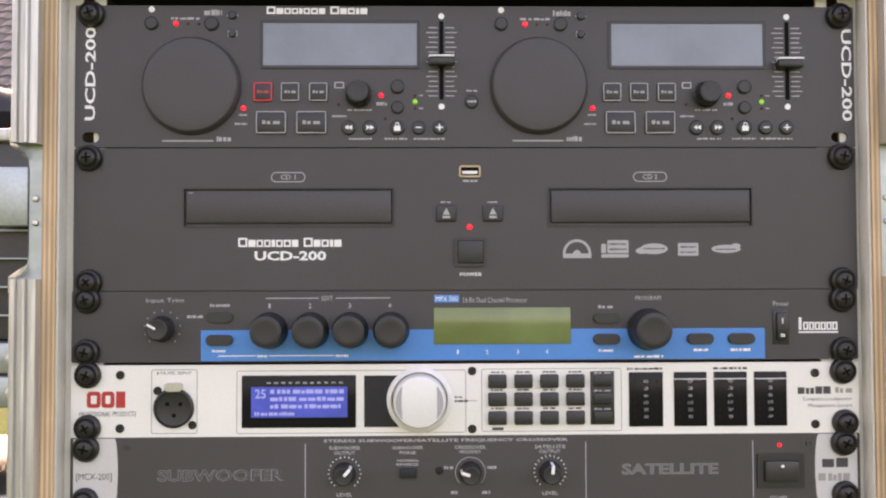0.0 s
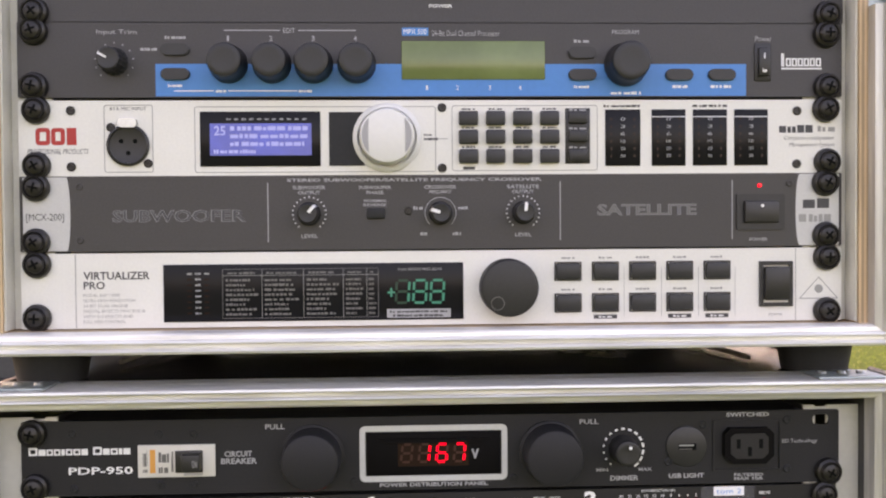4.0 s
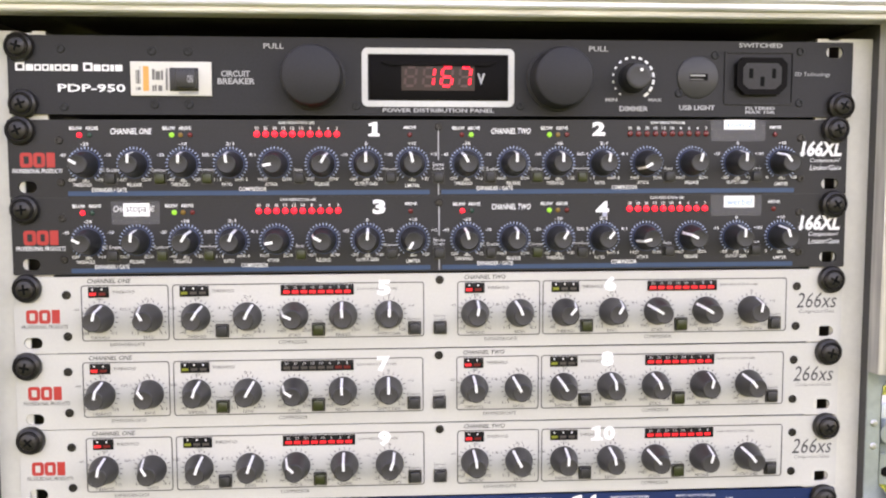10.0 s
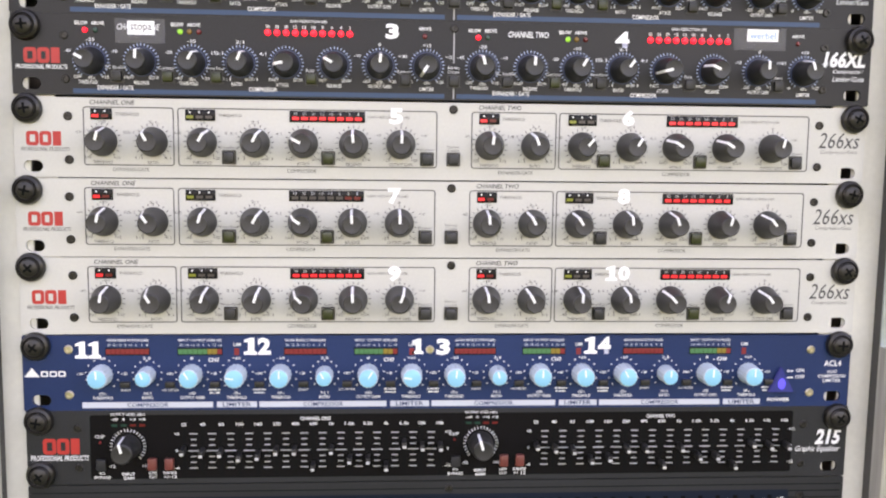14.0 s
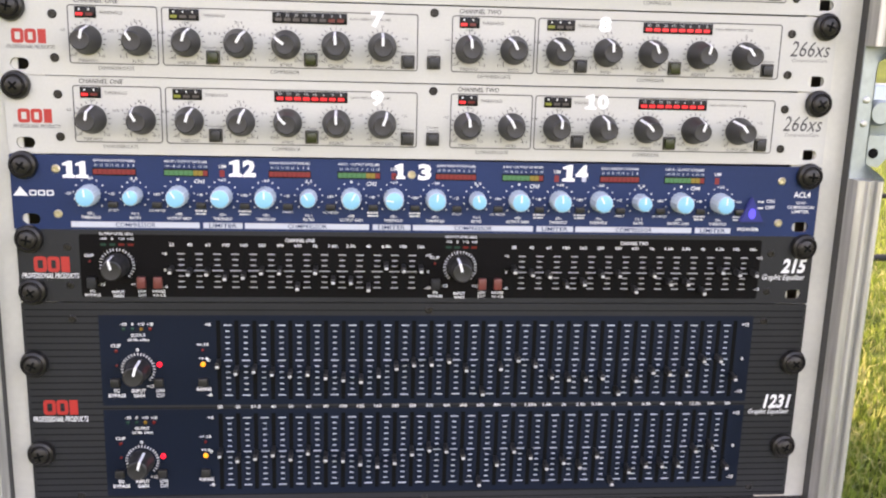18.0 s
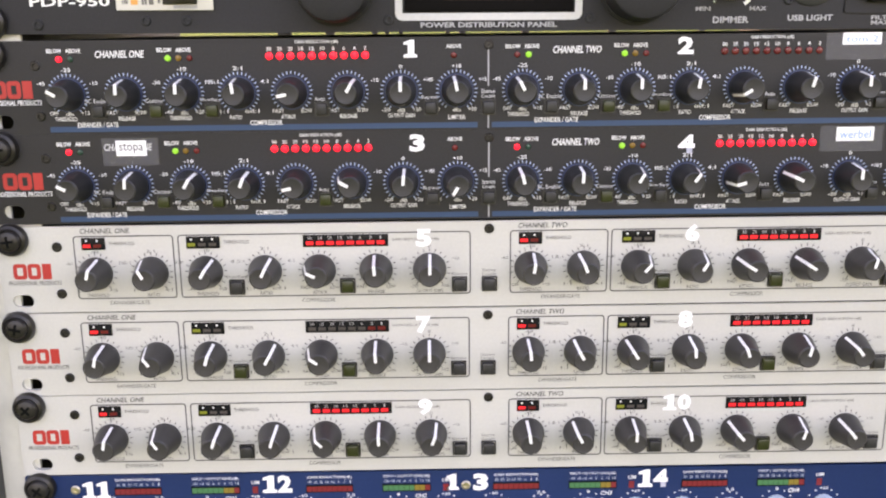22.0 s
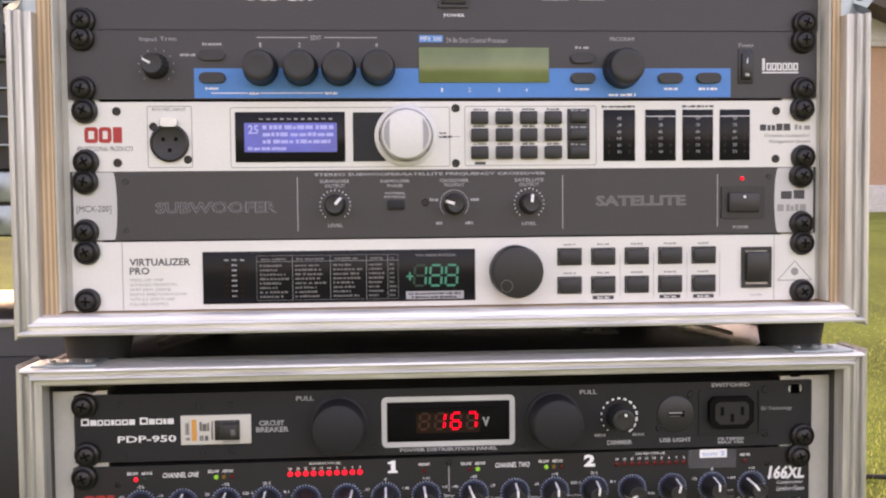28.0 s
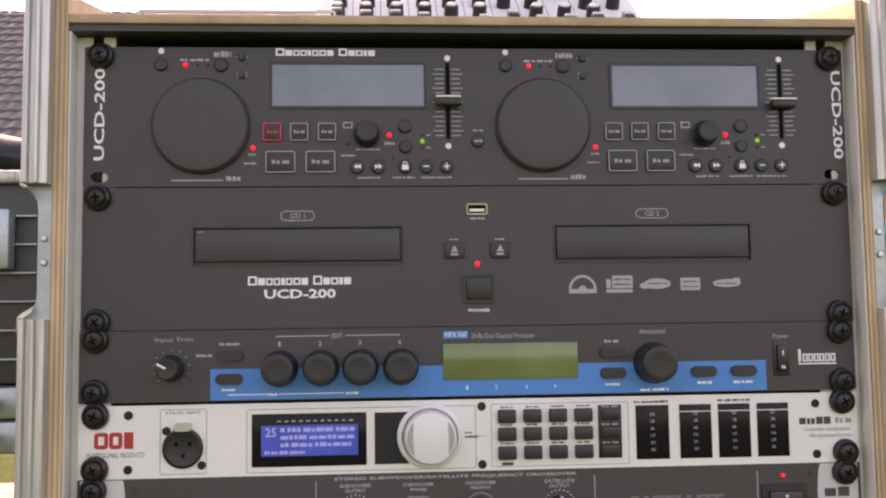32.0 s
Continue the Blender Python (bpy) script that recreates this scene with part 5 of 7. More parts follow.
# ---- lower rack ----
def build_power():
    root = unit("power", 1, "charcoal power distribution panel with red voltage digits", "charcoal_paint", [(L, HI), (L, LO), (R, LO)], [(R - 1, HI)], depth=160)
    name_blocks(root, 3.0, 62.0, 24.4, 29.0)
    text(root, "PDP-950", 25.8, 62.8, 12.8, 17.2, "print_white", 0.02)
    for x, z in ((27.8, 36.6), (77.8, 35.8), (97.8, 35.6), (28.8, 4.6), (78.8, 6.2), (97.8, 6.2), (191.8, 5.8), (286.2, 6.2), (400.8, 36.0), (379.6, 14.0), (452, 38.4), (452, 8.6)):
        panel_screw(root, x, z, "grey_paint", 2.5)
    bm = bmesh.new()
    box(bm, 66.0, 110.8, -1.6, 0, 10.8, 29.8, 0.4)
    br = part("circuit_breaker", bm, "label_paper", root, "white circuit breaker with black toggle")
    bm = bmesh.new()
    box(bm, 87.6, 103.6, -2.4, -1.0, 13.4, 26.4, 0.5)
    box(bm, 92.0, 103.0, -8.0, -1.4, 14.8, 25.0, 1.2)
    tog = part("toggle", bm, "knob_black", br)
    text(tog, "ON", 98.6, 101.6, 17.6, 21.8, "print_grey", y=-8.15, turn=0)
    patch(br, "orange_stripe", 73.0, 76.2, 13.4, 27.2, "orange_print", -1.7)
    bars(br, [(69.0, 71.6, 13.8, 15.6), (69.0, 71.6, 17.4, 27.0), (78, 83.6, 13.4, 17.4), (78.0, 84.6, 19.6, 25.6), (85.4, 86.6, 14, 26)], "print_dim", -1.72, words=1, seed=8)
    patch(br, "toggle_sill", 92.5, 103.5, 11.6, 13.2, "print_grey", -1.72)
    text(root, "CIRCUIT", 115.8, 132.0, 21.8, 25.2, "print_grey", 0.03)
    text(root, "BREAKER", 113.8, 134.8, 17.6, 21.0, "print_grey", 0.03)
    for x in (139.8, 326.0):
        text(root, "PULL", x, x + 11.4, 37.6, 40.6, "print_grey", 0.02)
    for x in (167.4, 308.4):
        bm = bmesh.new()
        lathe(bm, [(18.6, 0), (18.6, -1.6), (17.2, -2.2), (16.6, -17.5), (16.0, -19.0), (14.4, -19.8), (0, -20.2)], 56, x, 21.6)
        part("pull_out_lamp", bm, "charcoal_paint", root, "round black pull-out lamp cap")
    bm = bmesh.new()
    frame_line(bm, 195.0, 282.6, 5.4, 38.6, 3.4, 3.4, -0.5, 0)
    fr = part("meter_frame", bm, "silver_paint", root, "thick pale grey meter frame")
    bm = bmesh.new()
    box(bm, 199.4, 278.4, -1.4, 0, 9.4, 34.6, 0.8)
    part("meter_body", bm, "field_black", fr)
    bm = bmesh.new()
    prism(bm, [(206, 31.0), (272, 31.0), (268, 28.6), (210, 28.6)], -3.0, -1.2)
    part("meter_lip", bm, "field_black", fr)
    win = patch(fr, "meter_window", 217.6, 259.6, 14.6, 28.2, "lens_brown", -1.5, label="dark red meter window")
    seven_segment(win, 219.4, 17.2, 5.9, 10.4, " 167", "seg_red", "seg_red_off", -1.6, slant=0.1, bar=0.24, pitch=1.76)
    text(fr, "V", 261.0, 265.6, 18.4, 24.4, "print_grey", 0.04, y=-1.5)
    text(root, "POWER DISTRIBUTION PANEL", 206.8, 271.0, 2.2, 4.6, "print_grey", 0.03)
    knob(root, 352.2, 22.4, 25, 8.2, 14, "knob_black", None, skirt=1.05)
    part("knob_dot", shared("knob_dot", lambda bm: lathe(bm, [(1.0, -13.6), (1.0, -14.3), (0, -14.4)], 10), "print_white"), "", root, "", (353.4, 0, 26.0))
    bm = bmesh.new()
    for i in range(15):
        a = radians(-140 + 20 * i)
        w = 0.5 + 0.075 * i
        r0, r1 = 11.4, 12.2 + 0.06 * i
        s, c = math.sin(a), math.cos(a)
        bm.faces.new([bm.verts.new(V(352.2 + r * s + q * c, -0.12, 22.4 + r * c - q * s)) for r, q in ((r0, -w), (r0, w), (r1, w), (r1, -w))])
    tagged(part("dial_scale", bm, "print_white", root), kind="stuff")
    text(root, "MIN", 336.0, 343.0, 9.0, 11.0, "print_grey", 0.02)
    text(root, "MAX", 361.5, 369.5, 9.0, 11.0, "print_grey", 0.02)
    text(root, "DIMMER", 344.4, 361.4, 3.4, 6.4, "print_grey", 0.03)
    bm = bmesh.new()
    lathe(bm, [(12.2, 0), (12.2, -0.9), (11.2, -1.4), (0, -1.2)], 40, 390.4, 23.2)
    usb = part("usb_socket", bm, "button_black", root, "round black data socket")
    patch(usb, "socket_slot", 385.4, 396.2, 21.2, 25.2, "void_black", -1.5)
    patch(usb, "socket_tongue", 385.8, 394.6, 23.6, 24.6, "print_faint", -1.56)
    patch(usb, "socket_lip", 385.8, 393.6, 21.6, 22.2, "print_dim", -1.56)
    text(root, "USB LIGHT", 379.8, 401.2, 4.2, 7.0, "print_grey", 0.03)
    bm = bmesh.new()
    frame_line(bm, 406.4, 448.4, 7.6, 38.8, 1.0, 1.4, -1.0, 0)
    iec = part("mains_outlet", bm, "charcoal_paint", root, "black three-pole mains outlet")
    shape = [(412.4, 18.0), (417.4, 13.0), (437.4, 13.0), (442.4, 18.0), (442.4, 31.0), (439.0, 34.4), (415.8, 34.4), (412.4, 31.0)]
    bm = bmesh.new()
    prism(bm, shape, -4.6, 0)
    part("outlet_shroud", bm, "field_black", iec)
    bm = bmesh.new()
    prism(bm, [(416.0, 19.4), (419.4, 16.2), (435.4, 16.2), (438.8, 19.4), (438.8, 29.0), (436.4, 31.2), (418.4, 31.2), (416.0, 29.0)], -4.9, -4.5)
    core = part("outlet_core", bm, "black_paint", iec)
    for x, z in ((420.6, 25.2), (434.2, 25.2), (427.4, 20.6)):
        patch(core, "contact_slot", x - 1.2, x + 1.2, z - 2.8, z + 2.8, "void_black", -5.0)
    text(root, "SWITCHED", 414.8, 441.0, 40.6, 43.2, "print_grey", 0.03)
    text(root, "FILTERED", 419.6, 437.4, 4.6, 6.4, "print_grey", 0.03)
    text(root, "MAX 10A", 419.6, 437.4, 2.2, 4.2, "print_grey", 0.03)
    text(root, "LED Technology", 447.4, 470.4, 23.6, 26.6, "print_grey")


X166 = [41.0, 67.9, 95.3, 121.6, 146.7, 173.4, 198.7, 225.2, 256.7, 284.1, 310.6, 337.0, 362.8, 390.0, 417.2, 444.2]
KEEP = ("THRESHOLD", "RELEASE", "THRESHOLD", "RATIO", "ATTACK", "RELEASE", "OUTPUT GAIN", "LIMITER")


def build_dark(key, turns, lamps, numbers, tapes, olive):
    root = unit(key, 1, "black two-channel compressor with blue-ringed knobs and red lamps", "black_paint", [(L, HI), (R, HI)], [(L, LO), (R, LO)], group="black compressors")
    word_mark(root, 5.2, 24.4, 17.4, 28.0)
    text(root, "PROFESSIONAL PRODUCTS", 0.8, 28.4, 14.2, 16.6, "print_white", 0.015, 0.2)
    for x, z in ((27.0, 32.6), (27.2, 9.0), (455.4, 33.4), (455.6, 9.6)):
        panel_screw(root, x, z)
    for c, ox in enumerate((0.9, 216.6)):
        tone = "print_white"
        for x in (31.0 + (0 if c == 0 else 211.0),):
            patch(root, "blue_line", x, (235.2 if c == 0 else 452.0), 1.3, 3.9, "blue_line", -0.1)
        text(root, "CHANNEL ONE" if c == 0 else "CHANNEL TWO", 54.4 + ox, 77.4 + ox, 35.9, 39.3, tone, 0.02, 0.2)
        for x in (31.9, 83.4):
            text(root, "BELOW", x + ox, x + 7 + ox, 38.3, 40.3, tone, 0.02)
            text(root, "ABOVE", x + 8.9 + ox, x + 15.9 + ox, 38.3, 40.3, tone, 0.02)
        text(root, "ABOVE", 219.4 + ox, 226.6 + ox, 38.8, 40.6, tone, 0.02)
        text(root, "GAIN REDUCTION (dB)", 148.2 + ox, 168.6 + ox, 41.2, 43.2, tone, 0.01)
        for (x, m) in zip((37.4, 42.8, 88.4, 93.4, 98.6, 223.0), lamps[c][0]):
            led(root, x + ox, 35.5, m, 1.45)
        for i in range(10):
            x = 136.0 + i * 5.03 + ox
            led(root, x, 36.0, lamps[c][1], 1.75)
            w = 2.2 if i < 6 else 1.1
            text(root, ("30", "25", "20", "15", "12", "10", "8", "6", "4", "2")[i], x - w / 2, x + w / 2, 38.4, 40.1, tone, 0.01)
        for i in range(8):
            x = X166[i + 8 * c]
            part("dial_disc", shared("dial_disc", lambda bm: bm.faces.new([bm.verts.new(V(8.3 * math.cos(k * 0.2618), -0.1, 8.3 * math.sin(k * 0.2618))) for k in range(24)]), "dial_blue"), "", root, "", (x, 0, 19.0))
            dial(root, x, 19.0, 8.6, 9.9, 25, "tick_pale", 145, 0.5)
            knob(root, x, 19.0, turns[i + 8 * c], 6.9, 15.0, "knob_black", "print_white", skirt=1.06, line=1.5, taper=0.80)
            body = KEEP[i]
            w = len(body) * 1.16
            text(root, body, x - w / 2 - (2 if i in (0, 2, 3, 4) else 0), x + w / 2 - (2 if i in (0, 2, 3, 4) else 0), 6.5 if i < 7 else 5.4, 8.5 if i < 7 else 7.4, tone, 0.01)
            lo, hi = ("FAST", "SLOW") if i in (1, 4, 5) else (("OFF", "-40", "1:1", "-20", "0")[(0, 0, 1, 2, 0, 0, 3, 4)[i]], ("+15", "+20", "inf:1", "+20", "+20")[(0, 0, 1, 2, 0, 0, 3, 4)[i]])
            text(root, lo, x - 9.4, x - 9.4 + len(lo) * 1.35, 9.4, 11.2, tone, 0.005)
            text(root, hi, x + 9.4 - len(hi) * 1.35, x + 9.4, 9.4, 11.2, tone, 0.005)
            if i in (0, 2, 6, 7):
                text(root, "dBu" if i in (0, 2, 7) else "dB", x - 1.8, x + 1.8, 9.0, 10.8, tone)
            if i not in (1, 4, 5):
                t = ("-25", "", "-10", "2:1", "", "", "0", "+10")[i]
                text(root, t, x - 0.75 * len(t), x + 0.75 * len(t), 29.6, 31.4, tone, 0.01)
                for sx in (-1, 1):
                    t = (("-45", "-10"), ("", ""), ("-20", "0"), ("1.5:1", "4:1"), ("", ""), ("", ""), ("-10", "+10"), ("+5", "+15"))[i][(sx + 1) // 2]
                    if t:
                        text(root, t, x + sx * 12.4 - 0.62 * len(t), x + sx * 12.4 + 0.62 * len(t), 23.4, 25.2, tone, 0.005)
        if c == 0:
            text(root, "EXPANDER / GATE", 44.2, 63.4, 3.4, 5.8, tone, 0.015)
        else:
            text(root, "EXPANDER / GATE", 262.6, 283.6, 3.4, 5.8, tone, 0.015)
        text(root, "COMPRESSOR", 125.4 + ox, 140.8 + ox, 3.6, 6.0, tone, 0.015)
        for k, (x, t) in enumerate(((53.2, "SC Enable"), (80.6, "Contour"), (107.0, "OverEasy"), (159.0, "Auto"), (211.2, "Bypass"))):
            b = button(root, x + ox + 0.8, 11.0, 5.4, 5.4, "button_olive" if (c, k) in olive else "button_black", 3.0, bezel="knob_grey")
            text(root, t, x + ox - len(t) * 0.62, x + ox + len(t) * 0.62, 14.8, 16.8, tone, 0.0)
    patch(root, "printed_line", 240.0, 240.7, 21.0, 38.2, "print_grey")
    patch(root, "printed_line", 240.0, 240.7, 1.0, 7.2, "print_grey")
    panel_screw(root, 240.5, 40.2)
    text(root, "Stereo", 237.0, 243.6, 17.6, 19.6, "print_white")
    text(root, "Couple", 237.0, 243.6, 15.0, 17.0, "print_white")
    button(root, 240.4, 11.0, 5.6, 5.6, "button_black", 3.0, bezel="knob_grey")
    text(root, "166XL", 455.4, 480.6, 22.4, 31.6, "print_white", 0.04, 0.2)
    text(root, "Compressor/", 461.4, 479.6, 18.4, 21.4, "print_white", 0.0, 0.2)
    text(root, "Limiter/Gate", 461.4, 480.4, 14.4, 17.4, "print_white", 0.0, 0.2)
    for body, x0, x1, z0, z1 in numbers:
        sticker_number(root, body, x0, x1, z0, z1)
    for t in tapes:
        tape_label(root, *t)


ON, OFF = "led_red_on", "led_red_off"
build_power()
build_dark("dark_a", [-60, 3, 2, -6, -100, 30, 0, -12, -28, 0, 0, 8, -120, 15, 0, -37],
           (((ON, "led_green_off", "led_green_on", "led_amber_off", OFF, OFF), "led_red_on"), ((OFF, "led_green_on", "led_green_on", "led_amber_off", OFF, OFF), OFF)),
           (("1", 200.0, 206.8, 34.6, 42.8), ("2", 330.0, 338.0, 34.8, 43.0)), ((401.0, 433.6, 31.4, 43.8, 408.6, 427.2, 38.4, 44.0, "tom 2"),), {(0, 1), (0, 2), (1, 1), (1, 2)})
build_dark("dark_b", [-63, 5, 31, 22, -100, -61, 5, -148, -15, 3, 30, 36, -104, -65, 0, -18],
           (((ON, "led_green_off", "led_green_on", "led_amber_off", OFF, OFF), "led_red_on"), ((ON, "led_green_off", "led_green_on", "led_amber_off", OFF, OFF), "led_red_on")),
           (("3", 201.8, 209.6, 33.8, 42.2), ("4", 332.2, 340.6, 31.4, 40.4)), ((54.3, 81.2, 28.8, 42.0, 61.0, 75.6, 33.4, 40.8, "stopa", 0.0, "print_dark"), (401.4, 432.2, 31.4, 43.8, 409.2, 427.6, 36.4, 43.2, "werbel")), {(0, 1), (0, 2), (1, 1), (0, 3)})

X266 = [46.3, 73.7, 100.6, 129.8, 156.6, 184.8, 211.4, 261.9, 288.3, 315.4, 343.7, 370.8, 400.2, 427.9]
NAMES266 = ("THRESHOLD", "RATIO", "THRESHOLD", "RATIO", "ATTACK", "RELEASE", "OUTPUT GAIN")


def build_light(key, turns, bars_on, numbers, olive):
    root = unit(key, 1, "cream two-channel compressor with black pointer knobs", "cream_paint", [(L, HI), (R, HI)], [(L, LO), (R, LO)], group="cream compressors")
    ink = "print_dark"
    word_mark(root, 5.4, 24.2, 17.6, 27.8)
    text(root, "PROFESSIONAL PRODUCTS", 2.6, 28.6, 14.6, 16.8, ink, 0.005, 0.2)
    for x, z in ((28.2, 33.9), (28.2, 10.0), (241.1, 40.3), (455.7, 34.0), (455.6, 9.9)):
        panel_screw(root, x, z, r=2.5)
    for c in (0, 1):
        ox = 0.0 if c == 0 else 215.5
        for x0, x1 in (((36.2, 85.4), (87.4, 232.0)) if c == 0 else ((251.4, 300.4), (301.8, 449.6))):
            outline(root, x0, x1, 7.0, 39.3, 1.8, 0.6, ink)
        text(root, "CHANNEL ONE" if c == 0 else "CHANNEL TWO", 40.0 + ox, 64.4 + ox, 40.4, 43.0, ink, 0.015, 0.2)
        for k, (x0, x1) in enumerate(((40.3, 52.0), (91.6, 108.2), (149.0, 191.2))):
            bm = bmesh.new()
            box(bm, x0 + ox, x1 + ox, -0.6, 0, 32.2, 38.4, 0.3)
            w = part("lamp_window", bm, "lens_dark", root, "dark lamp window")
            if k < 2:
                for i in range(2 + k):
                    lit = (k == 0 and i == 0) or (k == 1 and i == 0)
                    x = x0 + ox + 2.6 + i * 5.2
                    patch(w, "lamp_segment", x - 1.9, x + 1.9, 33.4, 35.1, ("led_bar_on" if k == 0 else "lamp_lime") if lit else ("led_red_off" if k == 0 else "lamp_unlit"), -0.68)
                    part("lamp_mark", shared("lamp_mark", lambda bm: lathe(bm, [(0.5, -0.6), (0.5, -0.7), (0, -0.7)], 8), "print_white"), "", w, "", (x, 0, 36.9))
            else:
                for i in range(8):
                    x = x0 + ox + 3.4 + i * 5.0
                    patch(w, "lamp_segment", x - 1.9, x + 1.9, 33.3, 35.2, "led_bar_on" if bars_on[c] else ("led_red_off" if i > 5 else "lamp_unlit"), -0.68)
                    text(w, ("30", "25", "20", "15", "10", "6", "3", "1")[i], x - (1.1 if i < 5 else 0.6), x + (1.1 if i < 5 else 0.6), 36.0, 37.6, "print_grey", y=-0.68)
            if k < 2:
                text(root, "THRESHOLD", x1 + 1.6 + ox, x1 + 14.4 + ox, 34.4, 36.2, "print_dim", 0.01)
            else:
                text(root, "GAIN REDUCTION (dB)", x1 + 1.6 + ox, x1 + 25 + ox, 34.4, 36.2, "print_dim", 0.01)
        for i in range(7):
            x = X266[i + 7 * c]
            dial(root, x, 20.3, 8.9, 10.4, 17, ink, 140, 0.42)
            knob(root, x, 20.3, turns[i + 7 * c], 7.9, 15.5, "knob_grey", "print_white", skirt=1.05, line=1.5, taper=0.72)
            body = NAMES266[i]
            w = len(body) * 1.2
            text(root, body, x - w / 2, x + w / 2, 8.0, 9.8, ink)
            lo, hi = ("FAST", "SLOW") if i in (4, 5) else (("OFF", "+15"), ("1:1", "4:1"), ("-40", "+20"), ("1:1", "inf:1"), None, None, ("-20", "+20"))[i]
            text(root, lo, x - 9.6, x - 9.6 + len(lo) * 1.25, 10.6, 12.2, ink)
            text(root, hi, x + 9.6 - len(hi) * 1.25, x + 9.6, 10.6, 12.2, ink)
            t = ("-40", "2:1", "-10", "2:1", "", "", "0")[i]
            for sx, u in zip((-1, 1), (("-60", "0"), ("1.5:1", "3:1"), ("-20", "0"), ("1.5:1", "4:1"), ("", ""), ("", ""), ("-10", "+10"))[i]):
                if u:
                    text(root, u, x + sx * 13.0 - 0.55 * len(u), x + sx * 13.0 + 0.55 * len(u), 24.6, 26.2, "print_dim")
            if t:
                text(root, t, x - 0.7 * len(t), x + 0.7 * len(t), 31.0 if i not in (0, 1, 2) else 30.4, 32.6 if i not in (0, 1, 2) else 31.8, ink)
        text(root, "EXPANDER/GATE", 51.8 + ox, 71.4 + ox, 3.9, 5.9, ink)
        text(root, "COMPRESSOR", 147.4 + ox, 164.0 + ox, 3.8, 5.9, ink)
        for k, (x, t) in enumerate(((115.4, "OverEasy"), (170.5, "Auto"), (226.3, "Bypass"))):
            x += ox if c == 0 else (212.8, 214.6, 216.0)[k]
            button(root, x, 12.2, 6.0, 6.0, "button_olive" if (c, k) in olive else "button_black", 3.0, bezel="knob_grey")
            text(root, t, x - len(t) * 0.66, x + len(t) * 0.66, 16.4, 18.2, "print_dim")
    text(root, "Stereo", 237.6, 244.6, 18.4, 20.0, "print_dim")
    text(root, "Couple", 237.6, 244.6, 16.2, 17.8, "print_dim")
    button(root, 241.3, 12.2, 6.0, 6.0, "button_black", 3.0, bezel="knob_grey")
    text(root, "266xs", 455.6, 480.6, 20.8, 30.0, ink, 0.0, 0.25)
    text(root, "Compressor/Gate", 457.4, 479.4, 17.0, 19.8, "print_dim", 0.0, 0.2)
    for body, x0, x1, z0, z1 in numbers:
        sticker_number(root, body, x0, x1, z0, z1)


build_light("light_a", [15, -28, 31, 26, -65, -4, 2, 8, -22, 40, 29, -58, -57, 12], (True, True), (("5", 204.6, 212.8, 31.6, 40.6), ("6", 338.4, 346.0, 32.4, 41.2)), {(0, 1), (1, 0), (1, 1)})
build_light("light_b", [12, -35, 17, 30, -55, -3, 0, -5, -28, -33, -5, -20, 12, -38], (False, True), (("7", 204.6, 212.6, 31.2, 40.2), ("8", 337.6, 345.6, 32.0, 41.0)), {(0, 0), (0, 1), (1, 1)})
build_light("light_c", [10, -30, 18, 18, -45, -2, 20, -8, -28, 2, -10, -42, 15, -38], (True, True), (("9", 204.4, 212.4, 31.0, 40.0), ("10", 331.6, 346.6, 31.6, 40.4)), {(0, 1), (1, 1)})


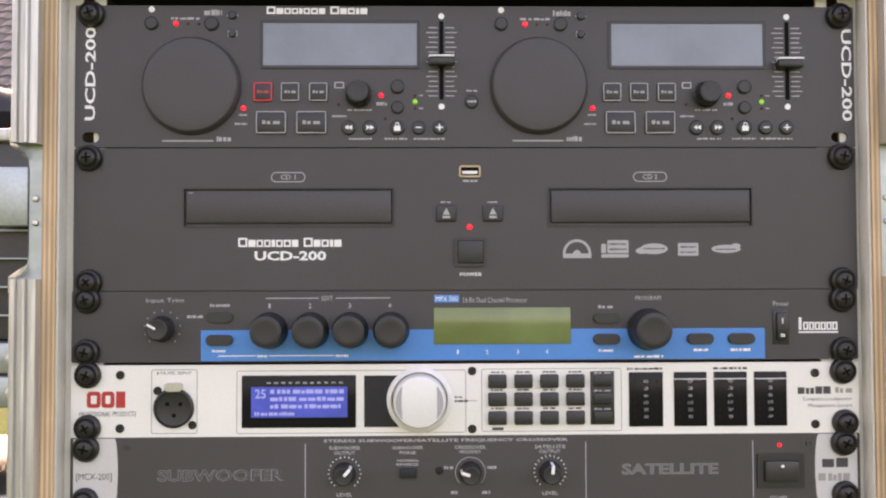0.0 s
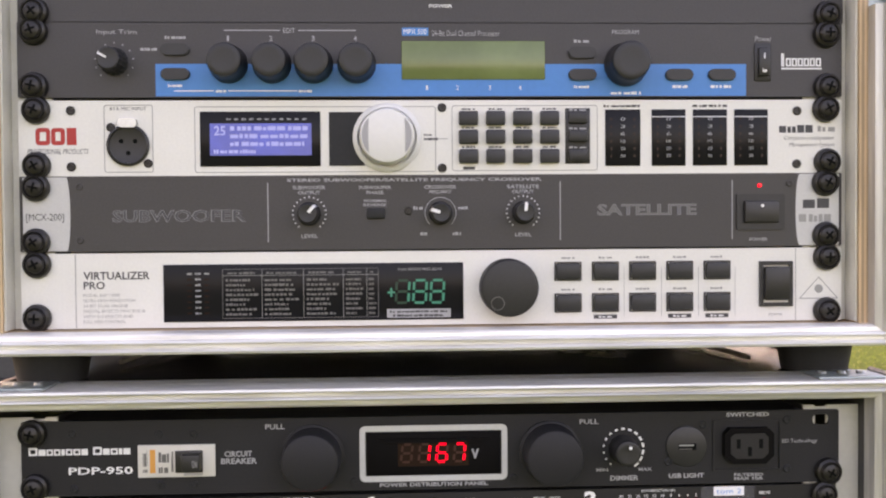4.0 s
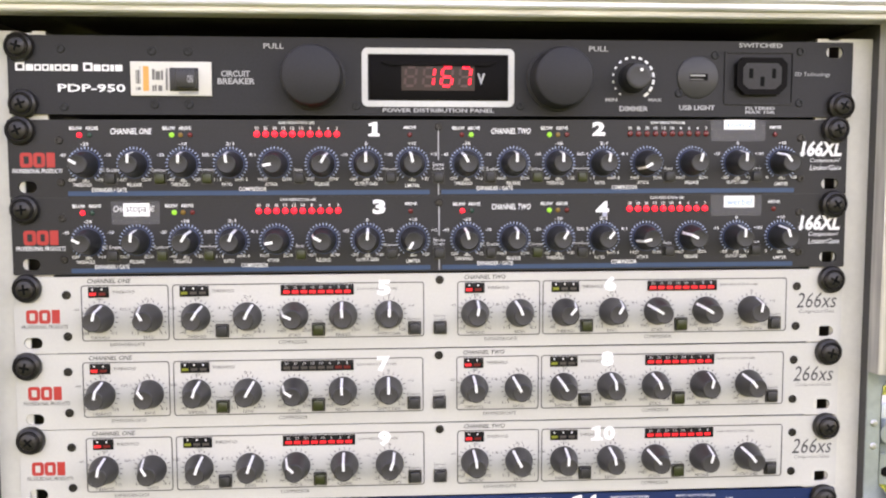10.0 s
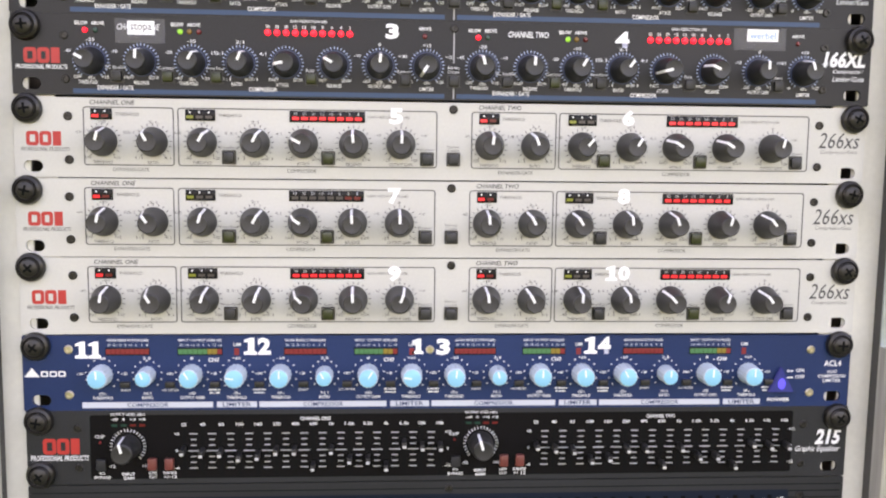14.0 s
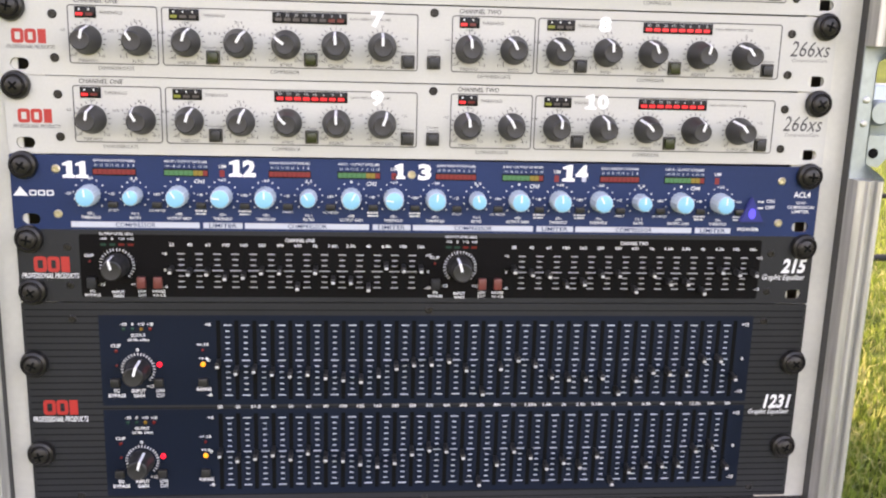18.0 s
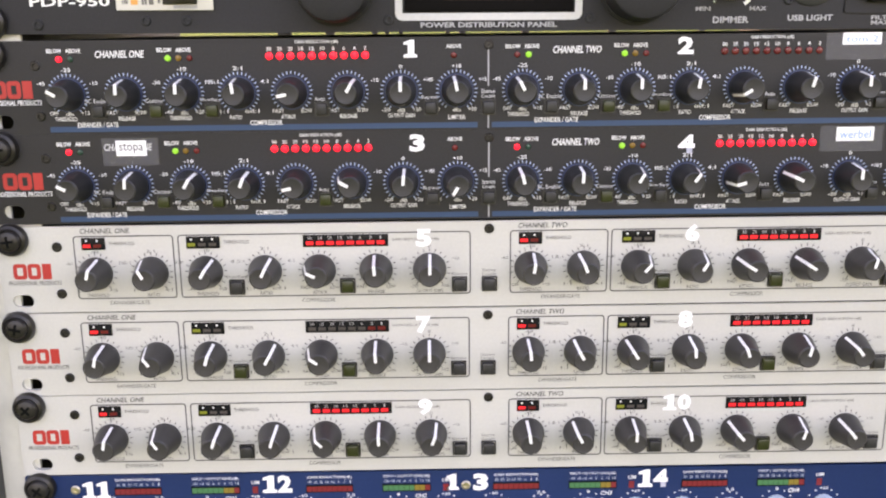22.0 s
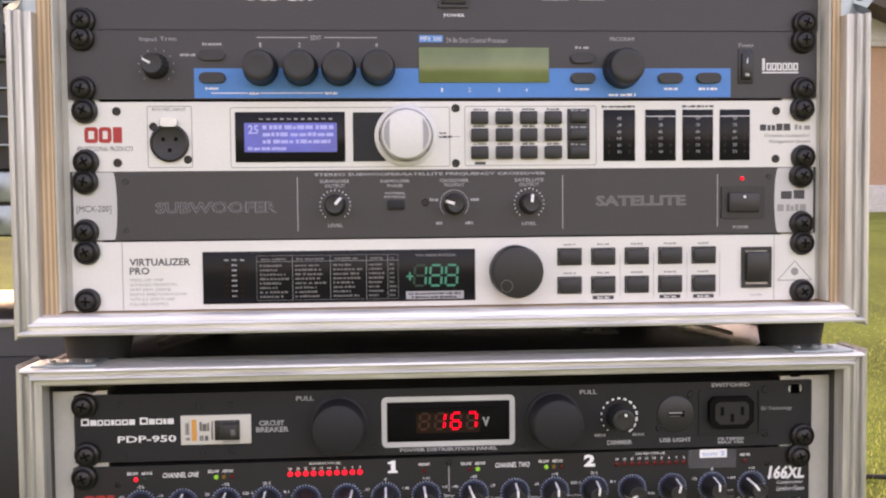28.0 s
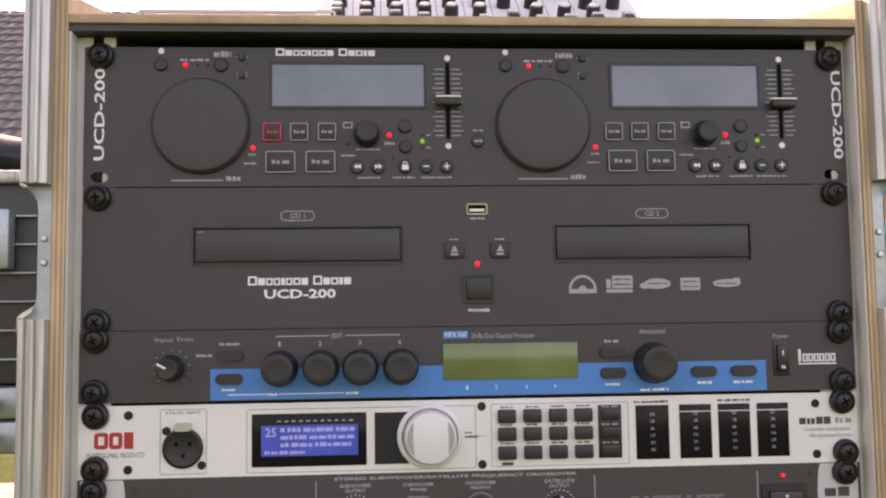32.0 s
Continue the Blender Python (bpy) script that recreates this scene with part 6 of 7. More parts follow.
def build_quad():
    root = unit("quad", 1, "blue four-channel compressor with pale cyan knobs", "blue_panel", [(L, HI), (R, HI)], [(L, LO), (R, LO)])
    for x, z in ((24.4, 36.0), (24.2, 9.6), (458.8, 35.2), (459.4, 8.8), (229.4, 35.6)):
        panel_screw(root, x, z, "screw_brass", 2.5)
    bm = bmesh.new()
    bm.faces.new([bm.verts.new(V(x, -0.12, z)) for x, z in ((-0.4, 20.0), (8.2, 20.0), (3.9, 25.4))])
    for i in range(3):
        frame_line(bm, 8.8 + i * 4.8, 12.8 + i * 4.8, 20.2, 23.4, 0.6, 0.75, -0.12, -0.08)
    part("maker_name", bm, "print_white", root, "maker's mark as a plain light triangle and blocks")
    xs = [42.6 + 25.18 * i for i in range(16)]
    turns = [-5, -20, -32, -82, 0, -30, 30, -84, 5, -14, 0, -6, -28, 0, 4, 2]
    for i, x in enumerate(xs):
        small = i % 4 == 1
        r = 4.8 if small else 5.8
        dial(root, x, 21.2, r + 3.0, r + 3.8, 11, "print_white", 135, 0.75)
        k = knob(root, x, 21.2, turns[i], r, 11.0, "knob_skirt", None, skirt=1.06, fluted=16, taper=0.97)
        def cap(bm):
            lathe(bm, [(r * 0.86, -10.6), (r * 0.84, -11.5), (r * 0.6, -11.9), (0, -12.0)], 64, squash=lambda a: 1 + 0.035 * math.cos(16 * a))
        part("knob_cap", shared(("knob_cap", r), cap, "knob_cyan"), "", k, "pale cyan cap")
        def notch(bm):
            box(bm, -0.4, 0.4, -12.2, -11.6, r * 0.05, r * 0.8)
        part("pointer", shared(("cap_pointer", r), notch, "print_white"), "", k)
        name = ("THRESHOLD", "RATIO", "OUTPUT GAIN", "THRESHOLD")[i % 4]
        w = len(name) * 1.25
        text(root, name, x - w / 2, x + w / 2, 6.8, 8.6, "print_white", 0.015)
        text(root, ("dBu", "N:1", "dB", "dBu")[i % 4], x - 2.0, x + 2.0, 9.4, 11.0, "print_white")
        t = ("-10", "2.5", "0", "+10")[i % 4]
        text(root, t, x - 0.75 * len(t), x + 0.75 * len(t), 30.0, 31.6, "print_white", 0.01)
        for sx, t in ((-1, ("-30", "2", "-10", "0")[i % 4]), (1, ("+10", "10", "+10", "+20")[i % 4])):
            text(root, t, x + sx * 12.2 - 0.6 * len(t), x + sx * 12.2 + 0.6 * len(t), 21.0, 22.6, "print_white", 0.01)
        button(root, x + 13.0, 15.6, 5.4, 3.4, "knob_black", 2.2)
        if i % 4 < 2:
            text(root, ("SMART", "I/O METER")[i % 4], x + 13.0 - (3.0, 4.6)[i % 4], x + 13.0 + (3.0, 4.6)[i % 4], 11.4, 12.8, "print_white")
        else:
            bars(root, [(x + 9.4, x + 16.6, 11.8, 12.8), (x + 9.8, x + 16.0, 10.0, 11.0)], "print_white", words=2, seed=i)
    for c in range(4):
        ox = c * 100.4 if c < 2 else (0, 0, 198.8, 299.0)[c]
        for x0, x1, seg in ((44.8, 69.4, ["led_red_bar"] * 9), (85.0, 110.4, ["led_green_bar"] * 6 + ["led_amber_bar"] * 2 + ["led_red_bar"])):
            bm = bmesh.new()
            box(bm, x0 + ox, x1 + ox, -0.5, 0, 32.6, 37.0, 0.2)
            w = part("lamp_window", bm, "lens_dark", root)
            step = (x1 - x0 - 0.6) / 9
            for i, m in enumerate(seg):
                patch(w, "lamp_segment", x0 + ox + 0.4 + i * step, x0 + ox + 0.25 + (i + 1) * step, 33.2, 36.2, m, -0.56)
            text(root, "GAIN REDUCTION(dB)" if x0 < 60 else "INPUT / OUTPUT LEVEL(dB)", x0 + ox + 0.6, x1 + ox - 0.6, 40.2, 42.0, "print_white", 0.01)
            for i, t in enumerate(("30", "25", "20", "15", "10", "6", "3", "1") if x0 < 60 else ("-24", "-18", "-12", "-6", "0", "6", "12", "18")):
                tx = x0 + ox + 2.0 + i * (x1 - x0 - 3.4) / 7
                text(root, t, tx - 0.42 * len(t), tx + 0.42 * len(t), 37.8, 39.2, "print_steel", 0.0)
        patch(root, "lamp_segment", 117.0 + ox, 119.8 + ox, 32.6, 36.6, "led_red_bar", -0.3)
        text(root, "LIM", 116.6 + ox, 120.6 + ox, 37.8, 39.8, "print_white", 0.01)
        text(root, "CH%d" % (c + 1), 102.2 + ox, 108.2 + ox, 28.6, 31.0, "print_white", 0.02, 0.2)
        for x0, x1, body in ((31.2, 104.6, "COMPRESSOR"), (106.8, 129.6, "LIMITER")):
            x0, x1 = x0 + c * 99.8, x1 + c * 99.8
            bm = bmesh.new()
            bm.faces.new([bm.verts.new(V(x, -0.1, z)) for x, z in ((x0, 1.8), (x1, 1.8), (x1, 5.2), (x0, 5.2))])
            strip = part("white_strip", bm, "strip_pale", root)
            w = len(body) * 2.3
            text(strip, body, (x0 + x1 - w) / 2, (x0 + x1 + w) / 2, 2.3, 4.7, "blue_panel", 0.01, y=-0.2)
    for body, x0, x1, z0, z1 in (("11", 27.8, 42.6, 30.8, 40.6), ("12", 122.2, 138.0, 32.8, 42.8), ("1", 218.8, 225.8, 33.0, 42.2), ("3", 233.0, 241.4, 32.4, 42.2), ("14", 320.4, 336.6, 33.0, 43.2)):
        sticker_number(root, body, x0, x1, z0, z1)
    bm = bmesh.new()
    prism(bm, [(440.2, 25.6), (432.6, 9.6), (448.8, 9.6)], -3.2, 0)
    bmesh.ops.bevel(bm, geom=list(bm.edges), offset=0.0008, segments=2, affect="EDGES")
    pb = part("power_button", bm, "power_blue", root, "glowing blue triangular power button")
    part("lit_centre", shared("lit_centre", lambda b: prism(b, [(440.6 + 2.4 * math.cos(k * 0.5236), 15.0 + 3.4 * math.sin(k * 0.5236)) for k in range(12)], -3.3, -3.0), "power_glow"), "", pb, "bright lamp showing through")
    text(root, "POWER", 433.5, 447.4, 3.4, 5.6, "print_white", 0.02)
    text(root, "ON", 450.4, 455.4, 21.4, 23.6, "print_white", 0.01)
    text(root, "OFF", 450.0, 456.0, 17.4, 19.6, "print_white", 0.01)
    bars(root, [(445.0, 448.6, 21.6, 22.8), (445.0, 448.6, 17.6, 18.8)], "print_white", words=1)
    text(root, "ACL4", 467.6, 478.4, 25.0, 28.6, "print_white", 0.02)
    for i, t in enumerate(("QUAD", "COMPRESSOR/", "LIMITER")):
        text(root, t, 473 - len(t) * 0.8, 473 + len(t) * 0.8, 20.6 - i * 2.7, 22.6 - i * 2.7, "print_white", 0.01)


def fader(parent, x, z0, z1, pos, tint="cap_white"):
    h = z1 - z0
    bm = bmesh.new()
    box(bm, -1.3, 1.3, -0.14, 0.1, 0, h)
    slot = part("fader_slot", shared(("fader_slot", round(h)), lambda b: box(b, -1.3, 1.3, -0.14, 0.1, 0, h), "void_black"), "", parent, "", (x, 0, z0))
    bm.free()
    cap = part("fader_cap", shared("fader_cap", lambda b: (box(b, -1.15, 1.15, -9.0, -0.2, -0.9, 2.6, 0.3)), "knob_black"), "", slot, "", (0, 0, pos - z0))
    part("cap_line", shared(("cap_line", tint), lambda b: box(b, -1.05, 1.05, -9.6, -7.6, -0.65, 0.85, 0.25), tint), "", cap)


G1 = [20.4, 19.2, 19.3, 16.6, 17.4, 20.2, 20.3, 10.6, 20.5, 14.6, 14.4, 10.2, 23.7, 22.0, 21.8]
G2 = [21.6, 19.9, 18.9, 12.9, 14.1, 19.5, 19.6, 9.6, 19.8, 14.5, 14.5, 8.8, 22.0, 20.6, 20.4]
BANDS15 = ("25", "40", "63", "100", "160", "250", "400", "630", "1k", "1.6k", "2.5k", "4k", "6.3k", "10k", "16k")


def build_eq_single():
    root = unit("eq_single", 1, "dark grey dual graphic equaliser with thirty short faders", "grey_paint", [(L, HI), (L, LO), (R, HI)], [(R, LO)], group="graphic equalisers")
    patch(root, "control_field", 34.2, 449.6, 3.4, 41.4, "field_black", -0.08, r=1.5, label="black control field")
    word_mark(root, 7.8, 28.2, 18.4, 30.4)
    text(root, "PROFESSIONAL PRODUCTS", 0.8, 33.2, 14.6, 17.8, "print_white", 0.015, 0.2)
    for x, z in ((27.4, 33.6), (27.8, 10.4), (456.2, 33.0), (456.0, 8.4)):
        panel_screw(root, x, z)
    for c in (0, 1):
        kx = (55.4, 259.6)[c]
        for i in range(4):
            x = kx - 7.4 + i * 5.2
            t = ("-10", "0", "+10", "+18")[i]
            text(root, t, x - 0.6 * len(t), x + 0.6 * len(t), 38.0, 39.6, "print_white", 0.01, y=-0.16)
            patch(root, "lamp_segment", x - 1.7, x + 1.7, 34.6, 36.0, "led_green_off" if i < 2 else "led_red_off", -0.2)
        text(root, "OUTPUT LEVEL (dBu)", kx - 9.6, kx + 9.6, 40.6, 42.6, "print_white", 0.01, y=-0.16)
        dial(root, kx, 22.8, 8.6, 10.4, 25, "print_white", 135, 0.38)
        knob(root, kx, 22.8, (-14, -16)[c], 6.6, 15, "knob_black", "print_white", line=1.5)
        text(root, "INPUT", kx - 3.6, kx + 3.6, 5.4, 7.2, "print_white", 0.02, y=-0.16)
        text(root, "GAIN", kx - 3.0, kx + 3.0, 3.0, 4.8, "print_white", 0.02, y=-0.16)
        text(root, "-12", kx - 11.2, kx - 7.4, 10.2, 12.0, "print_white", 0.01, y=-0.16)
        text(root, "+12", kx + 7.6, kx + 11.6, 10.2, 12.0, "print_white", 0.01, y=-0.16)
        text(root, "CLIP", kx - 18.6, kx - 13.0, 27.8, 29.6, "print_white", 0.01, y=-0.16)
        led(root, kx - 15.6, 25.2, "led_red_off", 0.9)
        button(root, kx - 14.8, 12.4, 5.4, 6.6, "grey_paint", 3.0)
        for x in (13.8, 23.4):
            button(root, kx + x, 12.6, 5.0, 7.0, "button_red", 3.0)
        for body, dx, z in (("EQ", -14.8, 6.0), ("BYPASS", -14.8, 3.6), ("LOW", 13.8, 6.0), ("CUT", 13.8, 3.6), ("RANGE", 23.6, 6.0), ("+/-12", 23.6, 3.6)):
            text(root, body, kx + dx - 0.75 * len(body), kx + dx + 0.75 * len(body), z, z + 1.7, "print_white", 0.015, y=-0.16)
        x0, x1 = ((87.2, 235.4), (292.4, 444.6))[c]
        step = (x1 - x0) / 14
        text(root, "CHANNEL ONE" if c == 0 else "CHANNEL TWO", x0 + 66.6, x0 + 84.0, 37.6, 39.8, "print_white", 0.015, y=-0.16)
        for i in range(15):
            x = x0 + i * step
            fader(root, x, 4.4, 33.2, (G1 if c == 0 else G2)[i])
            t = BANDS15[i]
            text(root, t, x - 0.72 * len(t), x + 0.72 * len(t), 34.6, 36.5, "print_white", 0.015, y=-0.16)
            if i < 14:
                def ticks(bm):
                    for k in range(7):
                        z = 9.6 + k * 3.4
                        w = 2.3 if k in (0, 6) else (3.3 if k == 3 else 1.7)
                        bm.faces.new([bm.verts.new(V(a, -0.16, b)) for a, b in ((-w, z - 0.35), (w, z - 0.35), (w, z + 0.35), (-w, z + 0.35))])
                tagged(part("fader_scale", shared("fader_scale_short", ticks, "print_grey"), "", root, "", (x + step / 2, 0, 0)), kind="stuff")
        for t, z in (("+6", 29.2), ("0", 19.0), ("-6", 8.8)):
            text(root, t, x0 - 4.2 - 0.7 * len(t), x0 - 4.2 + 0.7 * len(t), z, z + 1.8, "print_white", 0.015, y=-0.16)
        for t, z in (("+12", 29.2), ("0", 19.0), ("-12", 8.8)):
            text(root, t, x1 + 4.6 - 0.6 * len(t), x1 + 4.6 + 0.6 * len(t), z, z + 1.8, "print_white", 0.015, y=-0.16)
    text(root, "215", 464.0, 480.4, 20.2, 29.8, "print_white", 0.04, 0.2)
    text(root, "Graphic Equalizer", 452.2, 480.2, 14.8, 19.4, "print_white", 0.005, 0.3)


F1 = [93.9, 89.5, 90.6, 88.7, 87.6, 88.7, 86.4, 84.9, 83.8, 87.5, 92.3, 94.5, 94.8, 96.6, 91.0, 75.2, 91.8, 97.3, 93.6, 86.0, 84.5, 84.4, 85.2, 74.8, 83.6, 88.9, 87.7, 87.3, 96.4, 96.4, 84.1]
F2 = [35.5, 32.3, 33.7, 35.9, 33.1, 36.8, 32.0, 31.5, 29.1, 27.4, 29.6, 35.3, 37.9, 37.0, 32.5, 13.8, 27.5, 36.4, 32.0, 24.3, 28.1, 24.8, 32.2, 12.8, 21.1, 25.0, 24.8, 25.1, 35.0, 37.3, 23.0]
BANDS31 = ("20", "25", "31.5", "40", "50", "63", "80", "100", "125", "160", "200", "250", "315", "400", "500", "630", "800", "1k", "1.25k", "1.6k", "2k", "2.5k", "3.15k", "4k", "5k", "6.3k", "8k", "10k", "12.5k", "16k", "20k")


def build_eq_double():
    root = unit("eq_double", 3, "grey ribbed dual graphic equaliser with long faders on navy fields", "grey_paint", [(L - 1.5, 94.6), (L - 1.5, 36.4), (R + 1.5, 94.6), (R + 1.5, 36.4)], [], group="graphic equalisers")
    # fine grooves across the panel: flat dark stripes paint the shade in them
    bm = bmesh.new()
    z = 2.2
    while z < 130:
        bm.faces.new([bm.verts.new(V(x, -0.04, zz)) for x, zz in ((0.6, z), (482.0, z), (482.0, z + 0.75), (0.6, z + 0.75))])
        z += 4.2
    tagged(part("printed_groove", bm, "groove_shade", root), kind="stuff")
    word_mark(root, 7.6, 27.8, 61.8, 74.0)
    text(root, "PROFESSIONAL PRODUCTS", 1.2, 33.8, 57.2, 60.8, "print_white", 0.015, 0.2)
    for x, z in ((27.9, 123.0), (26.8, 8.2), (456.4, 122.0), (458.6, 6.4), (241.2, 128.8), (241.6, 2.8)):
        panel_screw(root, x, z)
    x0, x1 = 113.2, 437.8
    step = (x1 - x0) / 30
    for c, (zc, base) in enumerate(((96.4, 67.6), (36.2, 7.2))):
        patch(root, "control_field", 42.8, 449.4, base, base + 57.6, "navy_panel", -0.08, label="navy blue control field")
        kz = zc - 5.4
        for i in range(4):
            x = 57.2 + i * 5.2
            t = ("-10", "0", "+10", "+18")[i]
            text(root, t, x - 0.63 * len(t), x + 0.63 * len(t), zc + 22.2, zc + 24.2, "print_white", 0.02, y=-0.16)
            led(root, x, zc + 20.2, ("led_green_off", "led_green_off", "led_amber_off", "led_red_off")[i], 1.2)
        text(root, "OUTPUT", 61.2, 70.0, zc + 15.2, zc + 17.2, "print_white", 0.02, y=-0.16)
        text(root, "LEVEL (dBu)", 59.4, 72.0, zc + 12.2, zc + 14.2, "print_white", 0.02, y=-0.16)
        text(root, "CLIP", 49.2, 55.2, zc + 8.6, zc + 10.6, "print_white", 0.02, y=-0.16)
        led(root, 52.2, zc + 6.2, "led_red_off", 1.2)
        led(root, 52.2, zc - 3.0, "led_red_off", 0.9)
        led(root, 77.6, zc - 2.4, "led_red_on", 1.6)
        text(root, "+/-15", 100.0, 107.2, zc + 9.4, zc + 11.2, "print_white", 0.02, y=-0.16)
        led(root, 103.6, zc + 6.8, "led_red_off", 1.0)
        text(root, "+/-6", 100.8, 106.6, zc + 0.6, zc + 2.4, "print_white", 0.02, y=-0.16)
        led(root, 103.6, zc - 2.4, "led_amber_on", 1.6)
        for x in (51.2, 77.0, 103.6):
            button(root, x, zc - 13.6, 5.4, 5.4, "knob_black", 3.0)
        dial(root, 64.8, kz, 8.6, 10.4, 25, "print_white", 135, 0.5)
        knob(root, 64.8, kz, 16, 6.8, 15, "knob_black", "print_white", line=1.5)
        text(root, "0", 64.0, 65.6, kz + 11.4, kz + 13.4, "print_white", 0.03, y=-0.16)
        text(root, "+12", 69.4, 73.8, kz - 12.0, kz - 10.0, "print_white", 0.02, y=-0.16)
        for a, b, x in (("EQ", "BYPASS", 51.6), ("INPUT", "GAIN", 64.6), ("LOW", "CUT", 77.6)):
            text(root, a, x - len(a) * 0.85, x + len(a) * 0.85, zc - 20.6, zc - 18.2, "print_white", 0.02, y=-0.16)
            text(root, b, x - len(b) * 0.85, x + len(b) * 0.85, zc - 23.6, zc - 21.2, "print_white", 0.02, y=-0.16)
        text(root, "RANGE", 99.4, 108.2, zc - 19.6, zc - 17.4, "print_white", 0.02, y=-0.16)
        for t, dz in (("+6", 22.0), ("0", -0.9), ("-6", -23.2)):
            text(root, t, x0 - 6.2 - 0.9 * len(t), x0 - 6.2 + 0.9 * len(t), zc + dz, zc + dz + 2.2, "print_white", 0.02, y=-0.16)
        for t, dz in (("+15", 22.0), ("0", -0.9), ("-15", -23.2)):
            text(root, t, x1 + 6.6 - 0.75 * len(t), x1 + 6.6 + 0.75 * len(t), zc + dz, zc + dz + 2.2, "print_white", 0.02, y=-0.16)
        for i in range(31):
            x = x0 + i * step
            fader(root, x, zc - 25.6, zc + 25.6, (F1 if c == 0 else F2)[i] + 1.2)
            if i < 30:
                def ticks(bm):
                    for k in range(13):
                        z = -22.6 + k * 22.6 / 6
                        w = 2.4 if k in (0, 6, 12) else 1.25
                        bm.faces.new([bm.verts.new(V(a, -0.16, b)) for a, b in ((-w, z - 0.32), (w, z - 0.32), (w, z + 0.32), (-w, z + 0.32))])
                tagged(part("fader_scale", shared("fader_scale_long", ticks, "print_steel"), "", root, "", (x + step / 2, 0, zc)), kind="stuff")
    for i, t in enumerate(BANDS31):
        x = x0 + i * step
        text(root, t, x - 0.74 * len(t), x + 0.74 * len(t), 65.2, 67.2, "print_white", 0.015, y=-0.16)
    text(root, "1231", 462.0, 480.4, 62.4, 72.0, "print_white", 0.035, 0.2)
    text(root, "Graphic Equalizer", 452.4, 480.0, 57.6, 62.0, "print_white", 0.005, 0.3)


build_quad()
build_eq_single()
build_eq_double()


# ---- things on and round the racks ----
def build_mixer():
    m = thing("mixing_console", (0.017, 0.05, 0.9915), "small white mixing console with black and white knobs on the shelf", "mixer")
    w, d = 242.0, 190.0

    def up(x, t, h=0.0):
        """A point on the sloping face: x across, t from the front edge, h off the face."""
        a = radians(38)
        return V(x, t * math.cos(a) - h * math.sin(a), 6 + t * math.sin(a) + h * math.cos(a))

    bm = bmesh.new()
    f = [bm.verts.new(up(x, t)) for x, t in ((-w / 2, 0), (w / 2, 0), (w / 2, d), (-w / 2, d))]
    b = [bm.verts.new(V(x, y, 0.2)) for x, y in ((-w / 2, 2), (w / 2, 2), (w / 2, 160), (-w / 2, 160))]
    bm.faces.new(f)
    bm.faces.new(b[::-1])
    for i in range(4):
        j = (i + 1) % 4
        bm.faces.new((f[i], b[i], b[j], f[j]))
    bmesh.ops.bevel(bm, geom=list(bm.edges), offset=0.002, segments=2, affect="EDGES")
    part("housing", bm, "knob_white", m)
    lay = Matrix.Rotation(radians(-52), 4, "X")
    rng = random.Random(11)
    for r in range(7):
        for c in range(11):
            x, t = -104 + c * 20.6, 14 + r * 24
            if rng.random() < 0.12:
                continue
            tall = r == 0
            k = part("fader_knob" if tall else "knob", shared(("mixer_knob", tall), (lambda q: box(q, -4, 4, -12, 0, -6, 6, 1.2)) if tall else (lambda q: lathe(q, [(5.2, 0), (5.0, -9), (4.2, -10), (0, -10)], 16)), "knob_black"), "", m)
            k.matrix_basis = Matrix.Translation(up(x + rng.uniform(-1, 1), t + (rng.uniform(-6, 8) if tall else 0))) @ lay
            cap = part("knob_cap", shared(("mixer_cap", tall), (lambda q: box(q, -3.6, 3.6, -13, -11.6, -1, 1)) if tall else (lambda q: lathe(q, [(3.6, -9.9), (3.4, -11), (0, -11)], 14)), "knob_white"), "", k)
    for c in range(10):
        bm = bmesh.new()
        pts = [up(-93.7 + c * 20.6 + dx, t, 0.2) for dx, t in ((-0.4, 8), (0.4, 8), (0.4, 182), (-0.4, 182))]
        bm.faces.new([bm.verts.new(p) for p in pts])
        part("printed_line", bm, "print_faint", m)


build_mixer()


def build_tray():
    t = thing("plastic_tray", (-0.155, 0.055, 0.9915), "shallow clear plastic tray with small parts on the shelf", "tray")
    bm = bmesh.new()
    box(bm, -68, 68, 0, 150, 0.2, 3.2, 1.0)
    part("base", bm, "clear_plastic", t)
    bm = bmesh.new()
    frame_line(bm, -68, 68, 3.3, 26, 3, 2.0, -0.5, 1.5)
    part("rim", bm, "clear_plastic", t)
    bm = bmesh.new()
    box(bm, -64, 64, 3, 4.5, 5.5, 24, 0.5)
    part("front_wall", bm, "clear_plastic", t, "grey translucent wall")
    rng = random.Random(4)
    for i in range(6):
        bm = bmesh.new()
        x, y = rng.uniform(-50, 50), rng.uniform(25, 130)
        box(bm, x - 8, x + 8, y - 6, y + 6, 3.4, 3.4 + rng.uniform(6, 18), 1.5)
        part("small_part", bm, rng.choice(("knob_black", "knob_white", "steel")), t)


build_tray()


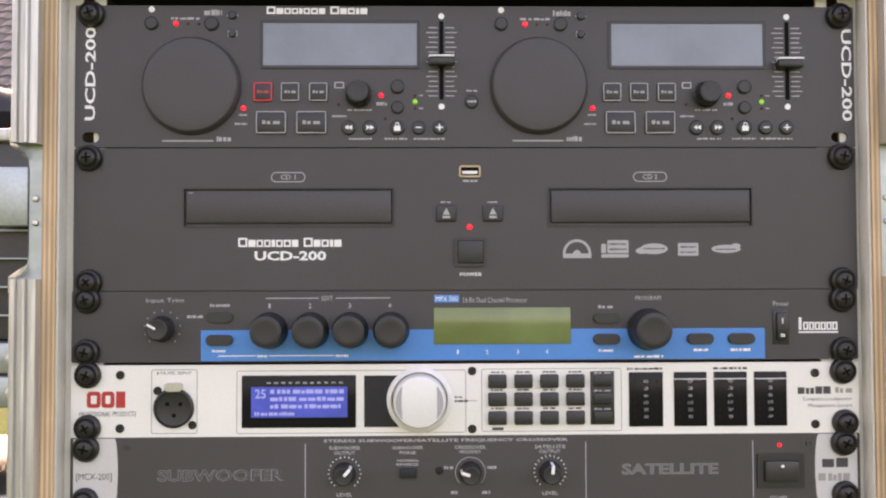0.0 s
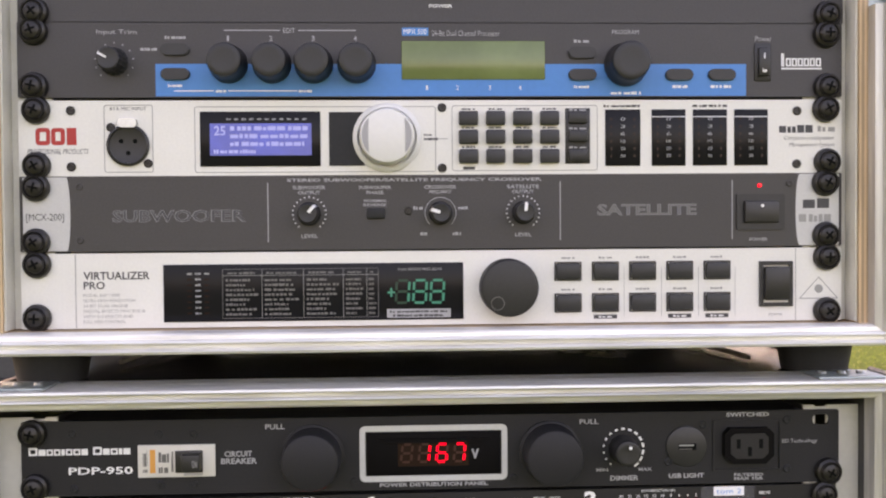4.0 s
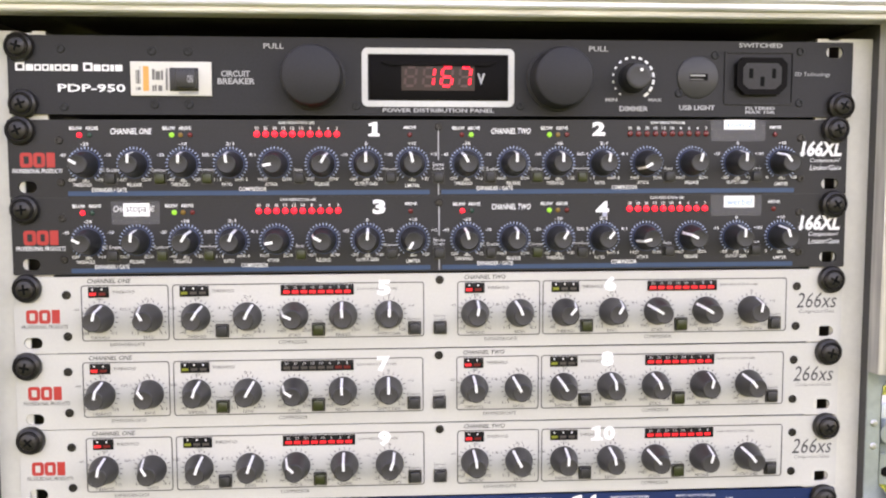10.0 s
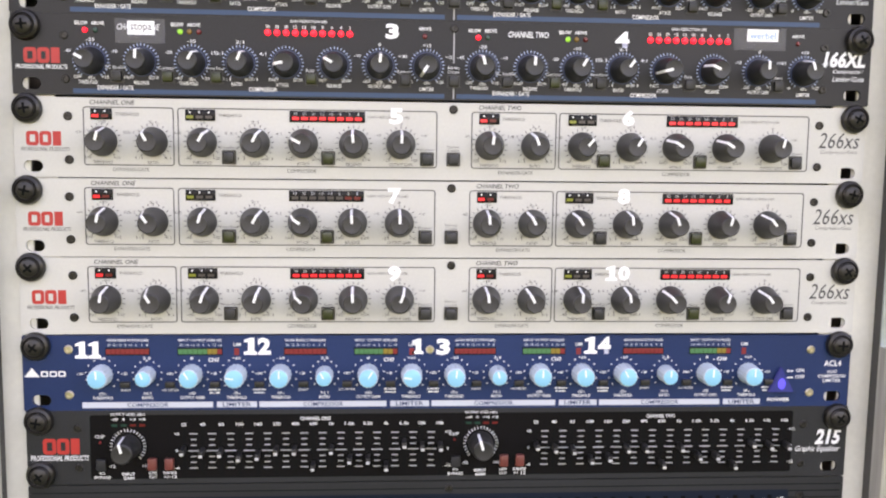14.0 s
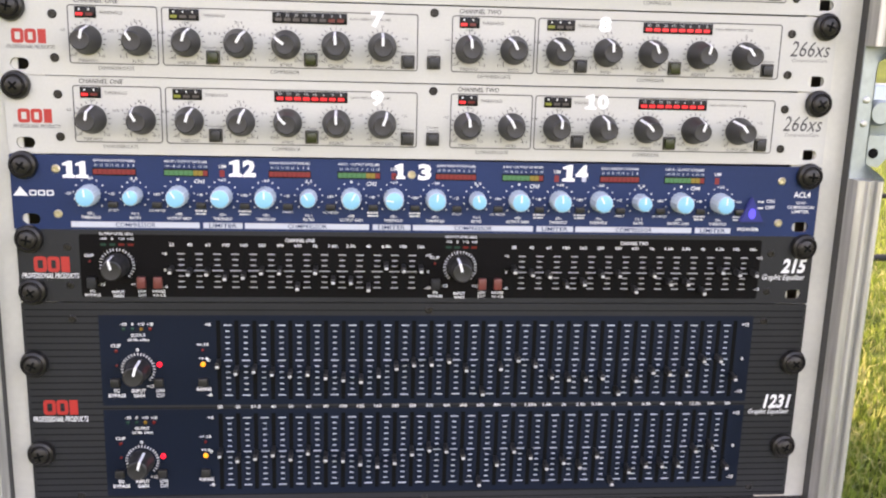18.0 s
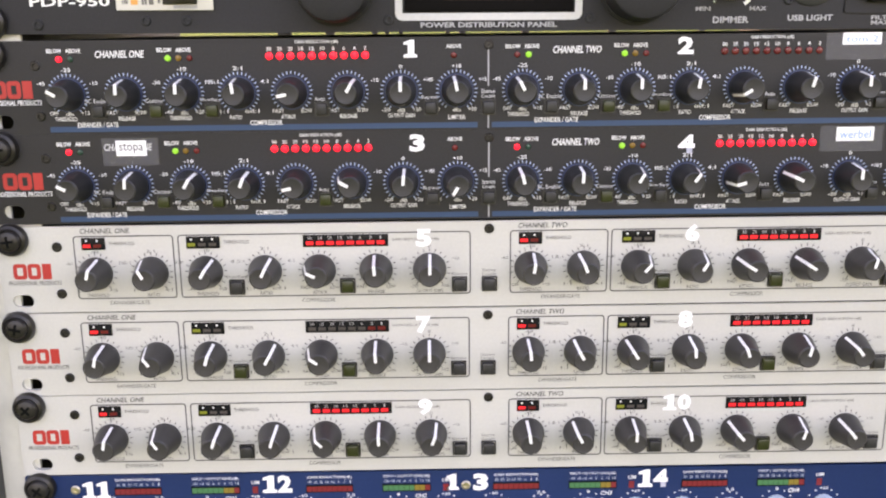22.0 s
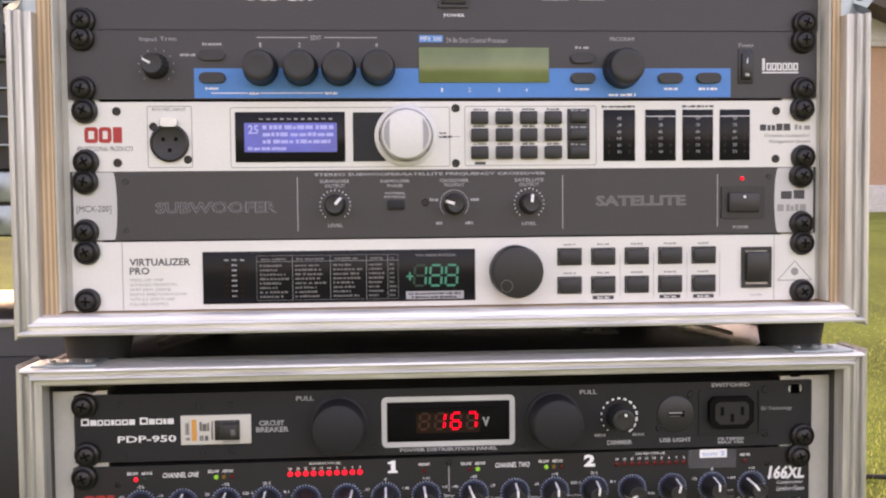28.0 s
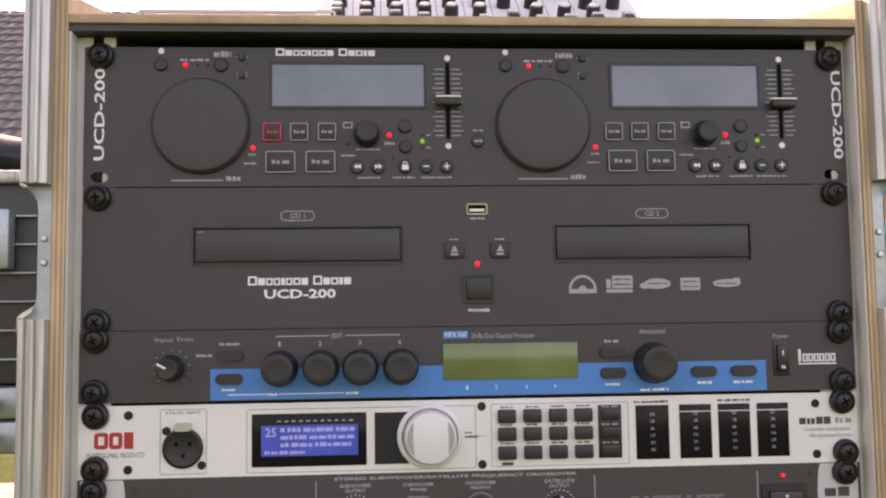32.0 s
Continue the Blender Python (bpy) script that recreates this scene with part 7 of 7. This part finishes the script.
def gear_case(x0, x1, y0, y1, z0, z1, label, group="cases beside the racks"):
    """A closed transport case with aluminium edges, ball corners and a latch."""
    c = thing("transport_case", ((x0 + x1) / 2, (y0 + y1) / 2, z0), label, "flight case", group)
    w, d, h = (x1 - x0) * 500, (y1 - y0) * 500, (z1 - z0) * 1000
    bm = bmesh.new()
    box(bm, -w, w, -d, d, 0, h, 3)
    part("body", bm, "case_laminate", c, "black laminate body")
    for sx in (-1, 1):
        for sy in (-1, 1):
            bm = bmesh.new()
            box(bm, sx * w - 12, sx * w + 12, sy * d - 12, sy * d + 12, 8, h - 8, 3)
            part("edge_extrusion", bm, "aluminium", c)
            for z in (0, h):
                bm = bmesh.new()
                bmesh.ops.create_icosphere(bm, subdivisions=2, radius=0.017, matrix=Matrix.Translation(V(sx * w, sy * d, min(max(z, 17), h))))
                part("ball_corner", bm, "steel", c)
    for sy in (-1, 1):
        bm = bmesh.new()
        box(bm, -w, w, sy * d - 10, sy * d + 10, h - 12, h + 3, 2)
        part("edge_extrusion", bm, "aluminium", c)
    bm = bmesh.new()
    box(bm, -35, 35, -d - 14, -d - 8, h * 0.5, h * 0.72, 3)
    part("latch", bm, "zinc", c)
    return c


def build_speaker():
    s = thing("speaker_cabinet", (-0.76, 0.75, GROUND), "low black speaker cabinet standing on the lawn", "speaker")
    top = 523
    bm = bmesh.new()
    box(bm, -350, 350, -230, 230, 12, top, 6)
    part("cabinet", bm, "case_laminate", s)
    bm = bmesh.new()
    box(bm, -320, 320, -238, -231, 40, top - 40, 3)
    part("grille", bm, "fence_metal", s)
    bm = bmesh.new()
    box(bm, -351, 351, -234, -222, top - 6, top + 3, 1)
    part("edge_trim", bm, "aluminium_long_lit", s, "thin bright edge trim")
    for x in (-300, 300):
        for y in (-180, 180):
            bm = bmesh.new()
            box(bm, x - 20, x + 20, y - 20, y + 20, 0, 14, 3)
            part("foot", bm, "rubber", s)
    return GROUND + (top + 3) * K


def build_bearer(x, z):
    bm = bmesh.new()
    box(bm, -22, 22, -200, 200, 0, 96, 3)
    solid("support_block", bm, "rubber", "black support block under the drawer unit", "block", (x, 0.75, z), "support blocks")


def build_drawer_unit(z):
    d = thing("drawer_unit", (-0.76, 0.75, z), "grey metal drawer unit with bright knobs under a transport case", "drawers")
    bm = bmesh.new()
    box(bm, -345, 345, -190, 190, 0, 80, 2)
    part("body", bm, "chassis", d)
    for z0, z1 in ((2, 38), (42, 78)):
        for x0, x1 in ((-342, -2), (2, 342)):
            bm = bmesh.new()
            box(bm, x0, x1, -200, -190.5, z0, z1, 2)
            front = part("drawer_front", bm, "zinc", d)
            for x in (x0 + 50, x1 - 50, x1 - 92):
                bm = bmesh.new()
                lathe(bm, [(7, -199), (6, -206), (8.5, -212), (7, -217), (0, -219)], 16, x, (z0 + z1) / 2)
                part("knob", bm, "steel", front)


block_z = build_speaker()
for bx in (-0.45, -1.05):
    build_bearer(bx, block_z)
build_drawer_unit(block_z + 0.0965)
side = gear_case(-1.105, -0.415, 0.56, 0.95, block_z + 0.178, 0.985, "black transport case with aluminium edges on a drawer unit")
for i, z in enumerate((28, 62, 96, 130, 164, 198)):
    bm = bmesh.new()
    box(bm, -320, 320, -203, -196, z, z + 2.2, 0.5)
    part("trim_line", bm, "zinc", side)
bm = bmesh.new()
box(bm, 230, 268, -225, -204, 135, 205, 2)
part("latch_box", bm, "zinc", side)


def build_bag():
    """A soft dark bag lying on the case."""
    bm = bmesh.new()
    bmesh.ops.create_icosphere(bm, subdivisions=3, radius=1.0)
    for v in bm.verts:
        n = 1 + 0.08 * math.sin(7 * v.co.x + 2) * math.cos(5 * v.co.y)
        v.co = Vector((v.co.x * 0.22 * n, v.co.y * 0.14 * n, max(v.co.z * 0.05 * n, -0.035)))
    ob = solid("soft_bag", bm, "fence_metal", "soft dark equipment bag lying on a case", "bag", (-0.70, 0.75, 1.0245))
    return ob


build_bag()


def build_barrier():
    b = thing("metal_barrier", (0.0, 0.80, GROUND), "black tubular metal barrier standing behind the racks", "barrier")
    for z, x0, x1 in ((240, -215, 600), (820, -215, 600), (610, 435, 571), (597, 435, 489)):
        bm = bmesh.new()
        r = 9 if x0 < 0 else 2.5
        box(bm, x0, x1, -r, r, z - r, z + r, r * 0.4)
        part("rail", bm, "fence_metal", b)
    for x, w in ((-215, 9), (-156, 6), (-98, 4), (-82, 2.5), (-64, 2.5), (-3, 3), (16, 4.5), (98, 5), (212, 5), (330, 5), (435, 2.5), (489, 3), (571, 5), (600, 9)):
        bm = bmesh.new()
        box(bm, x - w, x + w, -w, w, 250, 811, w * 0.4)
        part("bar", bm, "fence_metal", b)
    for x in (-180, 560):
        bm = bmesh.new()
        box(bm, x - 14, x + 14, -220, 220, 0, 60, 4)
        part("foot", bm, "fence_metal", b)
        bm = bmesh.new()
        box(bm, x - 8, x + 8, -8, 8, 58, 236, 3)
        part("leg", bm, "fence_metal", b)


build_barrier()


def cable(points, r, label, material="rubber"):
    cu = bpy.data.curves.new("cable", "CURVE")
    cu.dimensions, cu.bevel_depth, cu.bevel_resolution, cu.resolution_u = "3D", r, 2, 8
    sp = cu.splines.new("NURBS")
    sp.points.add(len(points) - 1)
    for q, co in zip(sp.points, points):
        q.co = (*co, 1)
    sp.use_endpoint_u = True
    tmp = bpy.data.objects.new("cable", cu)
    me = bpy.data.meshes.new_from_object(tmp)
    bpy.data.objects.remove(tmp)
    bpy.data.curves.remove(cu)
    me.materials.clear()
    me.materials.append(MATS[material])
    return tagged(new("cable", me), label, "cable")


rng = random.Random(21)
cable([(0.25 + 0.35 * i, 0.75 + 0.05 * i + rng.uniform(-0.06, 0.06), GROUND + 0.006 + 0.012 * (i % 2)) for i in range(12)], 0.006, "black rubber cable lying on the lawn")
cable([(0.30 + 0.30 * i, 1.6 - 0.04 * i + rng.uniform(-0.08, 0.08), GROUND + 0.006 + 0.012 * (i % 2)) for i in range(12)], 0.006, "black rubber cable lying on the lawn")
cable([(0.135, 0.36, 0.5915), (0.15, 0.33, 0.595), (0.18, 0.22, 0.592), (0.205, 0.10, 0.5895), (0.21, 0.06, 0.5895)], 0.0019, "thin grey cable between the stacked cases", "grey_cable")
cable([(-0.205, 0.07, 0.5905), (-0.19, 0.16, 0.5935), (-0.165, 0.26, 0.595), (-0.14, 0.33, 0.592), (-0.11, 0.37, 0.5895)], 0.0017, "thin grey cable between the stacked cases", "grey_cable")


def build_coil():
    """A loose hank of thin cable pushed in between the cases."""
    pts = []
    for i in range(34):
        a, q = i * 0.62, 0.011 + 0.003 * math.sin(i * 1.7)
        pts.append((0.172 + q * 1.5 * math.cos(a), 0.335 + q * 1.3 * math.sin(a), 0.5905 + 0.0014 * (i % 4)))
    return cable(pts, 0.0014, "small hank of thin black cable between the stacked cases")


build_coil()


# ---- buildings ----
def tiled_roof(parent, x0, x1, y0, z0, y1, z1, rows, column, material):
    """A slope of wavy tiles, row over row, as one mesh."""
    nx = int((x1 - x0) / column) * 4
    xs = np.linspace(x0, x1, nx + 1)
    wave = 0.035 * np.abs(np.sin(np.pi * (xs - x0) / column))
    verts, faces = [], []
    for r in range(rows):
        a, b = r / rows, (r + 1.12) / rows
        base = len(verts)
        for x, h in zip(xs, wave):
            verts.append((x, y0 + (y1 - y0) * a, z0 + (z1 - z0) * a + 0.05 + h))
        for x, h in zip(xs, wave):
            verts.append((x, y0 + (y1 - y0) * b, z0 + (z1 - z0) * b + h))
        for x, h in zip(xs, wave):
            verts.append((x, y0 + (y1 - y0) * a, z0 + (z1 - z0) * a))
        n = nx + 1
        for i in range(nx):
            faces.append((base + i, base + i + 1, base + n + i + 1, base + n + i))
            faces.append((base + 2 * n + i, base + 2 * n + i + 1, base + i + 1, base + i))
    me = bpy.data.meshes.new("roof_tiles")
    me.from_pydata(verts, [], faces)
    me.materials.append(MATS[material])
    ob = new("roof_tiles", me)
    ob.parent = parent
    ob["kind"] = "stuff"
    return ob


def metre_box(bm, x0, x1, y0, y1, z0, z1, bevel=0.0):
    return box(bm, x0 * 1000, x1 * 1000, y0 * 1000, y1 * 1000, z0 * 1000, z1 * 1000, bevel)


def build_house():
    h = thing("house", (0, 0, 0), "large house with pale rendered walls and a dark tiled roof", "house")
    bm = bmesh.new()
    metre_box(bm, -16, 1.0, 20, 30, 0.2, 4.9)
    part("wall", bm, "house_wall", h)
    bm = bmesh.new()
    metre_box(bm, 1.0, 7.7, 20.02, 26, 0.2, 3.1)
    part("wing", bm, "house_wall", h, "low pale wing of the house")
    bm = bmesh.new()
    metre_box(bm, 0.98, 7.9, 19.8, 26.2, 3.1, 3.3, 20)
    part("wing_roof", bm, "roof_brown", h)
    tiled_roof(h, -16.8, 1.8, 19.2, 4.7, 25, 9.4, 17, 0.30, "roof_tile")
    bm = bmesh.new()
    prism(bm, [(19200, 4600), (25000, 9380), (30800, 4600)], 0, 18400)
    bmesh.ops.rotate(bm, verts=bm.verts, matrix=Matrix(((0, 1, 0), (1, 0, 0), (0, 0, 1))))
    bmesh.ops.translate(bm, verts=bm.verts, vec=(-16.7, 0, 0))
    part("roof", bm, "roof_brown", h)
    bm = bmesh.new()
    metre_box(bm, -16.8, 1.8, 19.1, 19.25, 4.5, 4.72, 20)
    part("gutter", bm, "roof_brown", h)
    bm = bmesh.new()
    metre_box(bm, -2.0, -1.25, 19.94, 19.99, 0.55, 2.55, 10)
    door = part("door", bm, "orange_paint", h, "orange-red wooden door")
    for z0, z1 in ((0.7, 1.45), (1.6, 2.4)):
        bm = bmesh.new()
        metre_box(bm, -1.88, -1.37, 19.925, 19.945, z0, z1, 5)
        part("door_panel", bm, "orange_paint", door)


def build_garage():
    g = thing("garage", (0, 0, 0), "single-storey garage with terracotta wall and a dark sloping verge", "garage")
    bm = bmesh.new()
    metre_box(bm, 7.55, 17, 15, 15.3, 0.98, 3.40)
    part("lower_wall", bm, "terracotta_wall", g, "terracotta-coloured render")
    bm = bmesh.new()
    metre_box(bm, 7.55, 17, 15.01, 21, 3.40, 4.25)
    part("upper_wall", bm, "house_wall", g, "pale render")
    bm = bmesh.new()
    metre_box(bm, 7.56, 17, 15.31, 21, 0.2, 3.39)
    part("rear_wall", bm, "house_wall", g, "pale render")
    bm = bmesh.new()
    metre_box(bm, 7.5, 17.1, 14.93, 14.99, 3.34, 3.46, 5)
    part("wall_strip", bm, "pale_stone", g, "pale strip over the terracotta render")
    bm = bmesh.new()
    metre_box(bm, 7.5, 17.1, 14.9, 15.29, 0.3, 0.98, 10)
    part("plinth", bm, "pale_stone", g)
    for i, (y0, y1, up) in enumerate(((14.3, 14.42, 0.0), (14.42, 21.4, 0.05))):
        bm = bmesh.new()
        prism(bm, [(7350, 4200 + up * 1000), (12300, 1500 + up * 1000 + 650), (12300, 2460 + up * 1000), (7350, 4510 + up * 1000)], y0 * 1000, y1 * 1000)
        part("verge_board" if i == 0 else "roof", bm, "roof_brown", g, "dark verge board" if i == 0 else "")
    # coiled ornament on the wall
    cu = bpy.data.curves.new("wall_ornament", "CURVE")
    cu.dimensions, cu.bevel_depth, cu.bevel_resolution = "3D", 0.014, 1
    sp = cu.splines.new("POLY")
    n = 90
    sp.points.add(n - 1)
    for i, q in enumerate(sp.points):
        t = i / (n - 1)
        r = 0.03 + 0.05 * math.sin(math.pi * min(1.0, 0.25 + t))
        q.co = (8.10 - 0.05 * t + r * math.cos(t * 44), 14.88 + r * math.sin(t * 44), 4.02 - 0.46 * t, 1)
    tmp = bpy.data.objects.new("wall_ornament", cu)
    me = bpy.data.meshes.new_from_object(tmp)
    bpy.data.objects.remove(tmp)
    bpy.data.curves.remove(cu)
    me.materials.clear()
    me.materials.append(MATS["steel"])
    ob = new("wall_ornament", me)
    ob.parent = g
    ob["label"] = "coiled grey metal ornament hanging on the wall"


build_house()
build_garage()


def build_kerb():
    k = thing("kerb", (0, 0, 0), "low pale kerb with red bricks along the lawn", "kerb")
    x = 6.8
    i = 0
    while x < 15:
        bm = bmesh.new()
        w = 0.98
        metre_box(bm, x, x + w, 14.2, 14.45, 0.45, 0.62, 10)
        part("kerb_stone", bm, "brick_red" if i % 3 == 2 else "pale_stone", k)
        x += 1.0
        i += 1


build_kerb()


def build_grass():
    """Blades of the lawn round the racks, thick near and thin far off."""
    g = np.random.default_rng(7)
    n = 130000
    near = g.random(n) ** 1.8
    side = np.where(g.random(n) < 0.75, 1.0, -1.0)
    x = side * (0.28 + np.abs(g.normal(size=n)) * (0.35 + 1.1 * near))
    y = -0.1 + 5.2 * near + g.normal(size=n) * (0.18 + 0.5 * near)
    keep = ~((np.abs(x) < 0.29) & (y > -0.05) & (y < 0.5))
    x, y = x[keep], y[keep]
    n = len(x)
    rise = np.clip((y - 2.0) / 12.0, 0, 1)
    z = GROUND + 0.5 * rise * rise * (3 - 2 * rise) - 0.003
    a, h, w = g.random(n) * 2 * np.pi, 0.009 + 0.013 * g.random(n), 0.0008 + 0.0010 * g.random(n)
    lean, b = 0.9 * h * g.random(n), g.random(n) * 2 * np.pi
    dx, dy = np.cos(a) * w, np.sin(a) * w
    lx, ly = np.cos(b) * lean, np.sin(b) * lean
    v = np.empty((n, 5, 3))
    v[:, 0] = np.c_[x - dx, y - dy, z]
    v[:, 1] = np.c_[x + dx, y + dy, z]
    v[:, 2] = np.c_[x + dx * 0.8 + lx * 0.35, y + dy * 0.8 + ly * 0.35, z + h * 0.6]
    v[:, 3] = np.c_[x - dx * 0.8 + lx * 0.35, y - dy * 0.8 + ly * 0.35, z + h * 0.6]
    v[:, 4] = np.c_[x + lx, y + ly, z + h * (1 - 0.25 * lean / h)]
    base = (np.arange(n) * 5)[:, None]
    quads, tris = base + np.array([0, 1, 2, 3]), base + np.array([3, 2, 4])
    me = bpy.data.meshes.new("grass")
    me.from_pydata(v.reshape(-1, 3).tolist(), [], quads.tolist() + tris.tolist())
    me.materials.append(MATS["grass_blade"])
    return tagged(new("grass", me), "short green and straw-coloured grass blades", "grass", kind="stuff")


def blade_material():
    m = mat("grass_blade", (0.12, 0.17, 0.03), 0.5)
    n, l = m.node_tree.nodes, m.node_tree.links
    geo, ramp = n.new("ShaderNodeNewGeometry"), n.new("ShaderNodeValToRGB")
    e = ramp.color_ramp.elements
    e[0].color, e[1].color = (0.09, 0.15, 0.025, 1), (0.40, 0.40, 0.17, 1)
    mid = e.new(0.6)
    mid.color = (0.19, 0.27, 0.05, 1)
    l.new(geo.outputs["Random Per Island"], ramp.inputs["Fac"])
    l.new(ramp.outputs["Color"], n["Principled BSDF"].inputs["Base Color"])
    thin, mix = n.new("ShaderNodeBsdfTranslucent"), n.new("ShaderNodeMixShader")
    l.new(ramp.outputs["Color"], thin.inputs["Color"])
    mix.inputs["Fac"].default_value = 0.55
    l.new(n["Principled BSDF"].outputs["BSDF"], mix.inputs[1])
    l.new(thin.outputs["BSDF"], mix.inputs[2])
    l.new(mix.outputs["Shader"], n["Material Output"].inputs["Surface"])


blade_material()
build_grass()
